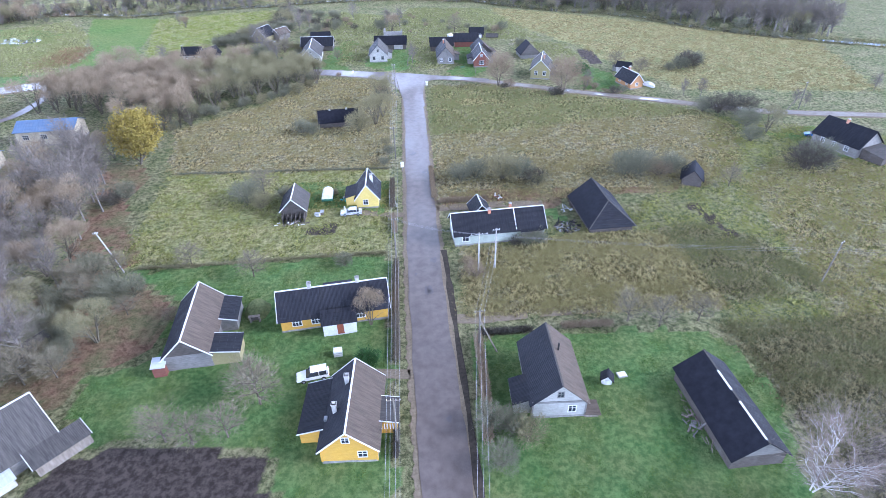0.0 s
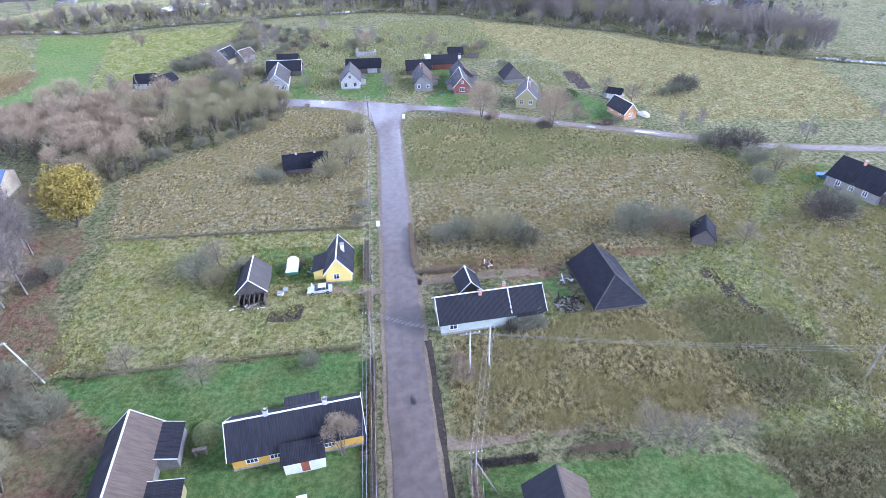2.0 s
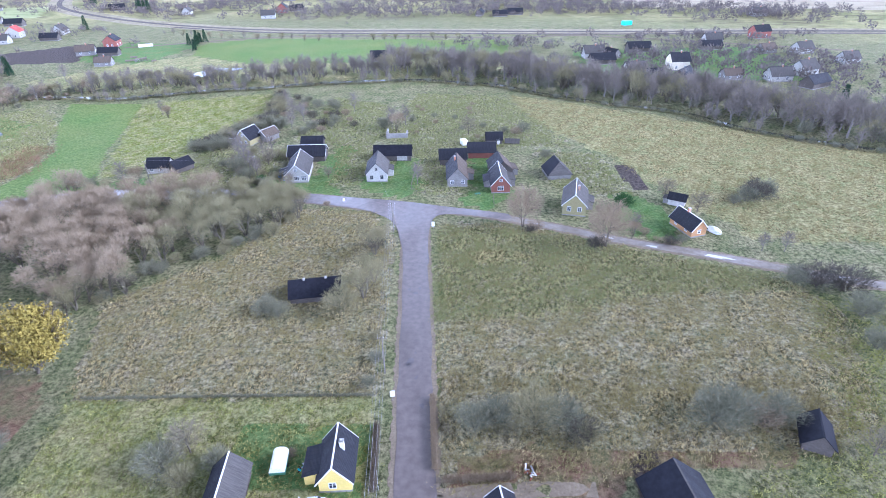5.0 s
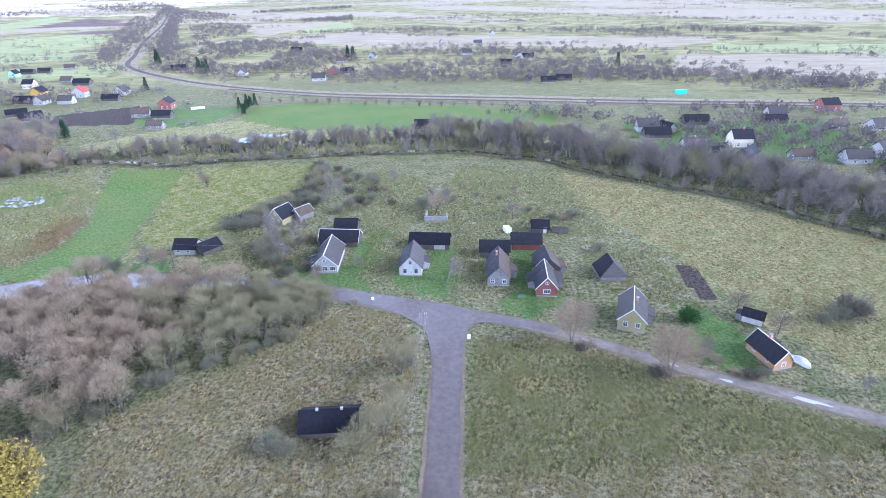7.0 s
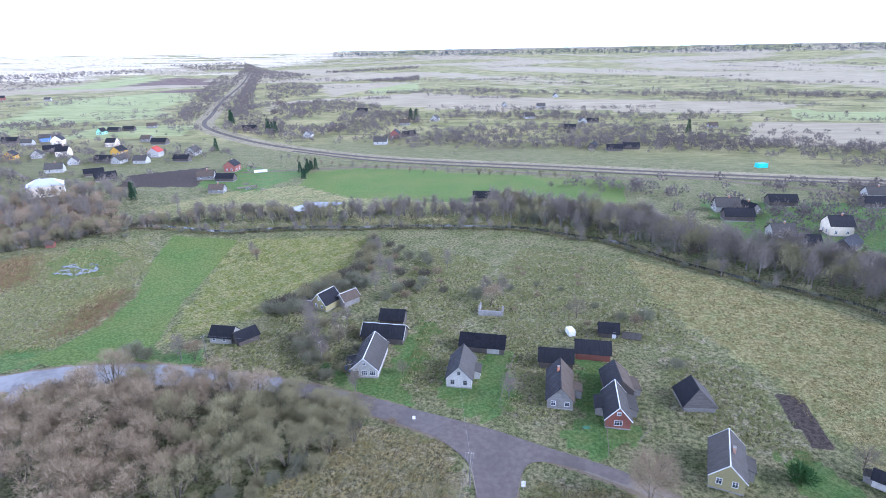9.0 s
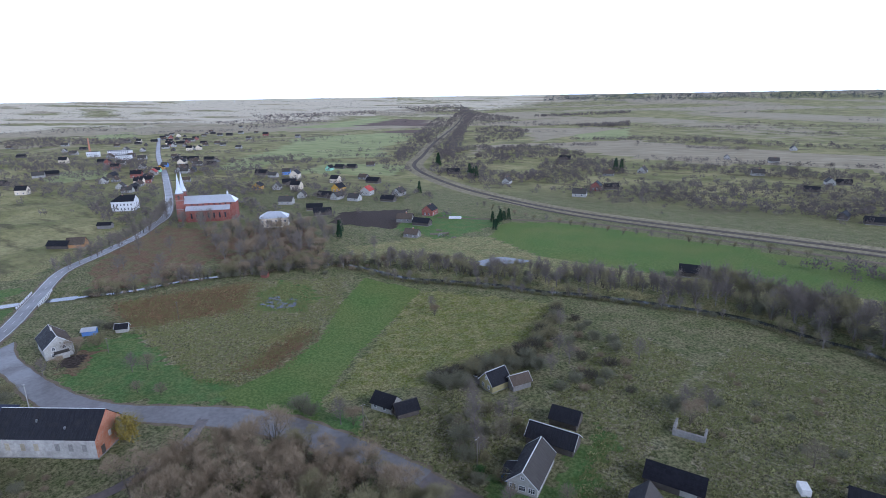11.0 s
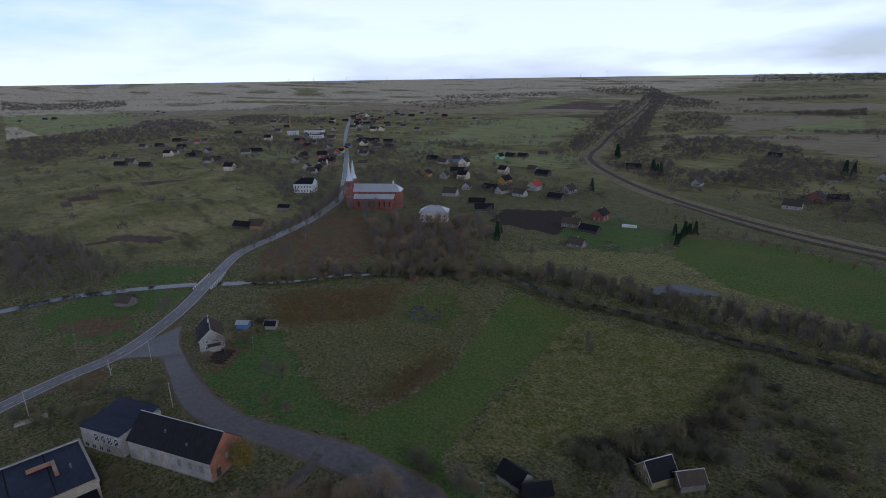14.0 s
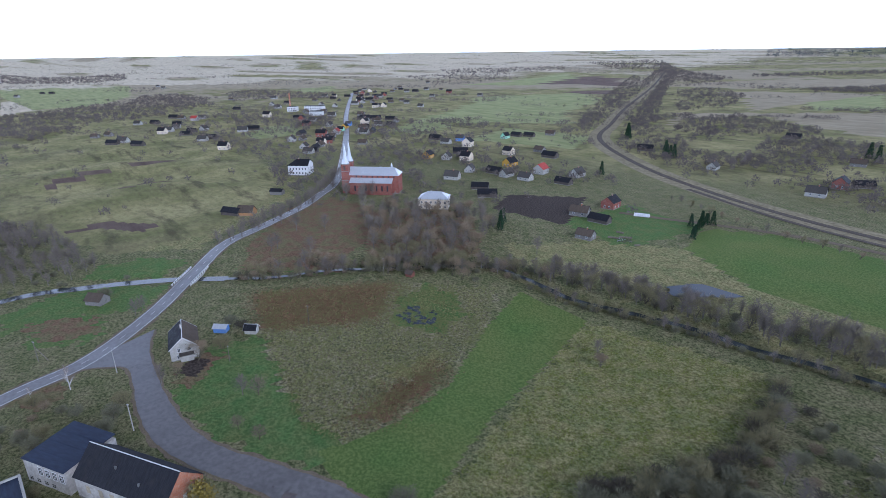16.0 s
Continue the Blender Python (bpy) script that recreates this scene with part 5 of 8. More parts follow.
part("wall", boxed(-4, -3.4, 0.3, 5, -0.3, 2.2), P_STONE, h)
part("wall", boxed(3.4, 4, 0.3, 5, -0.3, 1.4), P_STONE, h)
h = thing("house", -0.2, 211.6, 92, "grey timber house with brown lichened roof", "house", HG)
gabled(h, 13.0, 6.0, 2.7, 3.3, W_GREYBOARD, R_SLATE, R_BROWN, None, courses=8)
windows_row(h, 13.0, 6.0, "-x", [-1.6, 1.6], 1.0, 0.9, 1.1, 2)
lean_to(h, -1.5, 2.0, -5.2, -3.0, 2.0, 2.6, "y1", W_GREYBOARD, R_BROWN)
chimney(h, 1.5, 0.5, 5.2, 6.9)
h = thing("barn", -1.6, 225.2, 3, "black-roofed barn behind the grey house", "barn")
gabled(h, 8.8, 5.6, 2.4, 2.4, W_DARK, R_SLATE, R_SLATE, None, plinth=False)
h = thing("house", 12.7, 205.6, 92, "red brick and timber house with dark roof", "house", HG)
gabled(h, 10.5, 5.4, 2.7, 3.1, W_REDBROWN, R_SLATE, R_GREY, P_WHITE, courses=7, ridge=P_WHITE, gable=W_REDBROWN)
windows_row(h, 10.5, 5.4, "-x", [0.0], 1.0, 1.6, 1.2, 3)
window(h, -5.25, 0, 3.7, -90, 0.7, 0.7, 2)
lean_to(h, -1.0, 4.0, 2.7, 4.6, 2.0, 2.6, "y0", W_GREYBOARD, R_SLATE)
lean_to(h, -0.5, 5.0, -4.8, -2.7, 2.0, 2.6, "y1", W_GREYBOARD, R_GREY)
h = thing("barn", 13.6, 216.4, 98, "dark barn joined behind the red house", "barn")
gabled(h, 9.0, 6.4, 2.6, 2.8, W_DARK, R_SLATE, R_BROWN, None, plinth=False)
lean_to(h, -3.0, 2.0, -5.2, -3.2, 1.8, 2.5, "y1", W_GREYBOARD, R_BROWN)
h = thing("barn", 8.2, 231.8, 2, "red-brown boarded barn with dark roof", "barn")
gabled(h, 9.2, 6.0, 2.3, 2.3, W_REDBROWN, R_SLATE, R_SLATE, None, plinth=False)
h = thing("shed", 13.2, 244.6, 0, "small black shed with white door", "shed")
gabled(h, 5.6, 4.4, 2.0, 2.0, W_DARK, R_SLATE, R_SLATE, None, plinth=False)
door(h, 1.6, -2.2, 0.0, 0, P_WHITE)
h = thing("shed", 20.0, 244.4, -8, "low sunken dugout with dark roof", "shed")
gabled(h, 4.6, 3.2, 0.5, 0.9, P_WOOD, R_GREY, R_GREY, None, plinth=False, courses=3)
h = thing("house", 32.9, 190.8, 78, "olive-yellow house with grey-green roof and white ridge", "house", HG)
gabled(h, 11.0, 6.2, 3.3, 3.0, W_OLIVE, R_GREY, R_GREY, P_WHITE, courses=6, ridge=P_WHITE)
windows_row(h, 11.0, 6.2, "-x", [-1.4, 1.4], 1.4, 0.9, 1.2, 2)
windows_row(h, 11.0, 6.2, "+y", [-2.5, 1.5], 1.4, 0.9, 1.2, 2)
chimney(h, -0.5, -0.8, 5.4, 6.9)
lean_to(h, -1.0, 3.0, -5.0, -3.1, 2.4, 3.0, "y1", W_GREYBOARD, R_GREY)
h = thing("barn", 31.4, 214.0, 98, "old log barn with dark hipped roof", "barn")
gabled(h, 7.5, 7.2, 1.8, 3.2, W_GREYBOARD, R_TAR, R_GREY, None, plinth=False, hips=(2.2, 0), courses=6)
h = thing("house", 59.6, 177.6, 108, "varnished orange timber cottage with dark roof", "house", HG)
gabled(h, 8.4, 4.4, 2.2, 2.5, W_ORANGE, R_SLATE, R_SLATE, P_WHITE, courses=6, ridge=P_WHITE)
windows_row(h, 8.4, 4.4, "-x", [0.0], 1.0, 0.8, 0.9)
windows_row(h, 8.4, 4.4, "+y", [-2, 2], 1.0, 0.8, 1.0)
chimney(h, 0.8, -0.1, 4.4, 5.8)
h = thing("shed", 62.0, 192.6, 150, "white-walled hut with dark roof and red door", "shed")
gabled(h, 4.4, 3.0, 2.0, 1.2, W_RENDER, R_SLATE, R_GREY, None, plinth=False, courses=3)
door(h, -0.6, -1.5, 0.05, 0, P_BROWN, 0.8, 1.7)
lean_to(h, 2.2, 3.6, -1.2, 1.0, 1.5, 1.8, "x0", W_GREYBOARD, R_GREY)
h = thing("house", -99.6, 221.0, 3, "derelict dark house with sagging roof and pale wall", "house", HG)
gabled(h, 7.0, 5.4, 2.3, 2.3, W_WHITE, R_SLATE, R_SLATE, None, plinth=False)
windows_row(h, 7.0, 5.4, "-y", [-2, 1.2])
h = thing("barn", -93.0, 221.4, 60, "collapsing dark barn with patched roof", "barn")
gabled(h, 6.5, 4.8, 2.0, 2.0, W_DARK, R_GREY, R_SLATE, None, plinth=False)
h = thing("house", -78.8, 248.6, 70, "mustard boarded house with dark slate roof", "house", HG)
gabled(h, 7.2, 6.0, 2.8, 3.2, W_OLIVE, R_SLATE, R_SLATE, P_WHITE, courses=6)
windows_row(h, 7.2, 6.0, "-x", [-1.3, 1.3], 1.0, 0.8, 1.1)
window(h, -3.6, 0.0, 3.7, -90, 0.6, 0.8, 2)
lean_to(h, -3.0, 3.0, 3.0, 6.4, 2.0, 2.7, "y0", W_GREYBOARD, R_SLATE, P_WHITE)
h = thing("barn", -72.6, 252.4, 60, "grey barn with white-edged roof", "barn")
gabled(h, 6.4, 4.4, 2.4, 2.0, W_GREYBOARD, R_SLATE, R_BROWN, P_WHITE, plinth=False)

# ---- the old farm buildings by the country road ----
h = thing("brick_barn", -159.6, 160.8, 31, "old barn with orange brick gable and dark roof", "barn")
gabled(h, 27.0, 11.0, 5.7, 5.2, W_RENDER, R_TAR, R_SLATE, None, gable=W_BRICK, plinth=True, courses=9, ridge=P_WHITE, over=0.25)
part("brick_wall", boxed(13.5, 13.56, -5.5, 5.5, 0.3, 5.7), W_BRICK, h, "orange brick gable wall")
part("loading_door", boxed(13.55, 13.62, -3.9, -2.5, 0.3, 2.6), W_DARK, h)
part("gable_window", boxed(13.55, 13.62, -0.5, 0.5, 3.4, 4.9), P_WHITE, h)
for u in (-9.5, -5.5, -2.0, 3.5, 7.0, 10.5):
    part("arched_niche", boxed(u - 0.6, u + 0.6, -5.56, -5.5, 2.2, 4.2), W_SILICATE if u < 0 else P_STONE, h)
part("roof_vent", boxed(-3.2, -2.8, -2.7, -2.3, 8.0, 9.2), P_METAL, h)
part("roof_vent", boxed(4.8, 5.2, -3.9, -3.5, 7.0, 8.0), P_METAL, h)
h = thing("workshop", -179.2, 149.4, 31, "two-storey rendered workshop with dark flat roof", "workshop")
part("wall", boxed(-7.0, 7.4, -6.5, 6.5, -0.3, 6.4), W_RENDER, h)
part("roof", slope(bmesh.new(), (-7.3, -6.8, 6.4), (7.4, -6.8, 6.4), (7.4, 6.8, 7.3), (-7.3, 6.8, 7.3), 4), R_NAVY, h)
windows_row(h, 18.4, 13.0, "-y", [-1.4, 1.0, 3.4, 5.8], 3.1, 1.4, 2.2, 3, P_WHITE)
windows_row(h, 18.4, 13.0, "-y", [-5.6, -3.0, -0.4, 2.2], 0.6, 1.2, 1.0, 2, P_CONCRETE)
h = thing("flat_workshop", -166.1, 140.3, 5, "long silicate-brick workshop with wet flat tar roof", "workshop")
part("wall", boxed(-10.2, 10.2, -32, 0, -0.3, 5.4), W_SILICATE, h)
part("parapet", boxed(-10.4, 10.4, -0.35, 0.2, 5.2, 5.95), P_CONCRETE, h)
part("parapet", boxed(9.95, 10.4, -32, -0.35, 5.2, 5.95), W_SILICATE, h)
part("parapet", boxed(-10.4, -9.95, -32, -0.35, 5.2, 5.95), P_CONCRETE, h)
part("roof", boxed(-9.95, 9.95, -32, -0.35, 5.4, 5.55), R_NAVY, h)
for y in (-8.0, -16.0, -24.0):
    part("roof_seam", boxed(-9.95, 9.95, y - 0.15, y + 0.15, 5.55, 5.6), R_TAR, h)
part("roof_duct", box(boxed(-4.4, 1.9, -7.1, -6.3, 5.55, 6.3), -4.4, -3.6, -12.0, -7.1, 5.55, 6.3), W_BRICK, h)
part("roof_vent", tube(bmesh.new(), [(0.9, -3.8, 5.5), (0.9, -3.8, 6.7)], [0.25, 0.25], 8), P_METAL, h)
lean_to(h, 10.2, 13.6, -5.4, -1.0, 3.0, 3.4, "x0", W_RENDER, R_TAR)
window(h, 13.6, -3.2, 1.1, 90, 1.3, 1.1, 2, P_CONCRETE)
window(h, 10.2, -7.6, 1.1, 90, 2.4, 1.6, 3, W_DARK)
part("loading_door", boxed(10.18, 10.26, -13.4, -10.6, 0.0, 2.9), W_DARK, h)
window(h, 10.2, -18.5, 1.4, 90, 2.4, 1.6, 3, W_DARK)
part("wall_band", boxed(10.18, 10.26, -32, 0, 3.6, 3.9), P_CONCRETE, h)
h = thing("house", -223.5, 185.5, 168, "white two-storey house with dark roof", "house", HG)
gabled(h, 14.0, 8.6, 4.5, 3.7, W_WHITE, R_SLATE, R_BROWN, P_WHITE, courses=7)
windows_row(h, 14.0, 8.6, "-y", [-4.6, -1.5, 1.6, 4.7], 1.0, 0.9, 1.2)
windows_row(h, 14.0, 8.6, "-x", [-2, 1.8], 0.8, 1.2, 1.2)
windows_row(h, 14.0, 8.6, "-x", [-1.6, 1.6], 3.2, 0.8, 1.1)
windows_row(h, 14.0, 8.6, "-y", [-4.6, -1.5, 1.6, 4.7], 3.0, 0.9, 1.0)
chimney(h, 0.6, 0.2, 7.4, 9.4, W_RENDER)
lean_to(h, -8.5, -7.0, -2.5, 1.5, 2.2, 2.6, "x1", W_WHITE, R_GREY, name="porch")
h = thing("shed", -229.5, 199.5, 48, "small shed with pale tin roof", "shed")
gabled(h, 4.6, 3.2, 2.0, 0.8, W_BLUE, R_TIN, R_TIN, None, plinth=False, courses=3)
h = thing("shed", -222.0, 208.0, 48, "small dark shed with white gable", "shed")
gabled(h, 4.2, 3.0, 1.9, 1.4, W_WHITE, R_SLATE, R_SLATE, P_WHITE, plinth=False, courses=3)
h = thing("hut", -286, 167, 40, "small wooden hut with brown roof by the river", "hut")
gabled(h, 7.0, 5.5, 2.2, 2.2, W_GREYBOARD, R_BROWN, R_BROWN, None, plinth=False, courses=4)
h = thing("hut", -232.5, 285, 20, "small brown duck hut at the marsh edge", "hut")
gabled(h, 3.4, 2.6, 1.8, 1.2, W_REDBROWN, R_BROWN, R_BROWN, None, plinth=False, courses=3)
h = thing("house", -375.5, 259, 45, "ochre timber house with dark roof", "house", HG)
gabled(h, 10.0, 7.0, 2.6, 3.4, W_ORANGE, R_BROWN, R_BROWN, None)
h = thing("barn", -382, 252, 30, "low dark barn by the road", "barn")
gabled(h, 13.0, 6.0, 2.3, 2.4, W_DARK, R_SLATE, R_SLATE, None, plinth=False)
h = thing("barn", -414, 294, 40, "low dark barn beside the highway", "barn")
gabled(h, 9.0, 5.0, 2.6, 1.6, W_GREYBOARD, R_SLATE, R_SLATE, None, plinth=False)

# ---- church ----
ch = thing("church", -377.5, 353.5, 45, "red brick church with zinc roof and two spires", "church")
gabled(ch, 38.0, 13.0, 13.0, 4.6, W_CHURCH, R_TIN, R_TIN, None, courses=3, hips=(0.0, 4.5), over=0.3, gable=W_CHURCH)
for s in (1, -1):
    hi = "y0" if s > 0 else "y1"
    y0, y1 = (6.5, 11.5) if s > 0 else (-11.5, -6.5)
    an = lean_to(ch, -15.5, 15.0, y0, y1, 8.4, 11.0, hi, W_CHURCH, R_TIN, name="aisle")
    for u in np.arange(-13.5, 15, 3.9):
        part("buttress", boxed(u - 0.45, u + 0.45, s * 11.5 - 0.6, s * 11.5 + 0.6, -0.2, 7.4), W_CHURCH, ch)
        if u < 12:
            w0 = part("arched_window", boxed(u + 1.4, u + 2.5, s * 11.56 - 0.05, s * 11.56 + 0.05, 2.6, 6.4), P_GLASS, ch)
        part("clerestory_window", boxed(u + 1.5, u + 2.4, s * 6.56 - 0.04, s * 6.56 + 0.04, 11.2, 12.6), P_GLASS, ch)
for s in (1, -1):
    y = s * 5.2
    tw = part("tower", boxed(-22.0, -17.0, y - 2.5, y + 2.5, -0.3, 21.0), W_CHURCH, ch)
    part("tower_cornice", boxed(-22.25, -16.75, y - 2.75, y + 2.75, 20.4, 21.0), P_STONE, tw)
    for zz in (9.0, 15.5):
        part("tower_band", boxed(-22.12, -16.88, y - 2.62, y + 2.62, zz, zz + 0.4), P_STONE, tw)
    for fx, fy in ((-22.05, y), (-16.95, y), (-19.5, y - 2.55), (-19.5, y + 2.55)):
        part("belfry_louvre", boxed(fx - (0.06 if fy == y else 0.7), fx + (0.06 if fy == y else 0.7), fy - (0.7 if fy == y else 0.06), fy + (0.7 if fy == y else 0.06), 16.6, 19.6), W_DARK, tw)
    bm = bmesh.new()
    base = [bm.verts.new((-19.5 + 2.7 * math.cos(a), y + 2.7 * math.sin(a), 21.0)) for a in np.linspace(math.pi / 8, 2 * math.pi + math.pi / 8, 8, endpoint=False)]
    mid = [bm.verts.new((-19.5 + 1.5 * math.cos(a), y + 1.5 * math.sin(a), 24.6)) for a in np.linspace(math.pi / 8, 2 * math.pi + math.pi / 8, 8, endpoint=False)]
    tip = bm.verts.new((-19.5, y, 36.0))
    for i in range(8):
        bm.faces.new((base[i], base[(i + 1) % 8], mid[(i + 1) % 8], mid[i]))
        bm.faces.new((mid[i], mid[(i + 1) % 8], tip))
    part("spire", bm, R_TIN, tw, "pale zinc-clad pointed spire")
    part("cross", beam(beam(bmesh.new(), (-19.5, y, 35.5), (-19.5, y, 38.0), 0.16), (-19.5, y - 0.6, 37.0), (-19.5, y + 0.6, 37.0), 0.14), P_METAL, tw)
part("ridge_turret", tube(bmesh.new(), [(13.0, 0, 17.2), (13.0, 0, 18.8), (13.0, 0, 21.0)], [0.7, 0.7, 0.02], 8), R_TIN, ch)
part("portal", boxed(-19.6, -18.9, -2.6, 2.6, 0, 17.0), W_CHURCH, ch)
h = thing("manor", -314.5, 360.5, 45, "two-storey cream parsonage with pale hipped roof", "manor house")
gabled(h, 19.0, 12.0, 7.0, 3.4, W_CREAM, R_TIN, R_TIN, None, hips=(5.5, 5.5), courses=3)
windows_row(h, 19.0, 12.0, "-y", [-7.5, -4.5, -1.5, 1.5, 4.5, 7.5], 1.0, 0.9, 1.4, 2)
windows_row(h, 19.0, 12.0, "-y", [-7.5, -4.5, -1.5, 1.5, 4.5, 7.5], 4.0, 0.9, 1.4, 2)
windows_row(h, 19.0, 12.0, "+x", [-4, 0, 4], 1.0, 0.9, 1.4, 2)
windows_row(h, 19.0, 12.0, "+x", [-4, 0, 4], 4.0, 0.9, 1.4, 2)
chimney(h, -2, 0, 9, 11, P_WHITE, 0.8)
h = thing("school", -471.0, 337.5, 45, "white two-storey building with dark hipped roof", "public building")
gabled(h, 17.0, 13.0, 8.2, 4.2, P_WHITE, R_SLATE, R_SLATE, None, hips=(6, 0.0), courses=4)
for zz in (1.2, 4.6):
    windows_row(h, 17.0, 13.0, "-y", [-6.5, -3.9, -1.3, 1.3, 3.9, 6.5], zz, 1.0, 1.6, 2)
    windows_row(h, 17.0, 13.0, "-x", [-4, 0, 4], zz, 1.0, 1.6, 2)
    windows_row(h, 17.0, 13.0, "+x", [-4, 0, 4], zz, 1.0, 1.6, 2)
chimney(h, -1, 0, 10.5, 13.0, W_BRICK, 0.9)
h = thing("factory_chimney", -985, 545, 0, "tall pale factory chimney of the far town", "chimney")
part("shaft", tube(bmesh.new(), [(0, 0, -0.5), (0, 0, 30)], [1.6, 1.0], 10), W_BRICK, h)
for x, y, L, hh in ((-950, 575, 34, 9), (-975, 545, 16, 8), (-880, 545, 20, 7)):
    h = thing("apartment_block", x, y, 42, "white block of flats in the far town", "apartment building", "white blocks in the town")
    part("wall", boxed(-L / 2, L / 2, -6, 6, -0.5, hh), P_WHITE, h)
    part("roof", boxed(-L / 2 - 0.3, L / 2 + 0.3, -6.3, 6.3, hh, hh + 0.4), R_GREY, h)
    for zz in np.arange(1.2, hh - 1.5, 2.9):
        windows_row(h, L, 12, "-y", list(np.arange(-L / 2 + 2, L / 2 - 1, 3.2)), zz, 1.4, 1.4, 2)

# ---- far homesteads: a few kinds, repeated ----
FAR_KINDS = []
for i, (wall, ra, rb, L, W, ev, rs, lab) in enumerate([
        (W_WHITE, R_SLATE, R_GREY, 10, 7, 2.8, 3.2, "far white cottage with dark roof"), (W_DARK, R_SLATE, R_SLATE, 12, 6, 2.4, 2.6, "far dark barn with black roof"), (W_CREAM, R_SLATE, R_SLATE, 9, 8, 4.4, 3.4, "far cream house with dark roof"),
        (W_CHURCH, R_SLATE, R_SLATE, 10, 8, 4.2, 3.2, "far brick house with dark roof"), (W_GREYBOARD, R_SLATE, R_BROWN, 9, 6, 2.4, 2.6, "far weathered grey timber house"), (W_WHITE, R_RED, R_RED, 9, 8, 4.0, 3.2, "far white house with red roof"),
        (W_MINT, R_SLATE, R_SLATE, 8, 6, 3.2, 3.0, "far mint-green boarded cottage"), (W_YELLOW, R_SLATE, R_SLATE, 9, 7, 3.4, 3.0, "far yellow cottage with dark roof"), (W_BLUE, R_GREY, R_GREY, 8, 7, 3.6, 3.0, "far bright blue boarded cottage")]):
    h = thing("house", 60, -300 - 20 * i, 0, lab, "house", "far homesteads")
    gabled(h, L, W, ev, rs, wall, ra, rb, None, courses=3, over=0.35)
    if wall is not W_DARK:
        windows_row(h, L, W, "-x", [-1.5, 1.5], 1.0, 0.9, 1.2)
        windows_row(h, L, W, "-y", [-2.2, 2.2], 1.0, 0.9, 1.2)
        windows_row(h, L, W, "+x", [0.0], 1.0, 0.9, 1.2)
        chimney(h, 0.8, 0, ev + rs - 0.6, ev + rs + 0.9)
    FAR_KINDS.append(h)
# hamlets: place, kind and turn of each house
ORCHARD_ROW = [(-499, 600, 6, 100), (-502, 621, 1, 10), (-490, 630, 1, 15), (-482, 657, 4, 30), (-412, 564, 4, 5), (-421, 530, 2, 10), (-379, 491, 7, 100), (-366, 461, 1, 8), (-351, 460, 0, 100), (-332, 462, 0, 10),
               (-341, 489, 5, 105), (-384, 548, 1, 8), (-304, 474, 1, 8), (-314, 502, 0, 100), (-241, 446, 3, 100), (-226, 415, 1, 8), (-243, 418, 4, 20), (-213, 386, 4, 10), (-333, 416, 1, 40), (-313, 405, 1, 50)]
BY_CHURCH = [(-519, 549, 8, 40), (-485, 532, 2, 120), (-442, 470, 0, 130), (-457, 499, 1, 45), (-385, 450, 0, 130), (-372, 421, 0, 30), (-546, 535, 1, 20), (-515, 526, 0, 20), (-458, 460, 7, 120), (-425, 480, 2, 20)]
RAILSIDE = [(-348, 647, 1, 30), (-259, 609, 0, 100), (-170, 574, 0, 10), (-168, 612, 3, 100), (-158, 625, 1, 40), (-187, 710, 4, 10), (-161, 751, 0, 90), (-285, 833, 1, 10), (-46, 393, 1, 8), (-98, 934, 0, 100), (-50, 783, 0, 20),
            (-43, 912, 0, 10), (-28, 1096, 0, 100), (13, 746, 0, 100), (24, 752, 1, 5), (-1, 693, 1, 0), (19, 578, 1, 80), (36, 567, 1, 5), (50, 577, 1, 5)]
EASTERN = [(80, 392, 0, 5), (82, 377, 1, 5), (91, 392, 4, 120), (111, 408, 1, 5), (94, 354, 0, 10), (99, 342, 1, 5), (119, 361, 2, 5), (115, 340, 1, 50), (165, 431, 0, 5), (157, 413, 1, 5), (204, 450, 3, 10), (249, 549, 0, 5),
           (145, 723, 4, 10), (138, 338, 4, 10), (185, 400, 4, 20), (205, 398, 0, 20), (159, 333, 0, 5), (178, 345, 0, 30), (170, 320, 1, 30), (215, 370, 0, 15)]
TOWN = [(-852, 558, 0, 45), (-742, 498, 0, 135), (-766, 476, 3, 45), (-914, 476, 2, 45), (-768, 388, 0, 60), (-775, 405, 1, 60), (-1261, 623, 0, 45), (-659, 500, 0, 135), (-782, 572, 1, 45), (-746, 600, 1, 40), (-690, 566, 1, 20),
        (-621, 436, 1, 45), (-574, 455, 4, 45), (-564, 390, 1, 45), (-590, 412, 4, 130), (-877, 749, 0, 30), (-1006, 685, 0, 45), (-1050, 792, 1, 45), (-1055, 907, 0, 30), (-990, 992, 0, 20), (-1073, 480, 1, 45)]
FAR_TOWN = [(-1193, 769, 1, 40), (-1320, 873, 0, 45), (-1293, 846, 1, 45), (-1365, 912, 0, 45), (-1126, 814, 0, 45), (-1195, 868, 1, 45), (-1494, 1215, 0, 45), (-1241, 1026, 0, 30), (-1211, 970, 1, 30), (-1216, 947, 0, 45),
            (-1298, 984, 1, 45), (-1218, 1056, 4, 40), (-1108, 997, 3, 40), (-1302, 542, 4, 45), (-1232, 732, 0, 45), (-1972, 530, 0, 40), (-1887, 528, 0, 45), (-1886, 230, 1, 40), (-1874, 250, 1, 40), (-1783, 173, 0, 45)]
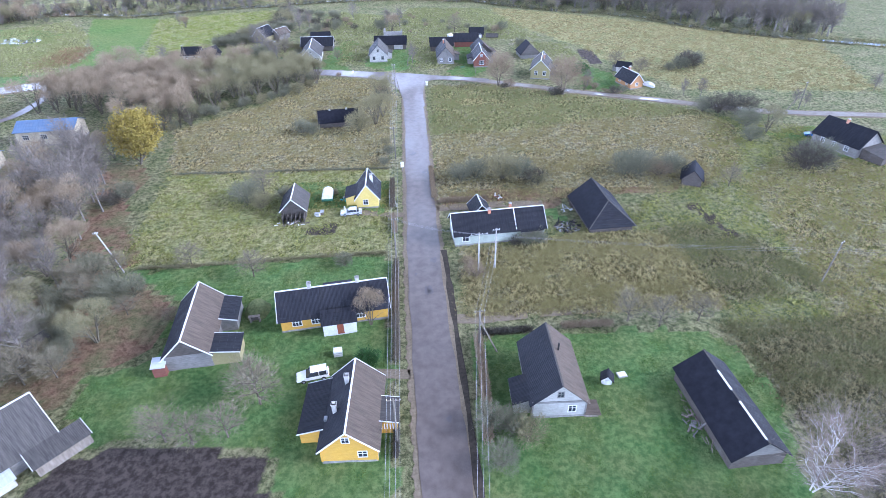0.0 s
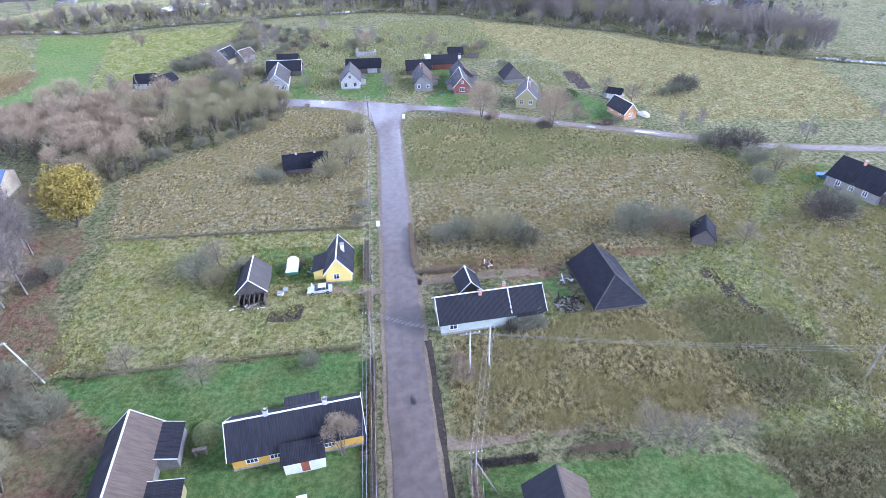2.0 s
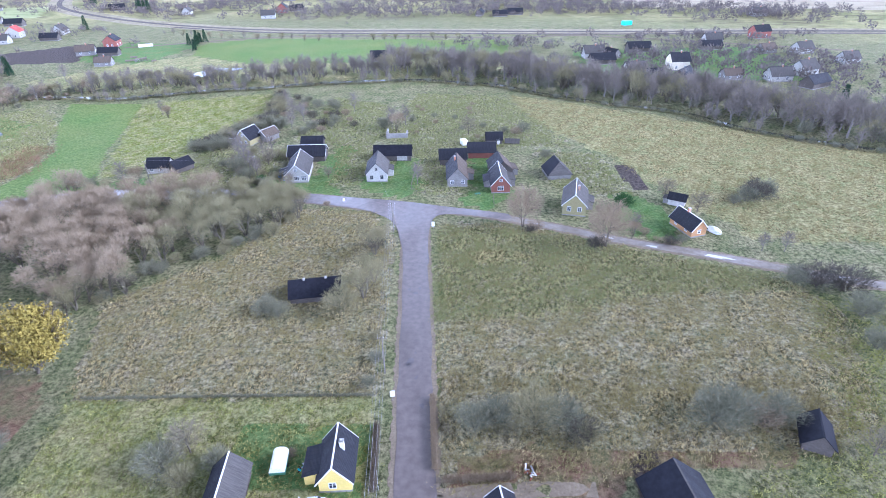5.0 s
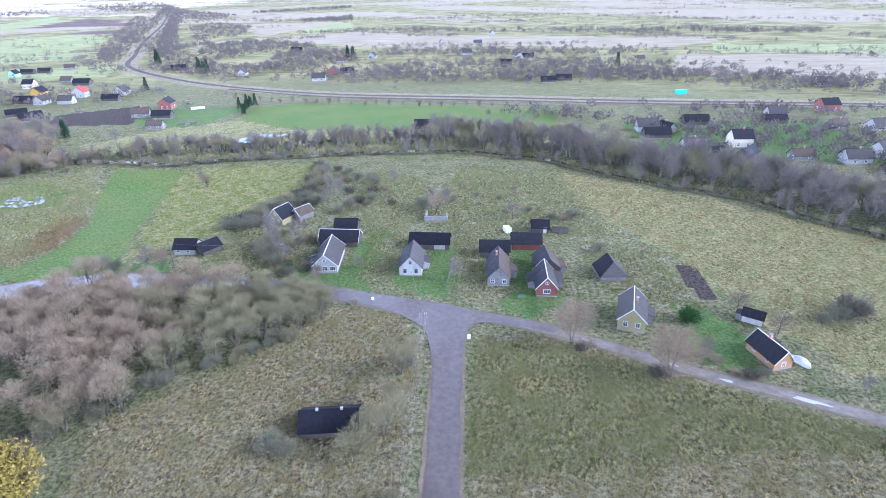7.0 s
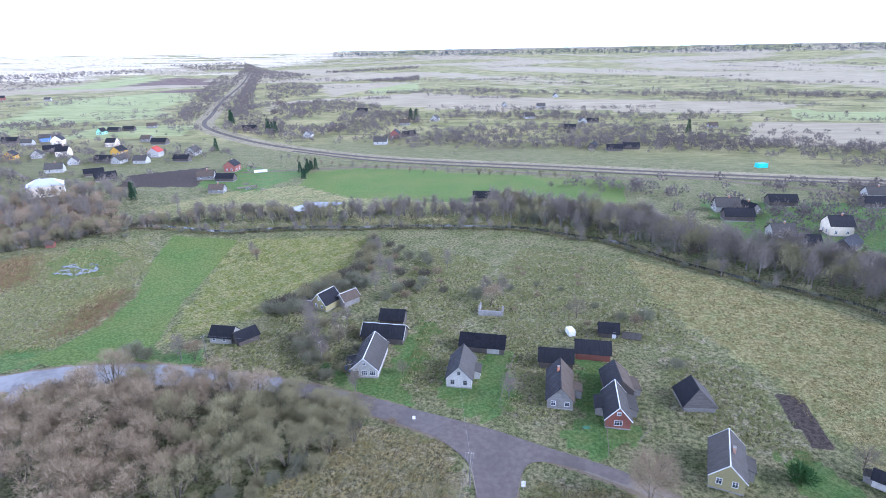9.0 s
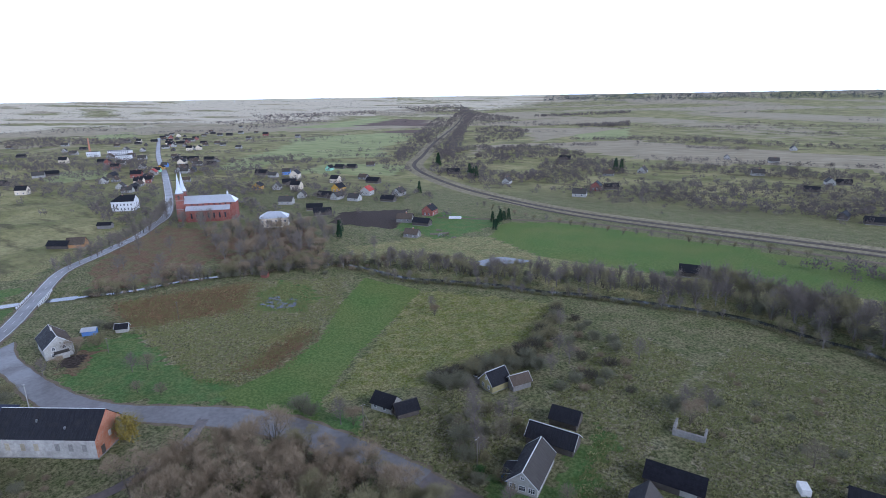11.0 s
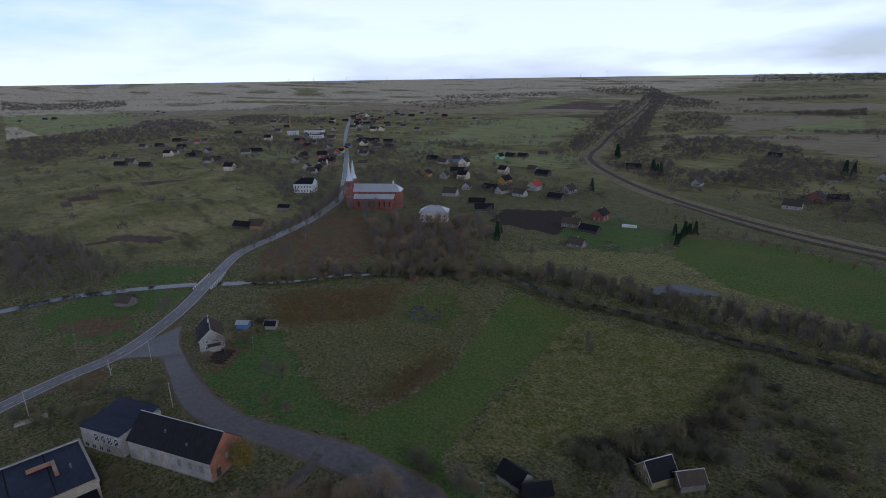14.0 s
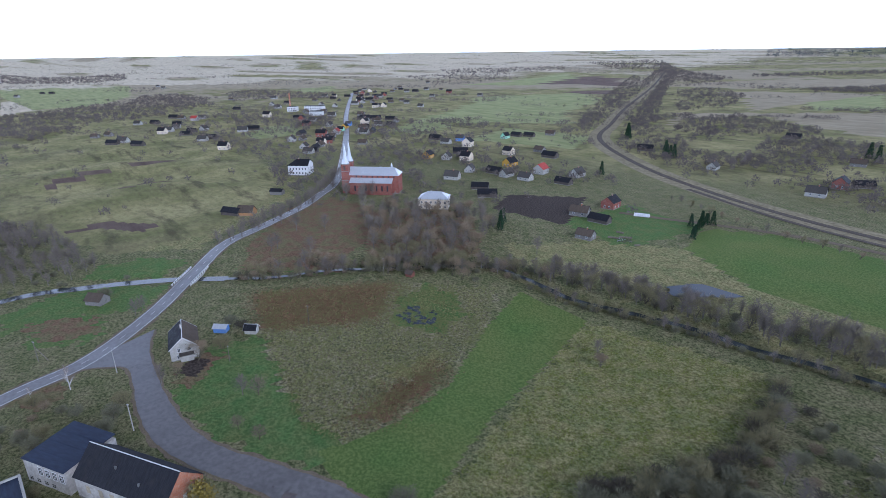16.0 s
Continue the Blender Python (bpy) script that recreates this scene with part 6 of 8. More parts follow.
WEST_END = [(-947, 375, 5, 45), (-964, 390, 0, 45), (-820, 354, 0, 130), (-837, 314, 0, 45), (-870, 331, 0, 60), (-909, 341, 1, 60), (-949, 297, 0, 40), (-946, 319, 1, 40), (-766, 239, 1, 45), (-774, 251, 0, 45), (-730, 259, 1, 40),
            (-814, 337, 1, 45), (-787, 323, 1, 45), (-821, 303, 2, 45), (-722, 326, 0, 45), (-732, 339, 1, 30), (-638, 325, 2, 45), (-984, 365, 4, 45), (-1005, 358, 1, 45), (-838, 230, 4, 45), (-846, 246, 4, 30)]
FAR_SITES = ORCHARD_ROW + BY_CHURCH + RAILSIDE + EASTERN + TOWN + FAR_TOWN + WEST_END
frng = random.Random(11)
for k in range(70):
    u, v = frng.random(), frng.gauss(0, 1)
    x, y = -620 - 640 * u, 470 + 340 * u
    side = 24 + abs(v) * (40 + 90 * u)
    s = 1 if frng.random() < 0.62 else -1
    FAR_SITES.append((x - 0.49 * side * s, y + 0.87 * side * s, frng.choice([0, 1, 1, 1, 2, 3, 4, 4, 4, 0, 1]), 45 + frng.choice([0, 90]) + frng.uniform(-12, 12)))
for x, y, k, turn in FAR_SITES:
    s = frng.uniform(1.0, 1.25)
    o = copy_thing(FAR_KINDS[k], pose(x, y, z_at(x, y), 0, 0, turn) @ Matrix.Diagonal((s, s, s, 1)))
for k, o in enumerate(FAR_KINDS):
    o.matrix_basis = pose(-560 - 21 * k, 385 + 17 * k, z_at(-560 - 21 * k, 385 + 17 * k), 0, 0, 40 + 90 * (k % 2))
# ---- trees and bushes ----


def tri_mesh(name, tris, material):
    """A mesh of loose triangles, an array (n, 3, 3)."""
    tris = np.asarray(tris, np.float32)
    return mesh_of(name, tris.reshape(-1, 3), np.arange(len(tris) * 3).reshape(-1, 3), material)


def blades(p, d, length, width, rng):
    """Thin triangles from the places p along the ways d."""
    d = d / np.linalg.norm(d, axis=1)[:, None]
    side = np.cross(d, rng.normal(size=d.shape))
    side /= np.linalg.norm(side, axis=1)[:, None] + 1e-9
    return np.stack([p - side * width[:, None] / 2, p + side * width[:, None] / 2, p + d * length[:, None]], 1)


def limbs_mesh(name, segs, material, n=4):
    """Tapered bars for all segments (a, b, radius at a, radius at b)."""
    vs, fs = [], []
    for a, b, ra, rb in segs:
        a, b = np.asarray(a), np.asarray(b)
        d = (b - a) / (np.linalg.norm(b - a) + 1e-9)
        s = np.cross(d, (0.3, 0.2, 1.0) if abs(d[2]) < 0.9 else (1.0, 0, 0))
        s /= np.linalg.norm(s) + 1e-9
        u = np.cross(s, d)
        k = len(vs)
        for p, r in ((a, ra), (b, rb)):
            for t in range(n):
                an = 2 * math.pi * t / n
                vs.append(p + (s * math.cos(an) + u * math.sin(an)) * r)
        for t in range(n):
            fs.append((k + t, k + (t + 1) % n, k + n + (t + 1) % n, k + n + t))
    return mesh_of(name, np.array(vs), np.array(fs), material)


def skeleton_of(rng, height, spread, base, trunk_r, limbs, lift, stems=1, lean=(0.0, 0.0)):
    """Stems, limbs and branches as segments, and the ends of the branches with their ways."""
    segs, ends = [], []
    for st in range(stems):
        a0 = rng.uniform(0, 6.28)
        out = np.array([math.cos(a0), math.sin(a0), 0]) * (spread * 0.45 if stems > 1 else 0.0)
        top = np.array([lean[0], lean[1], height * 0.86]) * (rng.uniform(0.75, 1.0) if stems > 1 else 1.0) + out
        pts = [np.array([out[0] * 0.08, out[1] * 0.08, -0.3])]
        for i in range(1, 6):
            pts.append(pts[0] * (1 - i / 5) + top * (i / 5) + rng.normal(0, spread * 0.03, 3) * (i / 5))
        r = trunk_r / math.sqrt(stems)
        for i in range(5):
            segs.append((pts[i], pts[i + 1], r * (1 - 0.18 * i), r * (1 - 0.18 * (i + 1))))
        nl = max(3, limbs // stems)
        for j in range(nl):
            f = base + (0.97 - base) * (j + rng.uniform(0, 0.8)) / nl
            k = min(4, int(f * 5))
            p = pts[k] + (pts[k + 1] - pts[k]) * (f * 5 - k)
            a = rng.uniform(0, 6.28) if stems == 1 else a0 + rng.normal(0, 1.2)
            reach = spread * (1 - 0.55 * max(0, (f - 0.45) / 0.55)) * rng.uniform(0.65, 1.0)
            d = np.array([math.cos(a), math.sin(a), lift + rng.normal(0, 0.12)])
            d /= np.linalg.norm(d)
            rl = r * (1 - 0.8 * f) * 0.55 + 0.015
            q = p
            for s in range(3):
                nq = q + d * reach / 3
                segs.append((q, nq, rl * (1 - 0.28 * s), rl * (1 - 0.28 * (s + 1))))
                for b in range(2):
                    e = d + rng.normal(0, 0.55, 3)
                    e[2] = abs(e[2]) * 0.8 + 0.1
                    e /= np.linalg.norm(e)
                    m0 = q + (nq - q) * rng.uniform(0.3, 1)
                    m1 = m0 + e * reach * rng.uniform(0.22, 0.42)
                    segs.append((m0, m1, rl * 0.42, rl * 0.15))
                    ends.append((m0, m1, e))
                q = nq
                d = d + np.array([0, 0, 0.18]) + rng.normal(0, 0.1, 3)
                d /= np.linalg.norm(d)
            ends.append((q - d * reach / 4, q, d))
    return segs, ends


def tree_meshes(seed, height, spread, bark, twig, base=0.3, trunk_r=0.2, limbs=12, lift=0.6, stems=1, twig_n=1500, twig_len=1.1, twig_w=0.05, fill=0.4, droop=0.0, leaf=None, leaf_n=0, lean=(0.0, 0.0), lumps=0):
    rng = np.random.default_rng(seed)
    segs, ends = skeleton_of(rng, height, spread, base, trunk_r, limbs, lift, stems, lean)
    trunk = limbs_mesh("trunk", segs, bark)
    A, B, D = (np.array([e[i] for e in ends]) for i in range(3))
    n1 = int(twig_n * (1 - fill))
    k = rng.integers(0, len(A), n1)
    t = rng.uniform(0.1, 1.0, n1)[:, None]
    p = A[k] * (1 - t) + B[k] * t
    d = D[k] + rng.normal(0, 0.55, (n1, 3)) + np.array([0, 0, 0.25 - droop])
    # outer haze of twigs within the crown's envelope
    n2 = twig_n - n1
    v = rng.normal(size=(n2, 3))
    v /= np.linalg.norm(v, axis=1)[:, None]
    lobes = 1 + 0.16 * np.sin(3 * np.arctan2(v[:, 1], v[:, 0]) + seed) + 0.12 * np.sin(5 * np.arctan2(v[:, 1], v[:, 0]) + 2.3 * seed) + 0.1 * np.sin(7 * v[:, 2] + seed)
    rad = (rng.uniform(0, 1, n2) ** 0.4) * lobes
    lo = base * height * 0.8
    c = np.array([lean[0] * 0.6, lean[1] * 0.6, (lo + height) / 2])
    p2 = c + v * rad[:, None] * np.array([spread, spread, (height - lo) / 2]) * 0.92
    d2 = v * np.array([1, 1, 0.6]) + np.array([0, 0, 0.6 - droop]) + rng.normal(0, 0.35, (n2, 3))
    if lumps:
        # compact domes of fine twigs at the ends of the boughs
        far_end = np.argsort(-(B[:, 2] / height + 0.6 * np.hypot(B[:, 0], B[:, 1]) / spread))[:lumps * 3]
        core = B[rng.permutation(far_end)[:lumps]]
        j = rng.integers(0, lumps, n2)
        size = rng.uniform(0.28, 0.46, lumps)[j] * spread
        w = v.copy()
        w[:, 2] = np.abs(w[:, 2]) * np.where(rng.random(n2) < 0.8, 1, -0.7)
        p2 = core[j] + w * (size * rng.uniform(0.15, 1.0, n2) ** 0.35)[:, None] * np.array([1, 1, 0.95])
        d2 = w * np.array([1, 1, 0.8]) + np.array([0, 0, 0.45]) + rng.normal(0, 0.3, (n2, 3))
    p, d = np.vstack([p, p2]), np.vstack([d, d2])
    p[:, 2] = np.maximum(p[:, 2], 0.05)
    tri = blades(p, d, twig_len * rng.uniform(0.5, 1.2, len(p)), twig_w * rng.uniform(0.6, 1.3, len(p)), rng)
    crown = tri_mesh("crown", tri, twig)
    leaves = None
    if leaf_n:
        v = rng.normal(size=(leaf_n, 3))
        v /= np.linalg.norm(v, axis=1)[:, None]
        clump = rng.integers(0, len(A), leaf_n)
        q = 0.45 * (c + v * (rng.uniform(0, 1, leaf_n) ** 0.35)[:, None] * np.array([spread, spread, (height - lo) / 2])) + 0.55 * (B[clump] + rng.normal(0, 0.55, (leaf_n, 3)))
        tri = blades(q, rng.normal(size=(leaf_n, 3)), rng.uniform(0.2, 0.42, leaf_n), rng.uniform(0.2, 0.4, leaf_n), rng)
        leaves = tri_mesh("leaves", tri, leaf)
    return trunk, crown, leaves


KINDS = {}


def kind(key, variants, **spec):
    KINDS[key] = [tree_meshes(100 * len(KINDS) + i, **spec) for i in range(variants)]


kind("tall", 3, height=11, spread=3.6, bark=B_ALDER, twig=T_ALDER, base=0.28, trunk_r=0.22, limbs=16, lift=0.95, twig_n=4200, twig_len=0.85, twig_w=0.038, fill=0.45)
kind("round", 4, height=9.2, spread=4.3, bark=B_OLIVE, twig=T_RED, base=0.2, trunk_r=0.3, limbs=18, lift=0.95, stems=3, twig_n=9500, twig_len=0.46, twig_w=0.042, fill=0.88, lumps=24)
kind("willow", 4, height=8.6, spread=4.3, bark=B_OLIVE, twig=T_OLIVE, base=0.2, trunk_r=0.42, limbs=20, lift=1.05, stems=5, twig_n=9500, twig_len=0.46, twig_w=0.042, fill=0.86, lumps=22)
kind("linden", 2, height=11, spread=5.0, bark=B_GREY, twig=T_RED, base=0.22, trunk_r=0.3, limbs=22, lift=0.9, stems=2, twig_n=16000, twig_len=0.6, twig_w=0.042, fill=0.7)
kind("orchard", 3, height=5.0, spread=2.7, bark=B_GREY, twig=T_PALE, base=0.25, trunk_r=0.14, limbs=14, lift=0.5, twig_n=2800, twig_len=0.6, twig_w=0.034, fill=0.5)
kind("bush", 3, height=3.4, spread=2.6, bark=B_OLIVE, twig=T_SAGE, base=0.05, trunk_r=0.2, limbs=14, lift=0.9, stems=6, twig_n=4800, twig_len=0.6, twig_w=0.036, fill=0.7)
kind("red_bush", 2, height=2.4, spread=2.0, bark=B_GREY, twig=T_RED, base=0.03, trunk_r=0.14, limbs=12, lift=0.8, stems=6, twig_n=2400, twig_len=0.5, twig_w=0.034, fill=0.75)
kind("olive_bush", 2, height=3.6, spread=2.8, bark=B_OLIVE, twig=T_OLIVE, base=0.05, trunk_r=0.2, limbs=14, lift=0.9, stems=6, twig_n=5000, twig_len=0.55, twig_w=0.04, fill=0.72)
kind("dark_bush", 2, height=3.0, spread=2.8, bark=B_GREY, twig=T_DARK, base=0.02, trunk_r=0.2, limbs=14, lift=0.7, stems=6, twig_n=3400, twig_len=0.55, twig_w=0.042, fill=0.75)
kind("birch", 2, height=13, spread=5.2, bark=B_BIRCH, twig=T_BIRCH, base=0.12, trunk_r=0.13, limbs=44, lift=1.1, stems=2, twig_n=9000, twig_len=0.9, twig_w=0.026, fill=0.4, droop=0.25, lean=(0.8, 0.4))
kind("small_birch", 2, height=9, spread=2.6, bark=B_BIRCH, twig=T_BIRCH, base=0.2, trunk_r=0.15, limbs=14, lift=1.1, twig_n=900, twig_len=1.0, twig_w=0.035, fill=0.3)
kind("maple", 1, height=9.6, spread=5.4, bark=B_GREY, twig=T_GREY, base=0.08, trunk_r=0.3, limbs=24, lift=0.8, stems=2, twig_n=4000, twig_len=0.8, twig_w=0.04, leaf=L_YELLOW, leaf_n=17000)
kind("yellowing", 2, height=6, spread=2.5, bark=B_OLIVE, twig=T_OLIVE, base=0.1, trunk_r=0.15, limbs=16, lift=1.1, stems=3, twig_n=4500, twig_len=0.55, twig_w=0.035, leaf=L_YELLOW, leaf_n=1500)
kind("evergreen", 1, height=2.6, spread=1.9, bark=B_GREY, twig=L_GREEN, base=0.0, trunk_r=0.12, limbs=10, lift=0.8, stems=4, twig_n=1600, twig_len=0.5, twig_w=0.14, fill=0.85)


def spruce_meshes(seed, height, spread):
    rng = np.random.default_rng(seed)
    trunk = limbs_mesh("trunk", [((0, 0, -0.3), (0, 0, height), 0.18, 0.02)], B_GREY)
    n = 1500
    f = rng.uniform(0.06, 1, n) ** 0.8
    z = height * (np.floor(f * 14) + rng.uniform(0, 0.5, n)) / 14.5
    a = rng.uniform(0, 6.28, n)
    reach = spread * (1 - z / height) * rng.uniform(0.3, 1.0, n)
    p = np.stack([np.cos(a) * reach, np.sin(a) * reach, z - 0.25 * reach], -1)
    d = np.stack([np.cos(a), np.sin(a), np.full(n, -0.35)], -1) + rng.normal(0, 0.25, (n, 3))
    return trunk, tri_mesh("crown", blades(p, d, rng.uniform(0.6, 1.2, n), rng.uniform(0.25, 0.5, n), rng), L_SPRUCE), None


KINDS["spruce"] = [spruce_meshes(i, 13, 3.0) for i in range(2)]
TREE_WORDS = {"linden": ("tree", "big bare russet tree with dense hazy crown", "tree"), "tall": ("tree", "tall bare grey tree with thin branches", "tree"), "round": ("tree", "bare russet tree with rounded twiggy crown", "tree"), "willow": ("tree", "bare many-stemmed olive-brown willow", "tree"),
              "orchard": ("fruit_tree", "bare lichened fruit tree in the grass", "fruit tree"), "bush": ("bush", "leafless grey bush in rough grass", "bush"), "red_bush": ("bush", "low leafless reddish garden bush", "bush"), "olive_bush": ("bush", "olive-brown leafless bush in grass", "bush"),
              "dark_bush": ("bush", "dark tangled leafless thorn bush", "bush"), "birch": ("birch_tree", "leaning white-barked bare birch", "tree"), "small_birch": ("birch_tree", "slender white-barked bare birch", "tree"),
              "maple": ("tree", "big tree with golden yellow autumn leaves", "tree"), "yellowing": ("tree", "small tree with last yellow leaves", "tree"), "evergreen": ("evergreen_bush", "dense round dark evergreen bush", "bush"), "spruce": ("spruce_tree", "tall dark green spruce tree", "tree")}
trng = random.Random(21)


def plant(key, x, y, s=1.0, group="", turn=None, squash=1.0):
    trunk, crown, leaves = KINDS[key][trng.randrange(len(KINDS[key]))]
    name, label, cat = TREE_WORDS[key]
    ob = new(name)
    s *= trng.uniform(0.92, 1.08)
    ob.matrix_basis = pose(x, y, z_at(x, y), 0, 0, trng.uniform(0, 360) if turn is None else turn) @ Matrix.Diagonal((s, s, s * squash, 1))
    tagged(ob, label, cat, group)
    child("trunk", trunk, ob)
    child("crown", crown, ob)
    if leaves:
        child("leaves", leaves, ob)
    return ob


GARDEN_PLANTS = [("red_bush", -44, 65.5, 0.9), ("orchard", -46.7, 80.3, 1.0), ("orchard", -34.3, 76.6, 1.0), ("bush", -18.8, 79.6, 0.7), ("round", -12.2, 63.6, 0.62), ("orchard", -25.4, 48.4, 1.55), ("orchard", -27.6, 51, 1.1),
                 ("orchard", -35.7, 42.6, 1.15), ("orchard", -32.1, 42.2, 1.1), ("orchard", -28.0, 43.2, 1.05), ("bush", -39.5, 141.5, 1.2), ("bush", -36.5, 140.5, 1.0), ("olive_bush", -24.0, 142.0, 1.6), ("willow", -20, 147, 1.05),
                 ("willow", -18.5, 153, 0.8), ("willow", -20, 165, 0.95), ("dark_bush", -20, 168, 1.1), ("bush", 3.0, 112, 1.25), ("bush", 6.5, 113.4, 1.3), ("olive_bush", 12.6, 112.8, 1.65), ("bush", 16.5, 112.6, 1.5),
                 ("dark_bush", 19.5, 110.5, 1.2), ("olive_bush", 20.4, 109.6, 0.8), ("orchard", 27.7, 63.8, 1.1), ("orchard", 32.3, 62.6, 1.15), ("orchard", 38.6, 63.6, 1.1), ("bush", 40.5, 113.4, 1.5), ("bush", 44, 114, 1.6)]
STREET_PLANTS = [("red_bush", 48.5, 113.2, 1.7), ("bush", 51.5, 113.8, 1.4), ("orchard", 62, 107.2, 1.0), ("bush", 78, 131.5, 1.2), ("dark_bush", 83, 115, 1.9), ("bush", 86, 116.5, 1.8), ("dark_bush", 78, 152, 1.7),
                 ("dark_bush", 83.5, 150, 1.8), ("bush", 74, 153, 1.3), ("bush", 81, 141, 1.6), ("willow", 84.5, 137, 0.85), ("bush", 5.1, 44.4, 0.9), ("olive_bush", 9.6, 42.6, 0.95), ("bush", 6.0, 39, 0.9),
                 ("bush", 7.6, 44.0, 0.85), ("linden", 17.2, 179.0, 1.0), ("linden", 36.5, 168.4, 1.15), ("red_bush", 20.5, 177.6, 1.2), ("dark_bush", 33.8, 168.8, 0.9), ("bush", 14.5, 85.6, 0.7), ("bush", 17.0, 86.0, 0.8),
                 ("dark_bush", 12.6, 85.4, 0.5), ("dark_bush", 35.5, 169.5, 0.8), ("dark_bush", 19, 176.5, 0.6), ("red_bush", 4.6, 76.0, 1.1), ("red_bush", 3.6, 79, 0.8), ("bush", -14.5, 127, 0.7), ("bush", -15.2, 121, 0.6)]
LANE_PLANTS = [("olive_bush", -15.6, 133, 0.6), ("dark_bush", 85, 195.4, 1.7), ("bush", 88, 197, 1.4), ("bush", 82, 194, 1.2), ("tall", 73.5, 166.6, 0.5), ("tall", 78.7, 166.2, 0.5), ("tall", 102, 156, 0.5),
               ("tall", 104.5, 155, 0.45), ("tall", 133, 168, 0.55), ("birch", 40.6, 35.4, 1.05), ("dark_bush", 47.5, 36, 1.0), ("dark_bush", 51, 38, 1.1), ("evergreen", -11.8, 55.2, 1.0), ("olive_bush", -8.2, 45.2, 0.55),
               ("yellowing", -7.4, 47, 0.35), ("evergreen", -62.0, 209, 1.0), ("evergreen", 46.5, 191, 1.4), ("maple", -76.0, 123.0, 1.5), ("tall", -83.0, 116.0, 1.0), ("tall", -79.5, 113.0, 0.9), ("tall", -86.5, 121.0, 1.05),
               ("round", -84.0, 127.0, 0.9), ("bush", -71, 106, 1.0), ("dark_bush", -72.5, 103, 0.9), ("bush", -43, 103, 1.5), ("olive_bush", -39.5, 101, 1.0), ("orchard", -40.5, 106.5, 1.2), ("bush", -35, 104, 0.9)]
FIELD_PLANTS = [("red_bush", -25, 106, 0.6), ("tall", -104.5, 207.2, 0.85), ("round", -101.5, 209, 0.7), ("bush", -119.7, 206.5, 1.3), ("bush", -115, 206, 1.1), ("tall", -137, 298, 0.62), ("round", -132, 293, 0.55),
                ("dark_bush", -96, 243.4, 1.3), ("dark_bush", -92, 247, 1.5), ("bush", -88, 251, 1.4), ("bush", -85, 256, 1.5), ("dark_bush", -90, 258, 1.2), ("bush", -80, 262, 1.4), ("bush", -72, 266, 1.4),
                ("bush", -72, 217.7, 1.4), ("tall", -69, 220, 0.75), ("tall", -65, 215, 0.7), ("bush", -67, 212, 1.2), ("orchard", -64, 224, 1.4), ("bush", -60, 206, 0.9), ("tall", -12.3, 207, 0.72),
                ("tall", -26, 262, 0.9), ("round", -24, 258, 0.9), ("tall", -21, 266, 0.8), ("bush", -29, 262, 1.4), ("orchard", 4.1, 254, 1.5), ("bush", 30, 229, 0.8), ("bush", 25, 256, 1.1)]
CROSSROADS_PLANTS = [("red_bush", 22, 254, 1.1), ("tall", 45.6, 175.6, 0.6), ("round", 44, 172.4, 0.5), ("orchard", 65.8, 187.4, 1.3), ("bush", 78, 192.7, 0.8), ("round", -20.5, 168.6, 0.5), ("red_bush", -37.5, 192, 0.6),
                     ("orchard", 60, 197, 1.2), ("red_bush", 46, 177, 0.8), ("red_bush", 48, 175, 0.8), ("dark_bush", 53, 170, 0.7), ("bush", 56, 171, 0.6), ("orchard", -41, 212, 0.9), ("small_birch", -219.9, 151.8, 1.0),
                     ("small_birch", -222, 142, 0.5), ("round", -206.7, 178.6, 0.6), ("tall", -206, 174.4, 0.6), ("tall", -184.7, 192.2, 0.65), ("orchard", -182, 196, 1.2), ("tall", -214.1, 349.6, 0.9), ("yellowing", -144.5, 171.5, 1.75),
                     ("yellowing", -147.0, 170.0, 1.3), ("bush", -190, 157, 1.1), ("bush", -196, 160, 1.2), ("olive_bush", -202, 163, 1.0), ("round", -213, 187, 0.75), ("olive_bush", -216, 196, 1.2), ("tall", -217, 185, 0.6)]
FARM_PLANTS = [("orchard", -170, 186, 0.8), ("orchard", -162, 189, 0.8), ("bush", -233, 204, 1.0), ("dark_bush", -228, 206, 0.9), ("tall", -263, 177, 0.7), ("tall", -266, 180, 0.65), ("bush", -290, 170, 1.2),
               ("bush", -240, 286, 1.2), ("tall", -245, 300, 0.8), ("tall", -132, 293, 0.5), ("tall", -284.6, 260, 0.9), ("tall", -303, 250, 0.9), ("tall", -313, 282, 1.0), ("tall", -301, 246, 0.8),
               ("tall", -325, 270, 1.0), ("tall", -335, 252, 0.9), ("tall", -342, 268, 0.9), ("tall", -356, 285, 1.0), ("tall", -368, 300, 1.0), ("tall", -295, 300, 1.0)]
for key, x, y, s in GARDEN_PLANTS + STREET_PLANTS + LANE_PLANTS + FIELD_PLANTS + CROSSROADS_PLANTS + FARM_PLANTS:
    plant(key, x, y, s)
for x, y, s in [(-413, 712, 1.2), (-408, 704, 1.2), (-402, 698, 1.1), (-418, 720, 1.2), (-323, 642, 1.1), (-318, 636, 1.0), (-312, 632, 1.0), (-306, 628, 1.1), (-192, 753, 1.3), (-184, 748, 1.1), (112, 672, 1.2), (-305, 521, 0.95), (-187, 446, 0.7), (-184, 452, 0.7), (-181, 459, 0.7), (-258, 366, 0.8), (-252, 360, 0.8),
                (-262, 372, 0.7), (144 * 1.1, 280, 0.9)]:
    plant("spruce", x, y, s, "spruces")
for k in range(9):
    plant("spruce", -176 - 1.2 * k + trng.uniform(-1, 1), 427 + 4.2 * k, trng.uniform(0.35, 0.6), "spruces")


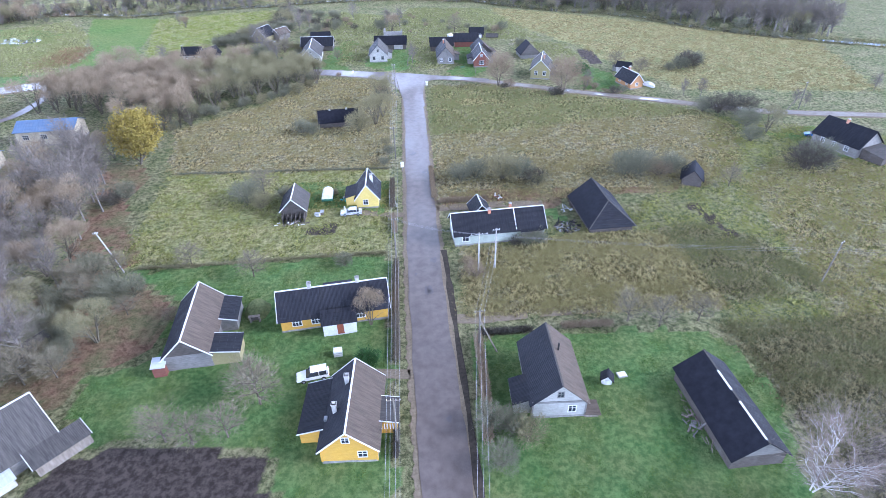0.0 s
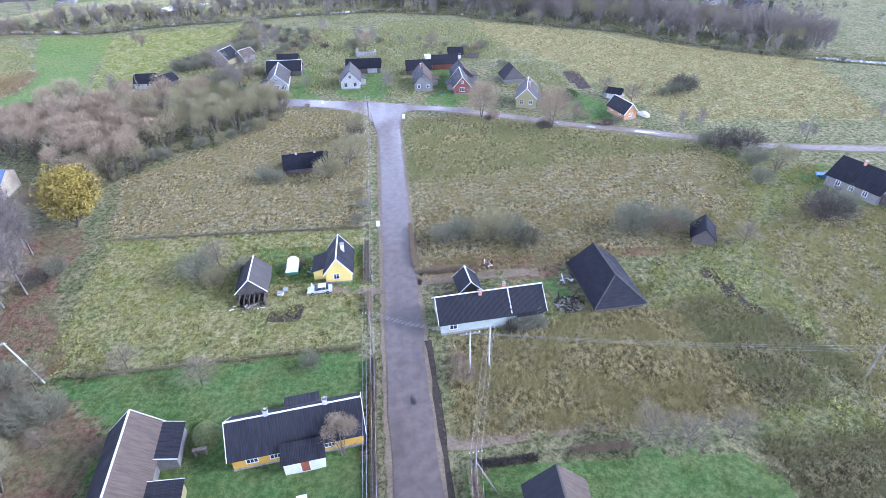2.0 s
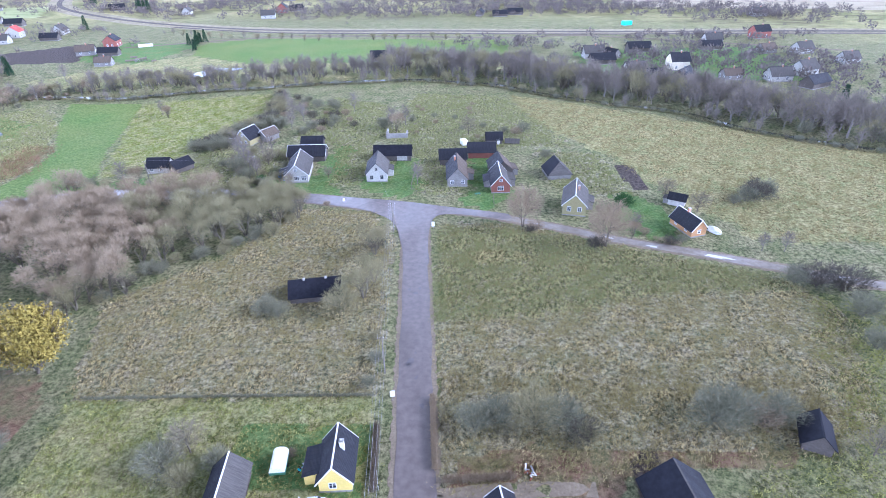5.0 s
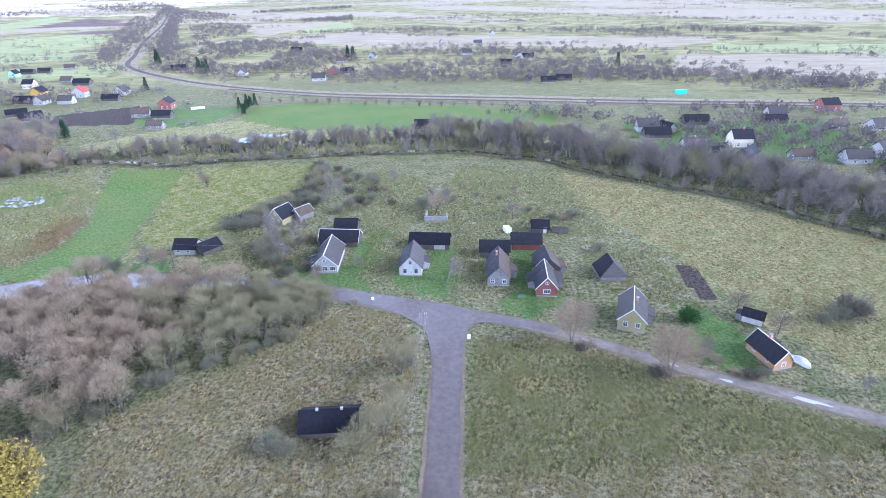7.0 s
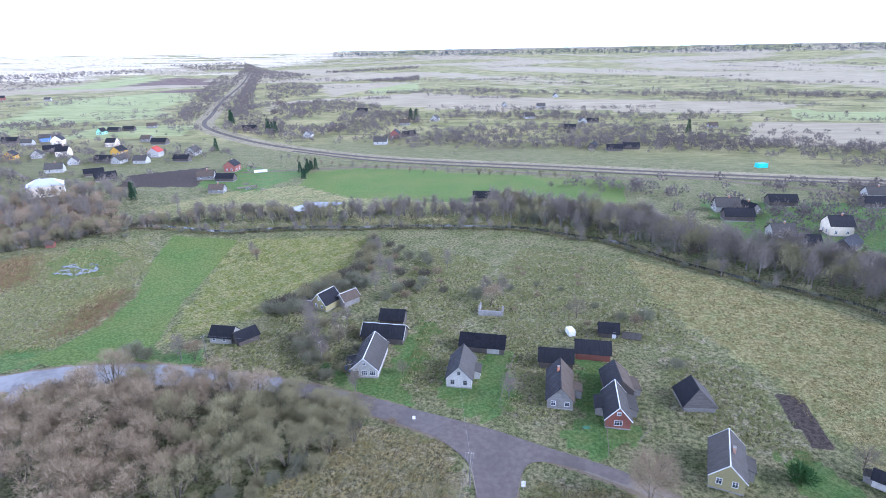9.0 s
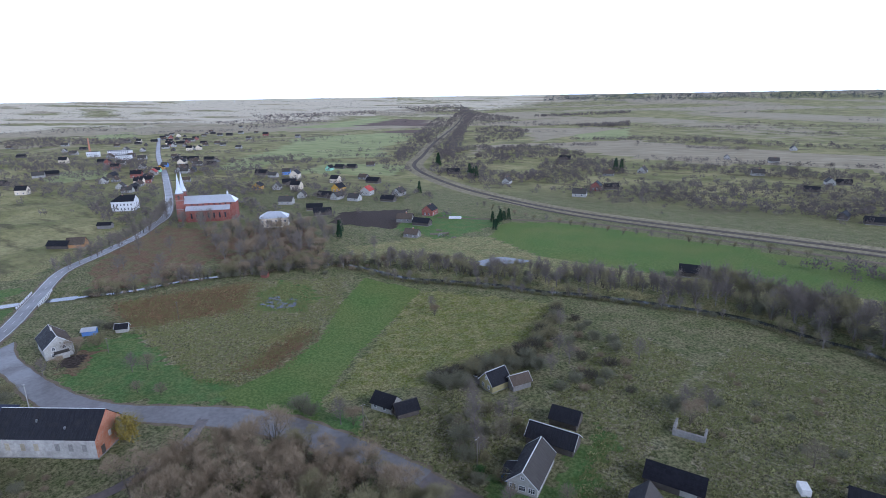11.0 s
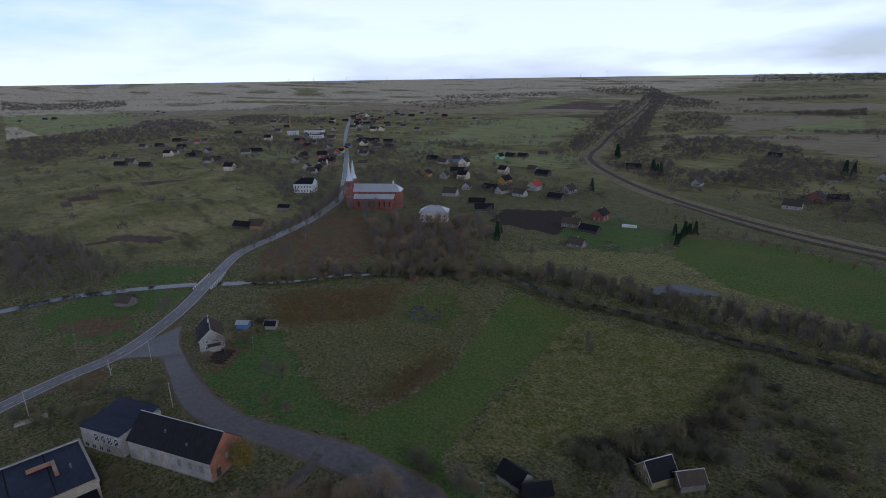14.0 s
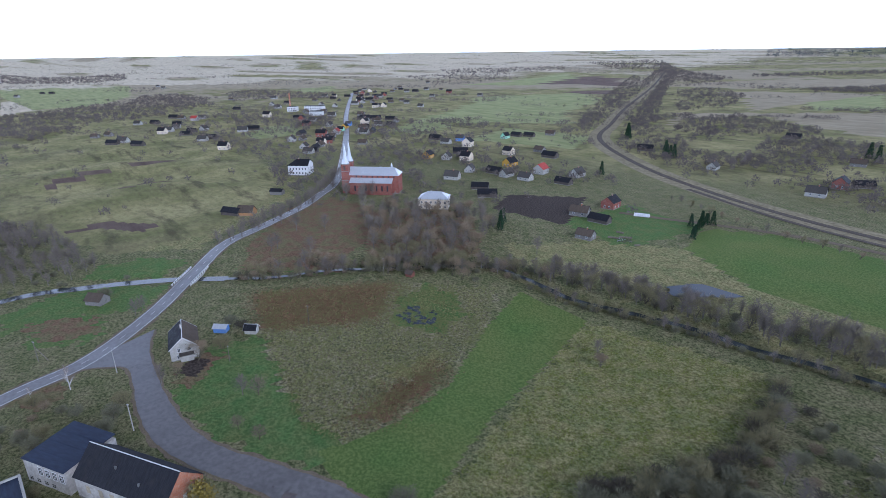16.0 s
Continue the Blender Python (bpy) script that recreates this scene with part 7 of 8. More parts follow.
def proto(me):
    """A mesh's triangles as an array (n, 3, 3)."""
    v = np.empty(len(me.vertices) * 3, np.float32)
    me.vertices.foreach_get("co", v)
    i = np.empty(len(me.loops), np.int32)
    me.loops.foreach_get("vertex_index", i)
    v = v.reshape(-1, 3)
    if len(me.loops) == 3 * len(me.polygons):
        return v[i.reshape(-1, 3)]
    q = i.reshape(-1, 4)
    return v[np.vstack([q[:, (0, 1, 2)], q[:, (0, 2, 3)]])]


def grove(name, label, places, seed, keep=1.0):
    """Many trees of the kinds above joined into one mesh: places are (kind, x, y, size)."""
    rng = np.random.default_rng(seed)
    mats, tris, slots = [], [], []
    protos = {}
    P = np.array([p[1:3] for p in places])
    zs = land(P[:, 0], P[:, 1])
    for (key, x, y, s), z in zip(places, zs):
        k = (key, int(rng.integers(len(KINDS[key]))))
        if k not in protos:
            protos[k] = [(proto(m), m.materials[0]) for m in KINDS[key][k[1]] if m]
        a = rng.uniform(0, 6.28)
        rot = np.array([[math.cos(a), math.sin(a), 0], [-math.sin(a), math.cos(a), 0], [0, 0, 1]]) * s
        for t, mat in protos[k]:
            if mat not in mats:
                mats.append(mat)
            if len(t) > 900 and keep < 1:
                t = t[rng.random(len(t)) < keep]
                mid_t = t.mean(1, keepdims=True)
                t = mid_t + (t - mid_t) * (0.9 / math.sqrt(keep))
            tris.append(t @ rot + np.array([x, y, z]))
            slots.append(np.full(len(t), mats.index(mat), np.int32))
    me = tri_mesh(name, np.concatenate(tris), mats[0])
    for m in mats[1:]:
        me.materials.append(m)
    me.polygons.foreach_set("material_index", np.concatenate(slots))
    return tagged(new(name, me), label, "woods", kind="stuff")


def strewn(poly, n, gap, keys, lo, hi, seed):
    """Places for trees in a polygon, no two nearer than the gap."""
    r = random.Random(seed)
    P = np.array(poly)
    got = []
    for _ in range(n * 40):
        x, y = r.uniform(P[:, 0].min(), P[:, 0].max()), r.uniform(P[:, 1].min(), P[:, 1].max())
        if inside(np.array([x]), np.array([y]), poly)[0] and all((x - q[1]) ** 2 + (y - q[2]) ** 2 > gap * gap for q in got):
            got.append((r.choice(keys), x, y, r.uniform(lo, hi)))
            if len(got) >= n:
                break
    return got


def stand(places, group, keep=0):
    """Plants the first few as single trees; the rest are joined."""
    for key, x, y, s in places[:keep]:
        plant(key, x, y, s, group)
    return places[keep:]


thick = strewn([(-76, 145), (-68, 163), (-56, 168), (-48, 179), (-48, 189), (-75, 192), (-108, 188.5), (-122, 180), (-124, 160), (-95, 158), (-85, 140)], 100, 4.2, ["round", "willow"], 0.85, 1.25, 1)
thick = [(("round" if x + 0.5 * (y - 165) + trng.gauss(0, 7) < -72 else "willow"), x, y, s) for key, x, y, s in thick]
edge = smooth([(-84, 140), (-76, 144), (-68, 160), (-58, 165), (-49, 176), (-45, 188), (-60, 193), (-90, 192), (-110, 189)], 2.6)
thick += [(trng.choice(["bush", "olive_bush", "bush", "willow", "dark_bush"]), x + trng.uniform(-2, 1), y + trng.uniform(-1.5, 1.5), trng.uniform(0.55, 1.05)) for x, y in edge]
thick.sort(key=lambda q: -q[1])
grove("thicket", "dense russet and olive leafless thicket by the road", stand(thick, "thicket by the road", 34), 1, 0.32)
stand(strewn([(-66, 50), (-53, 54), (-50, 66), (-56, 74), (-66, 72)], 12, 3.2, ["olive_bush", "orchard", "willow"], 0.55, 0.9, 24), "old orchard", 12)
yard = strewn([(-182, 138), (-150, 140), (-136, 158), (-146, 154), (-168, 143)], 16, 2.6, ["bush", "red_bush", "olive_bush", "red_bush"], 0.4, 0.9, 22)
yard += strewn([(-200, 130), (-190, 150), (-206, 158), (-222, 140), (-210, 125)], 16, 3.5, ["bush", "olive_bush", "red_bush"], 0.5, 1.1, 23)
stand(yard, "scrub round the workshop", len(yard))
wood = strewn([(-66, 82), (-76, 108), (-82, 118), (-95, 128), (-98, 110), (-118, 108), (-120, 60), (-90, 30), (-66, 45), (-58, 52), (-66, 64)], 135, 3.9, ["tall", "tall", "round", "tall"], 0.85, 1.25, 2)
wood.sort(key=lambda q: -q[1])
grove("wood", "tall leafless grey-brown wood beside the fields", stand(wood, "wood beside the fields", 34), 2, 0.32)
stand(strewn([(-64, 66), (-52, 70), (-50, 74), (-62, 79), (-66, 74)], 9, 3.0, ["orchard", "orchard", "bush"], 0.9, 1.3, 3), "old orchard", 9)
stand(strewn([(-60, 52), (-54, 54), (-56, 62), (-64, 64), (-66, 52)], 8, 3.0, ["orchard", "bush"], 0.9, 1.3, 4), "old orchard", 8)
scrub = strewn([(-62, 256), (-40, 262), (-44, 300), (-80, 318), (-88, 290), (-82, 268)], 34, 5.0, ["bush", "dark_bush", "red_bush", "tall"], 0.6, 1.1, 5)
scrub += strewn([(-20, 245), (25, 250), (10, 300), (-18, 300)], 14, 6.0, ["bush", "red_bush"], 0.5, 0.9, 6)
scrub += strewn([(-101, 236), (-86, 240), (-76, 262), (-80, 300), (-90, 330), (-84, 280), (-92, 252)], 40, 3.4, ["bush", "dark_bush", "olive_bush"], 0.9, 1.4, 7)
scrub += strewn([(-62, 206), (-48, 200), (-62, 235), (-76, 240), (-80, 222)], 22, 4.0, ["bush", "orchard", "olive_bush", "tall"], 0.6, 1.0, 17)
grove("scrub", "leafless scrub spreading over fallow fields", stand(scrub, "scrub on the fallow field", 30), 3, 0.25)
rl = smooth(RIVER, 1.0)
rrng = random.Random(8)
bank = []
for x, y in rl[::3]:
    if -195 < x < 160 and y > 225:
        dense = 4 if x > -40 else 3
        for k in range(dense):
            off = rrng.uniform(5, 26 if x > -40 else 19)
            bank.append((rrng.choice(["tall", "tall", "tall", "bush", "willow"]), x + rrng.uniform(-2, 2) + off * (0.3 if x > 20 else 0), y + off, rrng.uniform(0.95, 1.35) if x > -40 else rrng.uniform(0.55, 1.0)))
        for k in range(rrng.choice([0, 1, 1]) if x > 20 else rrng.choice([0, 1, 1, 2])):
            bank.append((rrng.choice(["tall", "bush", "bush", "willow"]), x + rrng.uniform(-2, 2), y - rrng.uniform(4, 8), rrng.uniform(0.4, 0.75)))
    elif -330 < x <= -195:
        for k in range(3 if x > -280 else 0):
            off = rrng.choice([-1, 1, 1]) * rrng.uniform(3.5, 13)
            bank.append((rrng.choice(["bush", "willow", "tall", "round", "red_bush"]), x + off * 0.75, y + off * 0.6, rrng.uniform(0.45, 0.95)))
        if x < -296 and rrng.random() < 0.25:
            bank.append(("bush", x + rrng.choice([-5, 5]), y, rrng.uniform(0.4, 0.8)))
rrng.shuffle(bank)
grove("riverside_wood", "leafless grey alders and willows along the river", stand(bank, "alders along the river", 40), 4, 0.12)
marsh = strewn([(-250, 268), (-215, 300), (-205, 312), (-245, 318), (-262, 290)], 36, 4.2, ["willow", "round", "bush", "tall"], 0.6, 0.95, 9)
park = strewn([(-330, 128), (-420, 128), (-428, 140), (-408, 158), (-360, 168), (-330, 174), (-318, 160)], 95, 4.2, ["tall", "tall", "bush"], 0.55, 0.9, 14)
park += strewn([(-340, 320), (-270, 285), (-232, 322), (-262, 372), (-292, 370), (-330, 345)], 85, 4.6, ["tall", "tall", "round"], 0.75, 1.15, 10)
park += strewn([(-350, 140), (-330, 120), (-420, 70), (-440, 130), (-385, 160)], 40, 5.5, ["tall", "round", "bush"], 0.7, 1.0, 12)
park += strewn([(-400, 330), (-360, 318), (-345, 330), (-420, 385), (-440, 380)], 16, 6.0, ["tall"], 0.8, 1.1, 13)
for x, y in smooth([(-225, 490), (-193, 479), (-166, 469), (-145, 464), (-127, 463), (-99, 456), (-60, 458), (0, 455)], 8.0):
    park.append((rrng.choice(["tall", "willow", "round"]), x, y, rrng.uniform(0.35, 0.6)))
for x, y in smooth(HIGH[7:11], 9.0):
    for s in (1, -1):
        park.append(("tall", x - 7 * s * 0.6 + rrng.uniform(-1, 1), y + 7 * s * 0.75, rrng.uniform(0.7, 1.05)))
grove("willows", "leafless olive willows by the marsh", stand(marsh, "willows by the marsh", 16), 5, 0.35)
grove("park_trees", "tall leafless park and avenue trees round the church", stand(park, "park trees", 16), 6, 0.12)


def woods(name, label, places, seed, size=(4.0, 7.0), tris=26, material=None):
    """Far trees as one mesh: each a loose clump of upright sprays."""
    rng = np.random.default_rng(seed)
    P = np.array(places)
    n = len(P)
    zs = land(P[:, 0], P[:, 1])
    hh = rng.uniform(*size, n)
    v = rng.normal(size=(n, tris, 3))
    v /= np.linalg.norm(v, axis=2)[:, :, None]
    rad = rng.uniform(0.0, 1.0, (n, tris, 1)) ** 0.45
    p = v * rad * np.stack([hh * 0.42, hh * 0.42, hh * 0.36], -1)[:, None, :]
    p += np.stack([P[:, 0], P[:, 1], zs + hh * 0.5], -1)[:, None, :]
    d = v * np.array([0.8, 0.8, 0.5]) + np.array([0, 0, 0.8]) + rng.normal(0, 0.3, v.shape)
    ln = np.repeat(hh * 0.17, tris) * rng.uniform(0.6, 1.2, n * tris)
    p = p.reshape(-1, 3)
    p[:, 2] -= ln * 0.4
    tri = blades(p, d.reshape(-1, 3), ln, ln * rng.uniform(0.4, 0.95, n * tris), rng)
    return tagged(new(name, tri_mesh(name, tri, material or T_GREY)), label, "woods", kind="stuff")


wr = np.random.default_rng(31)
mid, far_grey, far_red = [], [], []
for line, lo, hi, off in ((RAILWAY[5:], 12, 40, 1), (RAILWAY[5:], 14, 45, -1)):
    ln = smooth(line, 7.0)
    dd = np.gradient(ln, axis=0)
    for (x, y), (dx, dy) in zip(ln, dd):
        if (off > 0 and y > 640) or (off < 0 and (y > 760 or y < 600)):
            for k in range(2):
                o = off * wr.uniform(lo, hi) / math.hypot(dx, dy)
                mid.append((x - dy * o + wr.normal(0, 3), y + dx * o + wr.normal(0, 3)))
EAST_COPSES = [(120, 380, 60, 35, 90), (30, 430, 25, 10, 20), (150, 445, 60, 12, 40), (0, 590, 160, 25, 160), (150, 600, 90, 30, 130), (-120, 620, 60, 40, 80), (40, 680, 140, 40, 200), (260, 560, 60, 40, 130), (-250, 650, 60, 25, 70), (-320, 500, 30, 25, 18), (-420, 480, 60, 40, 50), (-560, 520, 120, 60, 110), (-720, 520, 130, 70, 150)]
WEST_COPSES = [(-430, 330, 50, 30, 40), (-520, 320, 80, 50, 60), (-650, 330, 150, 60, 150), (-800, 300, 110, 50, 110), (-900, 440, 130, 60, 130), (-520, 230, 60, 20, 30), (-600, 180, 90, 20, 60), (-390, 390, 60, 20, 50), (-460, 140, 60, 40, 80), (180, 350, 40, 50, 60), (-620, 640, 60, 30, 50), (-15, 800, 200, 40, 220)]
for cx, cy, sx, sy, n in EAST_COPSES + WEST_COPSES:
    for k in range(int(n * 1.7)):
        mid.append((cx + wr.normal(0, sx * 0.65), cy + wr.normal(0, sy * 0.65)))
def filled(poly, n):
    """Places strewn evenly in a polygon."""
    q = np.array(poly)
    out = np.empty((0, 2))
    while len(out) < n:
        c = wr.uniform((q[:, 0].min(), q[:, 1].min()), (q[:, 0].max(), q[:, 1].max()), (n * 3, 2))
        out = np.vstack([out, c[inside(c[:, 0], c[:, 1], poly)]])
    return [tuple(p) for p in out[:n]]


WOOD_PLOTS = [
    ([(-1275, 138), (-1232, 184), (-1346, 252), (-1356, 352), (-1567, 411), (-1596, 480), (-1465, 514), (-1183, 478), (-1108, 402), (-1041, 350), (-1015, 305), (-998, 242), (-927, 221), (-944, 191), (-790, 179), (-894, 153), (-895, 136)], 1500),
    ([(-1490, 588), (-1605, 700), (-1396, 727), (-1318, 797), (-1155, 721), (-1250, 638), (-1244, 524)], 520),
    ([(-684, 298), (-700, 311), (-708, 329), (-617, 320), (-533, 294), (-534, 276), (-540, 268)], 90),
    ([(-1878, 1342), (-2042, 2096), (-1451, 1539), (-1367, 1323), (-1443, 1184)], 500),
]
WOOD_PLOTS += [
    ([(-504, 719), (-609, 887), (-780, 1159), (-1262, 1964), (-1130, 1834), (-696, 1091), (-488, 740), (-456, 653), (-485, 652)], 420),
    ([(-771, 1322), (-534, 906), (-447, 754), (-377, 640), (-295, 600), (-347, 740), (-405, 770), (-510, 929), (-755, 1342), (-1065, 1878), (-931, 1600)], 620),
    ([(-412, 792), (-455, 919), (-432, 1003), (-391, 1002), (-329, 940), (-287, 918), (-268, 871), (-298, 860), (-322, 829), (-337, 794), (-356, 756)], 420),
]
WOOD_PLOTS += [
    ([(-760, 1409), (-749, 1544), (-583, 1364), (-512, 1170), (-488, 1064), (-520, 984)], 420),
    ([(-310, 684), (-264, 657), (-291, 773), (-284, 856), (-205, 834), (-172, 725), (-266, 611)], 300),
    ([(-533, 380), (-579, 415), (-542, 477), (-463, 479), (-416, 431), (-445, 415), (-466, 370), (-480, 358)], 150),
    ([(-670, 136), (-652, 160), (-785, 186), (-800, 166), (-828, 136)], 150), ([(-512, 223), (-533, 294), (-484, 336), (-437, 307), (-461, 280)], 26), ([(-20, 590), (150, 600), (160, 650), (-10, 660)], 120)]
for poly, n in WOOD_PLOTS:
    mid += filled(poly, n)
bands = []
for poly, n in (([(-3397, 148), (-2936, 256), (-2882, 430), (-3026, 602), (-2516, 531), (-2314, 387), (-2518, 142)], 900), ([(-858, 1662), (-895, 1962), (-1269, 2337), (-1980, 3296), (-1094, 1860)], 800), ([(-563, 1623), (-472, 1831), (-415, 1624), (-517, 1558)], 200),
                ([(-963, 2223), (-711, 2711), (-646, 2470), (-903, 2091)], 350), ([(-2201, 2891), (-2040, 3332), (-1390, 2438), (-1573, 2335)], 600), ([(-2269, 1858), (-2055, 2522), (-1736, 2149), (-1902, 1608)], 450), ([(500, 900), (1300, 700), (1400, 800), (500, 1000)], 260), ([(-200, 1150), (500, 1050), (520, 1110), (-180, 1220)], 240)):
    bands += filled(poly, n)
in_pasture = inside(np.array(mid)[:, 0], np.array(mid)[:, 1], PASTURE) & (np.random.default_rng(3).random(len(mid)) > 0.07)
mid = [p for p, k in zip(mid, in_pasture) if not k]
mid = [p for p, q in zip(mid, far_from(smooth(HIGH[8:], 5.0), np.array(mid)[:, 0], np.array(mid)[:, 1], 30.0)) if q > 11]
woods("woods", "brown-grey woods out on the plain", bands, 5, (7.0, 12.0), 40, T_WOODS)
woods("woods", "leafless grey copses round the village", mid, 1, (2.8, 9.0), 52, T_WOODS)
hedges = []
for k in range(230):
    a = wr.uniform(-1.35, 2.3)
    r = 700 * (4600 / 700) ** wr.uniform(0, 1)
    cx, cy = -60 - r * math.sin(a), 150 + r * math.cos(a)
    ang = a + wr.normal(0, 0.3) if wr.random() < 0.7 else 0.55 + wr.choice([0, 1.57])
    L = r * wr.uniform(0.08, 0.28)
    n = int(36 + 44 * wr.random())
    t = wr.uniform(-0.5, 0.5, n)
    wide = wr.choice([0.003, 0.004, 0.02]) * r
    for q in t:
        far_grey.append((cx + q * L * math.cos(ang) + wr.normal(0, wide), cy + q * L * math.sin(ang) + wr.normal(0, wide)))
far_grey = [p for p in far_grey if math.hypot(p[0] + 60, p[1] - 150) > 640 and not (p[0] > -1250 and p[0] < -380 and abs((p[1] - 340) - (-(p[0] + 400) * 0.55)) < 25)]
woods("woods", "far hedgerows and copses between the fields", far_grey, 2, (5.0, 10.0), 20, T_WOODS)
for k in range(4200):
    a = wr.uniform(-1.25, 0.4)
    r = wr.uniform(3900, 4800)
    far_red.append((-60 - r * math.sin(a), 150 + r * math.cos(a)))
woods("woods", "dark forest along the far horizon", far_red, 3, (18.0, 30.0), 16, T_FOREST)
far_left = []
for k in range(1500):
    a = wr.uniform(0.1, 2.2)
    r = wr.uniform(2600, 4700)
    far_left.append((-60 - r * math.sin(a), 150 + r * math.cos(a) + 150 * math.sin(a * 17)))
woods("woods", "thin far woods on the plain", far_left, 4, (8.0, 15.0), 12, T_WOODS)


def tufts(name, label, polys, n, material, size, seed, spread=1.0, rise=(0.25, 0.8), wind=(0.3, 0.2), broad=(0.06, 0.2)):
    """Grass tussocks, three bent blades each, over the polygons."""
    rng = np.random.default_rng(seed)
    out = []
    areas = []
    for poly in polys:
        q = np.array(poly)
        areas.append(max(1.0, 0.5 * abs(np.dot(q[:, 0], np.roll(q[:, 1], 1)) - np.dot(q[:, 1], np.roll(q[:, 0], 1)))))
    for poly, ar in zip(polys, areas):
        q = np.array(poly)
        m = int(n * ar / sum(areas))
        box_a = np.ptp(q[:, 0]) * np.ptp(q[:, 1])
        cand = rng.uniform((q[:, 0].min(), q[:, 1].min()), (q[:, 0].max(), q[:, 1].max()), (int(m * box_a / ar), 2))
        out.append(cand[inside(cand[:, 0], cand[:, 1], poly)])
    P = np.vstack(out)
    P = P[far_from(smooth(MAIN, 3.0), P[:, 0], P[:, 1], 10) > 4.2]
    P = P[far_from(smooth(EAST, 3.0), P[:, 0], P[:, 1], 10) > 2.4]
    P = P[far_from(smooth(WEST, 3.0), P[:, 0], P[:, 1], 10) > 4.0]
    P = P + rng.normal(0, 0.9, P.shape) * spread
    z = land(P[:, 0], P[:, 1])
    p = np.repeat(np.column_stack([P, z - 0.05]), 3, 0)
    p[:, :2] += rng.normal(0, 0.22, (len(p), 2))
    d = rng.normal(0, 0.45, p.shape) + np.array([wind[0], wind[1], 0])
    d[:, 2] = rng.uniform(*rise, len(p))
    tri = blades(p, d, rng.uniform(size[0], size[1], len(p)), rng.uniform(*broad, len(p)), rng)
    return tagged(new(name, tri_mesh(name, tri, material)), label, "grass", kind="stuff")


ROUGH = [(-3, 85), (26, 92), (60, 112), (74, 150), (120, 130), (120, 60), (60, 60), (44, 64), (44, 90), (20, 86)]
tufts("tall_grass", "tall dry beige grass laid over by wind", DRY[:4] + DRY[7:8], 110000, T_GRASS, (0.3, 0.75), 1, 1.0, (0.25, 0.7), (0.3, 0.2), (0.07, 0.2))
tufts("tall_grass", "dry beige grass on the fallow fields and marsh", DRY[4:7] + DRY[8:10], 50000, T_SEDGE, (0.4, 1.0), 2, 1.0, (0.25, 0.8), (0.3, 0.2), (0.12, 0.36))
tufts("tall_grass", "tufted yellow-green meadow grass", [MEADOW[3], ROUGH], 42000, T_GREENGRASS, (0.25, 0.6), 3, 1.0, (0.15, 0.6), (0.3, 0.2), (0.1, 0.28))
SEDGE = [(-4.5, 139), (20, 141), (44, 149), (74, 150), (70, 156), (31, 171), (12, 178), (-5, 179)]
tufts("tall_grass", "pale flattened straw patches in the sedge", DRY[10:], 1600, T_GRASS, (0.4, 0.9), 9, 0.5, (0.1, 0.4), (0.5, 0.2), (0.12, 0.3))
tufts("tall_grass", "coarse grey-green sedge by the crossroads", [SEDGE], 18000, T_SEDGE, (0.4, 0.9), 8)
tufts("tall_grass", "bleached tan grass on the sloping meadow", [MEADOW[2]], 42000, T_GRASS, (0.25, 0.6), 13, 1.0, (0.12, 0.5), (0.4, 0.1), (0.1, 0.26))
tufts("tall_grass", "yellow straw grass beside the gardens", DRY[2:3], 26000, T_STRAW, (0.3, 0.7), 17, 0.6, (0.2, 0.6), (0.35, 0.2), (0.08, 0.22))
tufts("weeds", "dark dead weed stalks on fallow plots", WEED[:3], 26000, T_WEED, (0.3, 0.8), 4, 1.0, (0.25, 0.8), (0.3, 0.2), (0.1, 0.28))
tufts("reeds", "rust-brown reeds at the marsh edge", [LITTER[10], LITTER[9]], 8000, T_REED, (0.8, 1.6), 5, 4.0)


bank_line = smooth(RIVER[10:], 0.12)
bank_rng = np.random.default_rng(77)
bank_k = bank_rng.integers(0, len(bank_line), 26000)
bank_p = bank_line[bank_k] + bank_rng.choice([-1, -1, 1], 26000)[:, None] * np.array([0.15, 1.0]) * bank_rng.uniform(1.8, 5.5, 26000)[:, None]
bank_d = bank_rng.normal(0, 0.35, (26000, 3)) + np.array([0.1, 0, 0.9])
tagged(new("reeds", tri_mesh("reeds", blades(np.column_stack([bank_p, land(bank_p[:, 0], bank_p[:, 1]) - 0.05]), bank_d, bank_rng.uniform(0.8, 2.0, 26000), bank_rng.uniform(0.1, 0.3, 26000), bank_rng), T_WEED)), "dry reeds and weeds along the river banks", "reeds", kind="stuff")
tufts("lawn_grass", "weedy tufted green garden grass", LAWN[2:8], 42000, T_LAWN, (0.1, 0.26), 6, 0.3, (0.08, 0.4), (0.3, 0.2), (0.06, 0.16))
tufts("lawn_grass", "coarse yellow-green pasture and meadow grass", [MEADOW[1]], 24000, T_PASTURE, (0.25, 0.6), 7, 2.0, (0.1, 0.5))


def hedge(points, width, height, material, label, seed):
    """A clipped or ragged hedge along a line: dense twigs on a dark core of stems."""
    rng = np.random.default_rng(seed)
    ln = smooth(points, 0.25)
    n = len(ln) * (80 if height > 1.0 else 22)
    k = rng.integers(0, len(ln), n)
    p = np.column_stack([ln[k] + rng.uniform(-0.5, 0.5, (n, 2)) * width, land(ln[k][:, 0], ln[k][:, 1]) + rng.uniform(0, 0.8, n) * height])
    d = rng.normal(0, 0.4, (n, 3)) + np.array([0, 0, 0.9])
    me = tri_mesh("hedge", blades(p, d, rng.uniform(0.3, 0.6, n), rng.uniform(0.05, 0.12, n), rng), material)
    return tagged(new("hedge", me), label, "hedge")


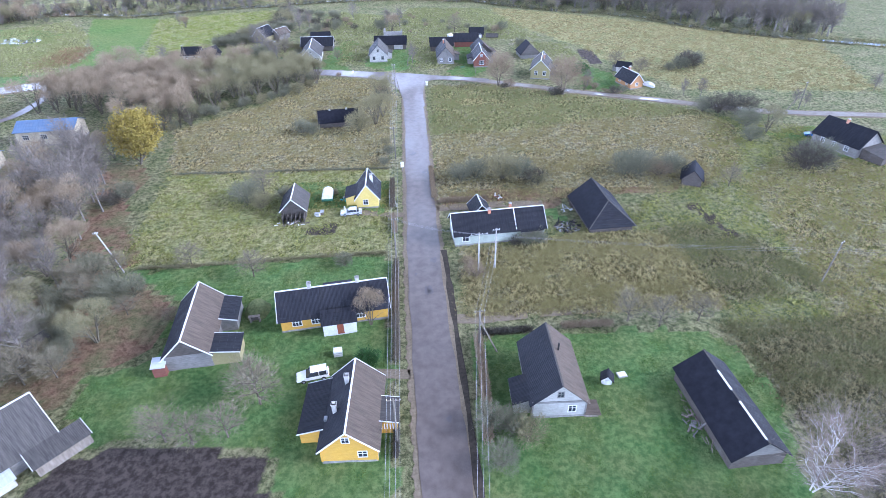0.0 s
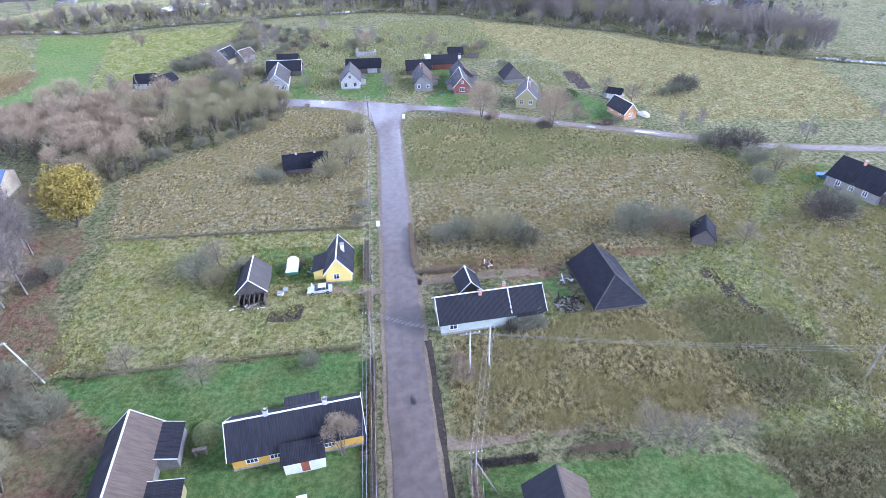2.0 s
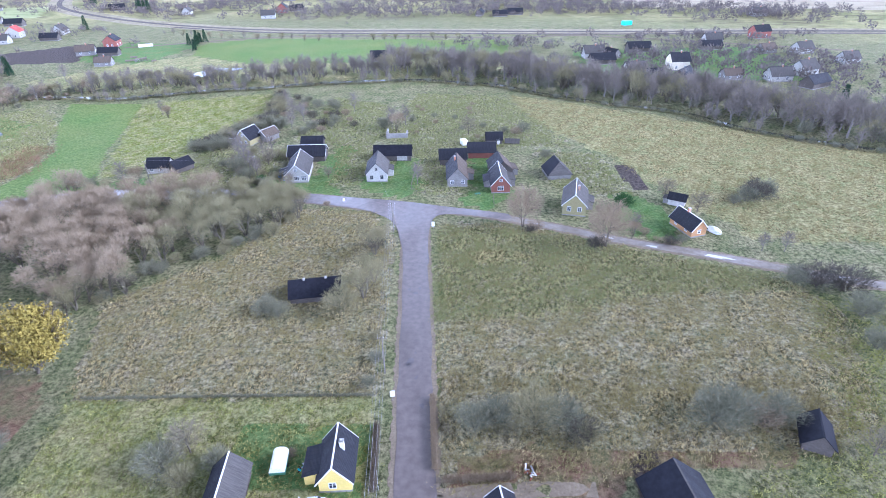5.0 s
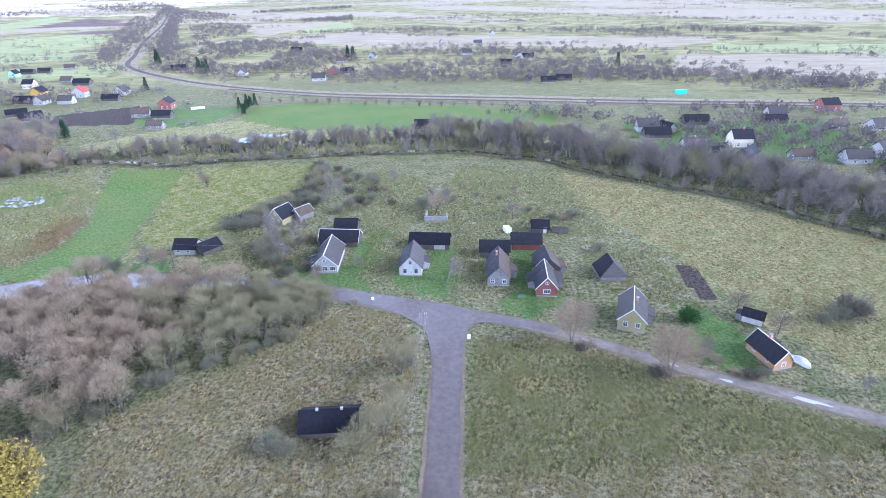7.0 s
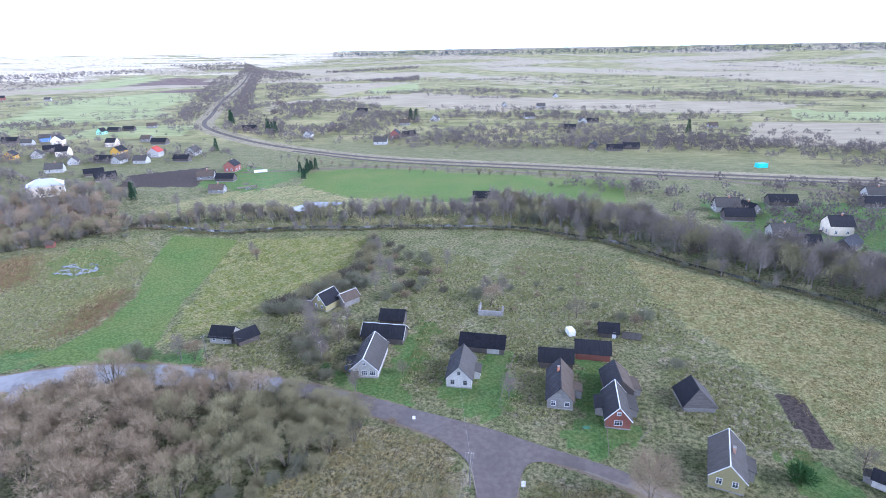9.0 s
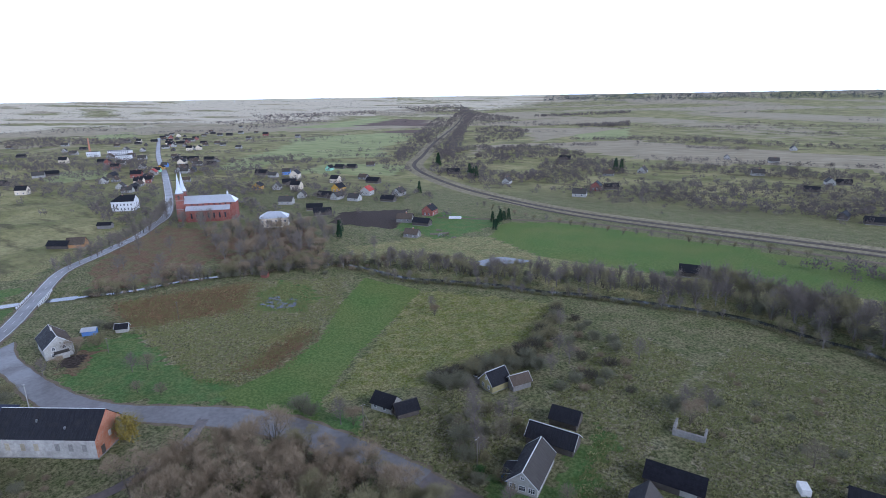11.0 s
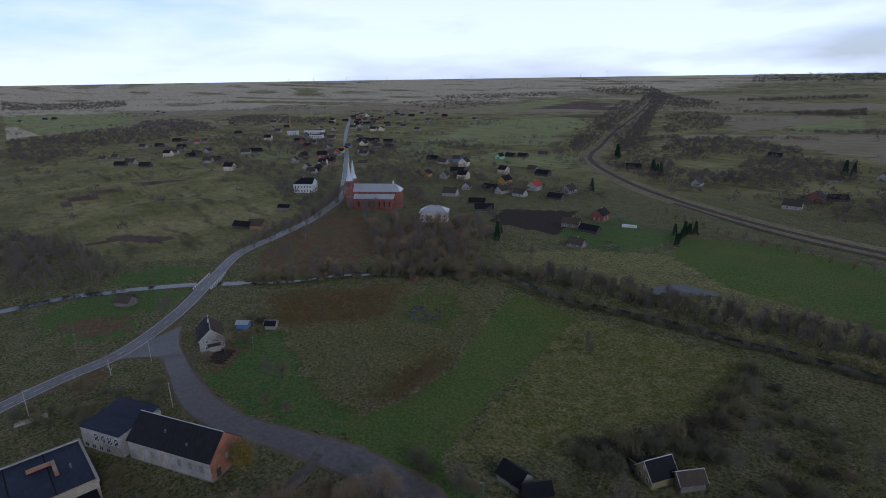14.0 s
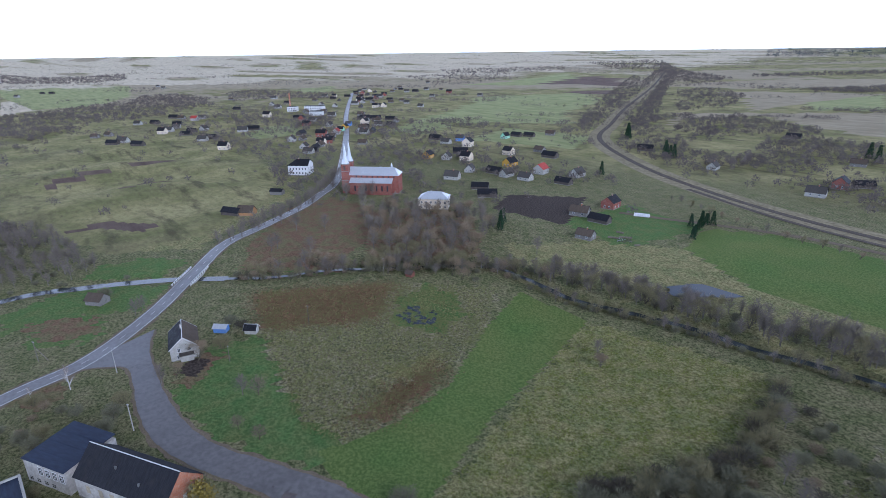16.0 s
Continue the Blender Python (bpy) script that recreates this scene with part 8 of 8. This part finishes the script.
hedge([(4.6, 42), (4.7, 50), (4.2, 60)], 1.3, 1.9, T_RED, "bare brown hedge along the white house's garden", 1)
hedge([(4.4, 61.2), (8, 61.4), (12.4, 61.8)], 0.8, 1.2, T_DARK, "bare dark hedge between garden and track", 2)
hedge([(17.5, 62.6), (21, 62.8), (24.9, 63.0)], 1.0, 1.1, T_RED, "bare reddish hedge beside the track", 3)
hedge([(-1.6, 101.9), (3, 102.2), (8.2, 102.7)], 1.0, 1.2, T_RED, "bare reddish hedge along the farm track", 4)
hedge([(-56, 79.2), (-40, 80.4), (-25, 82), (-11.4, 83.2)], 0.5, 0.6, T_OLIVE, "low ragged hedge on the garden boundary", 5)
hedge([(-6.6, 40), (-7.0, 46)], 0.6, 1.1, T_DARK, "low bare hedge in front of the yellow house", 6)
hedge([(-7.6, 56), (-8.6, 68), (-9.4, 80)], 0.9, 1.3, T_GREY, "ragged bare roadside hedge", 7)
hedge([(-10.4, 90), (-11.2, 96)], 0.8, 1.3, T_RED, "bare brown roadside hedge", 8)
hedge([(-11.6, 100), (-12.6, 112)], 0.9, 1.2, T_GREY, "ragged bare roadside hedge", 9)
hedge([(-3.0, 104), (-4.0, 118)], 0.8, 1.2, T_RED, "reddish bare roadside scrub", 10)
hedge([(-64, 117.2), (-40, 118), (-14, 118.6)], 0.5, 0.3, T_SAGE, "low line of dead grass along a field edge", 11)
hedge([(49.6, 172.2), (55, 169.2)], 0.9, 1.0, T_RED, "clipped russet hedge beside the lane", 12)
# ---- poles and wires ----


def power_pole(x, y, turn, height=8.5, arm=1.6, strut=None, concrete=False, lean=0.0):
    ob = thing("power_pole", x, y, turn, "grey concrete power pole with crossarm" if concrete else "grey timber power pole with crossarm", "power pole", "power poles")
    part("pole", tube(bmesh.new(), [(0, 0, -0.5), (lean * 0.5, 0, height * 0.5), (lean, 0, height)], [0.15, 0.13, 0.1], 8), P_CONCRETE if concrete else P_POLE, ob)
    part("crossarm", beam(bmesh.new(), (lean - arm / 2, 0, height - 0.35), (lean + arm / 2, 0, height - 0.35), 0.09), P_METAL if concrete else P_WOOD, ob)
    for u in (-0.45, -0.18, 0.18, 0.45):
        part("insulator", tube(bmesh.new(), [(lean + u * arm, 0, height - 0.3), (lean + u * arm, 0, height - 0.1)], [0.05, 0.03], 6), P_PORCELAIN, ob)
    if strut:
        part("strut", tube(bmesh.new(), [(strut[0], strut[1], -0.3), (0, 0, height * 0.75)], [0.12, 0.09], 6), P_WOOD, ob)
    return ob


def wire(points, sag=0.5, r=0.013):
    bm = bmesh.new()
    pts = []
    for a, b in zip(points, points[1:]):
        a, b = Vector(a), Vector(b)
        for t in np.arange(0, 1, 0.125):
            p = a.lerp(b, t)
            p.z -= sag * 4 * t * (1 - t)
            pts.append(p)
    pts.append(Vector(points[-1]))
    tube(bm, pts, [r] * len(pts), 3, False)
    me = bpy.data.meshes.new("power_wire")
    bm.to_mesh(me)
    bm.free()
    me.materials.append(P_WIRE)
    return tagged(new("power_wire", me), "thin sagging overhead power wire", "power line", "overhead wires")


LINE = [(-4.2, 5), (-6.6, 42), (-9.6, 82), (-12.7, 124), (-16.6, 176.6)]
for x, y in LINE[1:]:
    power_pole(x, y, 4, 8.4, 1.7, (1.6, -2.2) if y > 170 else None)
for off in (-0.75, -0.3, 0.3, 0.75):
    wire([(x + off, y, z_at(x, y) + 8.3) for x, y in LINE], 0.7)
CROSS = [(4.2, 57.8), (5.2, 76.8)]
power_pole(4.3, 58.2, 10, 7.6, 1.6, (2.6, -1.2))
power_pole(5.2, 76.8, 10, 8.4, 3.0, None, True)
power_pole(8.2, 78.2, 10, 8.4, 1.2, None, True)
for off in (-0.6, 0.0, 0.6):
    wire([(2.5 + off, 15, 8.0), (4.3 + off, 58.2, z_at(4.3, 58) + 7.4), (8.2 + off, 78.2, z_at(8, 78) + 8.1)], 0.8)
    wire([(-9.6, 82 + off * 0.5, 8.2), (5.2 + off, 76.8, 8.2), (60, 70 + off, 8.6), (140, 62 + off, 9)], 0.6)
power_pole(-58.2, 78.5, 20, 9.0, 0.8, None, True, -1.8)
power_pole(62.8, 72.8, 30, 8.0, 0.9, None, False, 1.2)
power_pole(-63.7, 211.6, 80, 8.0, 1.4)
power_pole(-97.0, 208.2, 60, 8.2, 1.4, (2.8, 1.2))
wire([(-16.6, 176.6, 8.0), (-25.6, 209.5, 4.6)], 0.4)
wire([(-97, 208.2, 8.0), (-63.7, 211.6, 7.8), (-51, 209, 3.6)], 0.6)
power_pole(102, 153.5, 30, 8.0, 1.2, (-4.5, 1.0))
power_pole(-186.5, 163.4, 40, 8.5, 0.8, None, True)
power_pole(-245.9, 145.0, 40, 7.5, 1.2, (2.5, 1.5))
power_pole(-215.6, 227.4, 40, 8.0, 0.8)
power_pole(-206.4, 195.2, 40, 6.0, 0.6)
power_pole(-239, 275, 40, 9.0, 0.8)
for x, y, f in ((-222.5, 163.5, 9.0), (-210, 128, 8.5)):
    ob = thing("street_lamp", x + 1.0, y + 1.0, 40, "concrete street lamp with pale lamp head", "street lamp", "street lamps")
    part("post", tube(bmesh.new(), [(0, 0, -0.3), (0, 0, f)], [0.13, 0.08], 8), P_CONCRETE, ob)
    part("arm", beam(bmesh.new(), (0, 0, f), (1.4, 0, f + 0.3), 0.07), P_METAL, ob)
    part("lamp_head", boxed(1.2, 1.9, -0.15, 0.15, f + 0.2, f + 0.38), P_LAMP, ob)
for x, y in ((-10.6, 117.5), (-6.3, 177.8)):
    ob = thing("road_sign", x, y, 8, "white road sign boards on a grey post", "road sign", "road signs")
    part("post", tube(bmesh.new(), [(0, 0, -0.2), (0, 0, 2.4)], [0.04, 0.04], 6), P_METAL, ob)
    part("sign_board", boxed(-0.4, 0.4, -0.07, -0.04, 1.6, 2.3), P_PORCELAIN, ob)
    part("sign_board", boxed(-0.4, 0.4, -0.07, -0.04, 0.95, 1.5), P_PORCELAIN, ob)
ob = thing("mailbox_stand", -32.8, 193.9, 20, "white painted roadside marker board", "road sign", "road signs")
part("post", tube(bmesh.new(), [(0, 0, -0.2), (0, 0, 1.5)], [0.06, 0.06], 6), P_METAL, ob)
part("sign_board", boxed(-0.35, 0.35, -0.06, -0.03, 0.6, 1.5), P_PORCELAIN, ob)

# ---- bridge rails on the country road ----
BRIDGE_Z = float(lie(-291, 204)) + 0.15
for s in (-1, 1):
    ob = thing("bridge_railing", -291, 204, -35, "white concrete bridge railing over the river", "railing", "bridge railings", BRIDGE_Z)
    for k in range(10):
        part("block", boxed(-11.5 + k * 2.3, -10.0 + k * 2.3, s * 4.0 - 0.16, s * 4.0 + 0.16, -0.1, 0.9), P_WHITE, ob)
        part("post", boxed(-10.0 + k * 2.3, -9.2 + k * 2.3, s * 4.0 - 0.12, s * 4.0 + 0.12, -0.1, 0.75), W_DARK, ob)
deck = thing("bridge_deck", -291, 204, -35, "concrete road bridge deck", "bridge", "", BRIDGE_Z - 0.2)
part("slab", boxed(-9.5, 9.5, -4.3, 4.3, -0.6, 0.1), P_CONCRETE, deck)

# ---- vehicles ----


def car(x, y, turn, paint, label, length=4.4, tall=1.45, estate=False, hood_up=False):
    ob = thing("car", x, y, turn, label, "car", "parked cars")
    l, w = length / 2, 0.85
    prof = [(-l, 0.35), (-l, 0.8), (-l + 0.15, 0.92), (-l * 0.86 if estate else -l * 0.55, 0.95), (l * 0.45, 0.92), (l - 0.1, 0.75), (l, 0.55), (l, 0.32)]
    bm = bmesh.new()
    sides = [[bm.verts.new((u, s * w * (0.96 if abs(u) > l * 0.9 else 1), z)) for u, z in prof] for s in (-1, 1)]
    bm.faces.new(sides[0][::-1])
    bm.faces.new(sides[1])
    for i in range(len(prof)):
        j = (i + 1) % len(prof)
        bm.faces.new((sides[0][i], sides[0][j], sides[1][j], sides[1][i]))
    bmesh.ops.bevel(bm, geom=bm.edges[:], offset=0.05, segments=2, affect="EDGES")
    body = part("body", bm, paint, ob)
    back = -l * 0.92 if estate else -l * 0.72
    cab = [(back, 0.9), (back + (0.1 if estate else 0.45), tall), (l * 0.1, tall), (l * 0.42, 0.9)]
    bm = bmesh.new()
    sides = [[bm.verts.new((u, s * (w - 0.06 - 0.14 * (z > 1)), z)) for u, z in cab] for s in (-1, 1)]
    bm.faces.new(sides[0][::-1])
    bm.faces.new(sides[1])
    for i in range(4):
        j = (i + 1) % 4
        bm.faces.new((sides[0][i], sides[0][j], sides[1][j], sides[1][i]))
    part("cabin_glass", bm, P_GLASS, ob)
    rf = boxed(cab[1][0] - 0.03, cab[2][0] + 0.03, -w + 0.2, w - 0.2, tall - 0.02, tall + 0.05)
    for s in (-1, 1):
        for u in ((cab[1][0] + cab[2][0]) / 2, cab[1][0] + 0.02):
            beam(rf, (u, s * (w - 0.05), 0.92), (u, s * (w - 0.19), tall), 0.07)
    part("roof", rf, paint, ob)
    for sx in (-0.62, 0.6):
        for s in (-1, 1):
            ty = part("wheel", tube(bmesh.new(), [(sx * l, s * w - 0.12, 0.31), (sx * l, s * w + 0.05, 0.31)], [0.31, 0.31], 14), P_RUBBER, ob)
            part("rim", tube(bmesh.new(), [(sx * l, s * w + 0.04, 0.31), (sx * l, s * w + 0.065, 0.31)], [0.19, 0.17], 10), P_METAL, ty)
    for s in (-1, 1):
        part("headlight", boxed(l - 0.06, l + 0.02, s * 0.62 - 0.16, s * 0.62 + 0.16, 0.55, 0.7), P_LAMP, ob)
        part("tail_light", boxed(-l - 0.02, -l + 0.05, s * 0.66 - 0.12, s * 0.66 + 0.12, 0.6, 0.82), P_REDLAMP, ob)
    if hood_up:
        part("bonnet", beam(bmesh.new(), (l * 0.45, 0, 0.95), (l * 0.62, 0, 1.75), 1.4, 0.05), paint, ob, "raised white bonnet")
    return ob


car(-19.2, 53.0, 194, P_SNOWCAR, "white estate car parked on the lawn", 4.5, 1.6, True)
car(-20.0, 97.6, 188, P_SILVERCAR, "pale silver saloon with raised bonnet", 4.4, 1.4, False, True)
car(95.2, 133.6, 160, P_BLUECAR, "blue saloon parked beside the dark farmhouse", 4.4, 1.4)
car(118, 366, 40, P_SNOWCAR, "white car in a far yard", 4.4, 1.5, True)

# ---- yard things ----
ob = thing("covered_trailer", -26.0, 104.2, 96, "trailer with white rounded canvas cover", "trailer")
bm = bmesh.new()
ring = [[bm.verts.new((u, 1.15 * math.cos(a), 1.1 + 1.0 * math.sin(a))) for a in np.linspace(0, math.pi, 9)] for u in (-1.9, 1.9)]
for i in range(8):
    bm.faces.new((ring[0][i], ring[0][i + 1], ring[1][i + 1], ring[1][i]))
bm.faces.new(ring[0])
bm.faces.new(ring[1][::-1])
part("canvas", bm, P_PORCELAIN, ob)
part("bed", boxed(-1.9, 1.9, -1.15, 1.15, 0.55, 1.1), P_GREENISH, ob)
for s in (-1, 1):
    part("wheel", tube(bmesh.new(), [(0, s * 1.0, 0.34), (0, s * 1.2, 0.34)], [0.34, 0.34], 12), P_RUBBER, ob)
ob = thing("water_tank", -16.4, 57.4, 10, "white square plastic tank on the lawn", "water tank")
part("tank", boxed(-0.6, 0.6, -0.5, 0.5, 0.0, 1.0), P_PORCELAIN, ob)
part("cage", box(box(boxed(-0.63, 0.63, -0.53, -0.5, 0.3, 0.36), -0.63, 0.63, -0.53, -0.5, 0.65, 0.71), -0.63, 0.63, 0.5, 0.53, 0.65, 0.71), P_METAL, ob)
ob = thing("well", 21.5, 51.7, 75, "covered draw well with little dark roof", "well")
part("well_ring", tube(bmesh.new(), [(0, 0, -0.2), (0, 0, 0.8)], [0.75, 0.75], 12), P_PORCELAIN, ob)
gabled(ob, 1.2, 1.3, 0.9, 0.7, P_WHITE, R_SLATE, R_SLATE, None, plinth=False, courses=2, over=0.2)
ob = thing("cistern_lid", 23.9, 52.8, 12, "square white concrete lid in the grass", "lid")
part("slab", boxed(-0.55, 0.55, -0.4, 0.4, -0.05, 0.22), P_PORCELAIN, ob)
part("rim", boxed(-0.65, 0.65, -0.5, 0.5, -0.05, 0.12), P_CONCRETE, ob)
for x, y, t in ((-27.0, 97.2, 80), (-26.2, 98.0, 10)):
    ob = thing("beehive", x, y, t, "small painted box hive on the lawn", "beehive", "boxes on the lawn")
    part("hive_box", boxed(-0.35, 0.35, -0.5, 0.5, 0, 0.55), P_PORCELAIN if t > 50 else P_WOOD, ob)
    part("lid", boxed(-0.4, 0.4, -0.55, 0.55, 0.55, 0.63), P_METAL, ob)
ob = thing("root_cellar", -31.2, 67.5, 100, "earth-covered root cellar with timber front", "root cellar")
bm = bmesh.new()
top = bm.verts.new((0, 0, 1.15))
ring = [bm.verts.new((2.9 * math.cos(a) + 0.3 * math.sin(3 * a), 2.3 * math.sin(a) + 0.2 * math.cos(2 * a), -0.15)) for a in np.linspace(0, 2 * math.pi, 16, endpoint=False)]
mid_ = [bm.verts.new((2.2 * math.cos(a), 1.3 * math.sin(a), 0.8)) for a in np.linspace(0, 2 * math.pi, 16, endpoint=False)]
for i in range(16):
    j = (i + 1) % 16
    bm.faces.new((ring[i], ring[j], mid_[j], mid_[i]))
    bm.faces.new((mid_[i], mid_[j], top))
part("earth_mound", bm, M_MOUND, ob)
part("door_frame", box(box(boxed(-2.9, -2.5, -0.8, -0.6, 0, 1.0), -2.9, -2.5, 0.6, 0.8, 0, 1.0), -2.9, -2.4, -0.9, 0.9, 1.0, 1.15), P_WOOD, ob)
part("door_leaf", boxed(-2.6, -2.5, -0.6, 0.6, 0, 1.0), W_DARK, ob)
sr = random.Random(4)


def heap(name, x, y, rx, ry, n, materials, label, category, seed, long=1.2):
    """A pile of odd boards and billets."""
    r = random.Random(seed)
    ob = thing(name, x, y, 0, label, category)
    for i in range(n):
        a, q = r.uniform(0, 6.28), math.sqrt(r.random())
        px, py = rx * q * math.cos(a), ry * q * math.sin(a)
        pz = 0.1 + 0.9 * (1 - q) * r.random()
        d = Vector((r.uniform(-1, 1), r.uniform(-1, 1), r.uniform(-0.3, 0.4))).normalized() * r.uniform(0.3, long)
        part("board", beam(bmesh.new(), (px, py, pz), (px + d.x, py + d.y, max(0.05, pz + d.z)), r.uniform(0.08, 0.25), r.uniform(0.05, 0.2)), materials[i % len(materials)], ob)
    return ob


heap("scrap_heap", 23.5, 91.5, 2.6, 2.4, 90, [P_RUBBER, P_RUBBER, P_METAL, P_RUBBER, P_WOOD], "heap of scrap metal and tyres in the weeds", "scrap heap", 1)
heap("scrap_heap", 24.6, 98.0, 1.0, 0.7, 10, [P_PORCELAIN, P_METAL], "pale sheet-metal scraps beside the black barn", "scrap heap", 2)
heap("woodpile", 64.0, 182.5, 1.6, 3.0, 46, [P_RUBBER, W_DARK, P_WOOD], "dark heap of firewood beside the orange cottage", "woodpile", 3)
heap("woodpile", -31.6, 93.9, 3.0, 1.0, 24, [P_WOOD, P_PORCELAIN, P_WOOD], "stacked boards before the woodshed", "woodpile", 4)
heap("woodpile", 30.6, 44.2, 0.9, 1.6, 24, [P_WOOD, W_GREYBOARD], "loose boards beside the black barn", "woodpile", 5)
heap("scrap_heap", 10.8, 103.4, 0.9, 0.7, 12, [P_BROWN, P_PORCELAIN, P_METAL], "junk and a washtub beside the track", "scrap heap", 6)
heap("scrap_heap", -22.0, 104.0, 1.4, 0.9, 14, [P_METAL, P_TEAL, P_RUBBER], "barrels and odds beside the trailer", "scrap heap", 7)
heap("scrap_heap", 104.0, 118.6, 2.2, 1.6, 20, [P_PORCELAIN, P_WOOD, P_METAL], "boards and drums beside the farmhouse", "scrap heap", 8)
heap("woodpile", -197.0, 398.0, 5.0, 3.0, 40, [P_WOOD, W_DARK, P_METAL], "timber stacks in a far yard", "woodpile", 9, 3.0)
ob = thing("tarped_stack", 66.0, 176.6, 120, "heap under a crumpled silver tarpaulin", "tarpaulin")
bm = bmesh.new()
bmesh.ops.create_icosphere(bm, subdivisions=3, radius=1.0)
for v in bm.verts:
    v.co = Vector((v.co.x * 2.3, v.co.y * 1.2, max(0, v.co.z) * 1.2)) * (1 + 0.18 * noise.noise(v.co * 2.5))
part("tarpaulin", bm, P_TARP, ob)
ob = thing("tarped_stack", 130.9, 510.7, 20, "stack under a turquoise tarpaulin", "tarpaulin")
part("tarpaulin", boxed(-3.5, 3.5, -2.2, 2.2, -0.1, 3.0), P_TEAL, ob)
ob = thing("fallen_cabin", 2.3, 243.0, 110, "white metal cabin lying in the grass", "cabin")
part("shell", boxed(-1.6, 1.6, -1.0, 1.0, 0, 1.7), P_PORCELAIN, ob)
part("window_band", boxed(-1.1, 1.1, -1.03, -1.0, 0.8, 1.3), P_GLASS, ob)
ob = thing("table", 6.0, 198.6, 20, "green garden table in the yard", "table")
part("tabletop", boxed(-0.8, 0.8, -0.5, 0.5, 0.68, 0.75), P_GREENISH, ob)
for sx in (-0.7, 0.7):
    for sy in (-0.4, 0.4):
        part("leg", boxed(sx - 0.04, sx + 0.04, sy - 0.04, sy + 0.04, 0, 0.68), P_WOOD, ob)
# ---- fences ----


def fence(points, tall, label, material, gap=2.4):
    ln = smooth(points, gap)
    ob = thing("fence", ln[0][0], ln[0][1], 0, label, "fence", "fences", 0.0)
    for (x0, y0), (x1, y1) in zip(ln, ln[1:]):
        a, b = (x0 - ln[0][0], y0 - ln[0][1]), (x1 - ln[0][0], y1 - ln[0][1])
        z = z_at(x0, y0)
        part("post", boxed(a[0] - 0.06, a[0] + 0.06, a[1] - 0.06, a[1] + 0.06, z - 0.2, z + tall), material, ob)
        for f in (0.45, 0.9):
            part("rail", beam(bmesh.new(), (*a, z + tall * f), (*b, z_at(x1, y1) + tall * f), 0.05, 0.09), material, ob)
    return ob


fence([(10.4, 191), (10.6, 201)], 1.1, "low timber yard fence", P_WOOD)
fence([(17.4, 197), (20, 201), (19, 206)], 1.1, "low timber garden fence", P_WOOD)
fence([(-189, 466), (-100, 474), (34, 455)], 1.2, "far pasture fence of thin posts", P_WOOD, 6.0)
fence([(-7.6, 48.6), (-7.9, 52)], 1.0, "dark picket fence before the house", W_DARK)
fence([(-10.9, 100.5), (-12.6, 108)], 0.9, "low stone-coloured roadside fence", P_CONCRETE)
fence([(-9.5, 200), (-14, 203), (-13, 226)], 1.0, "low grey garden fence", P_WOOD)

# ---- wind turbines on the horizon ----
for k in range(11):
    a = 0.62 + 0.055 * k + 0.012 * math.sin(k * 5)
    x, y = -60 - 4550 * math.sin(a), 150 + 4550 * math.cos(a)
    ob = thing("wind_turbine", x, y, 50, "tiny white wind turbine on the horizon", "wind turbine", "wind turbines")
    part("tower", tube(bmesh.new(), [(0, 0, -1), (0, 0, 44)], [1.3, 0.8], 6), P_WHITE, ob)
    for j in range(3):
        b = k + j * 2.094
        part("blade", beam(bmesh.new(), (0, -1.2, 44), (20 * math.sin(b), -1.2, 44 + 20 * math.cos(b)), 1.0, 0.4), P_WHITE, ob)

# ---- farmyard near the pond ----
ob = thing("greenhouse", -217, 444, 25, "low white plastic-covered garden tunnel", "greenhouse")
part("cover", tube(bmesh.new(), [(-4.5, 0, 0.2), (4.5, 0, 0.2)], [1.6, 1.6], 10), P_TARP, ob)
for k, (x, y, L, t) in enumerate(((-199, 402, 6.5, 40), (-203, 397, 6.0, 30), (-206, 407, 4.0, 10), (-188, 396, 3.0, 60))):
    ob = thing("woodpile", x, y, t, "long stack of weathered firewood in the yard", "woodpile", "woodpiles in the yard")
    for j in range(5):
        part("log_row", tube(bmesh.new(), [(-L / 2, -0.6 + 0.3 * (j % 3), 0.25 + 0.45 * (j // 3)), (L / 2, -0.6 + 0.3 * (j % 3), 0.25 + 0.45 * (j // 3))], [0.24, 0.24], 7), P_WOOD, ob)
ob = thing("concrete_slabs", -205, 129.5, 90, "stack of pale concrete slabs in the scrub", "slabs")
for k in range(6):
    part("slab", boxed(-4.0 + 1.35 * k, -2.8 + 1.35 * k, -0.7 + 0.1 * (k % 2), 0.6 + 0.1 * (k % 3), 0, 0.7 + 0.15 * (k % 2)), P_CONCRETE, ob)
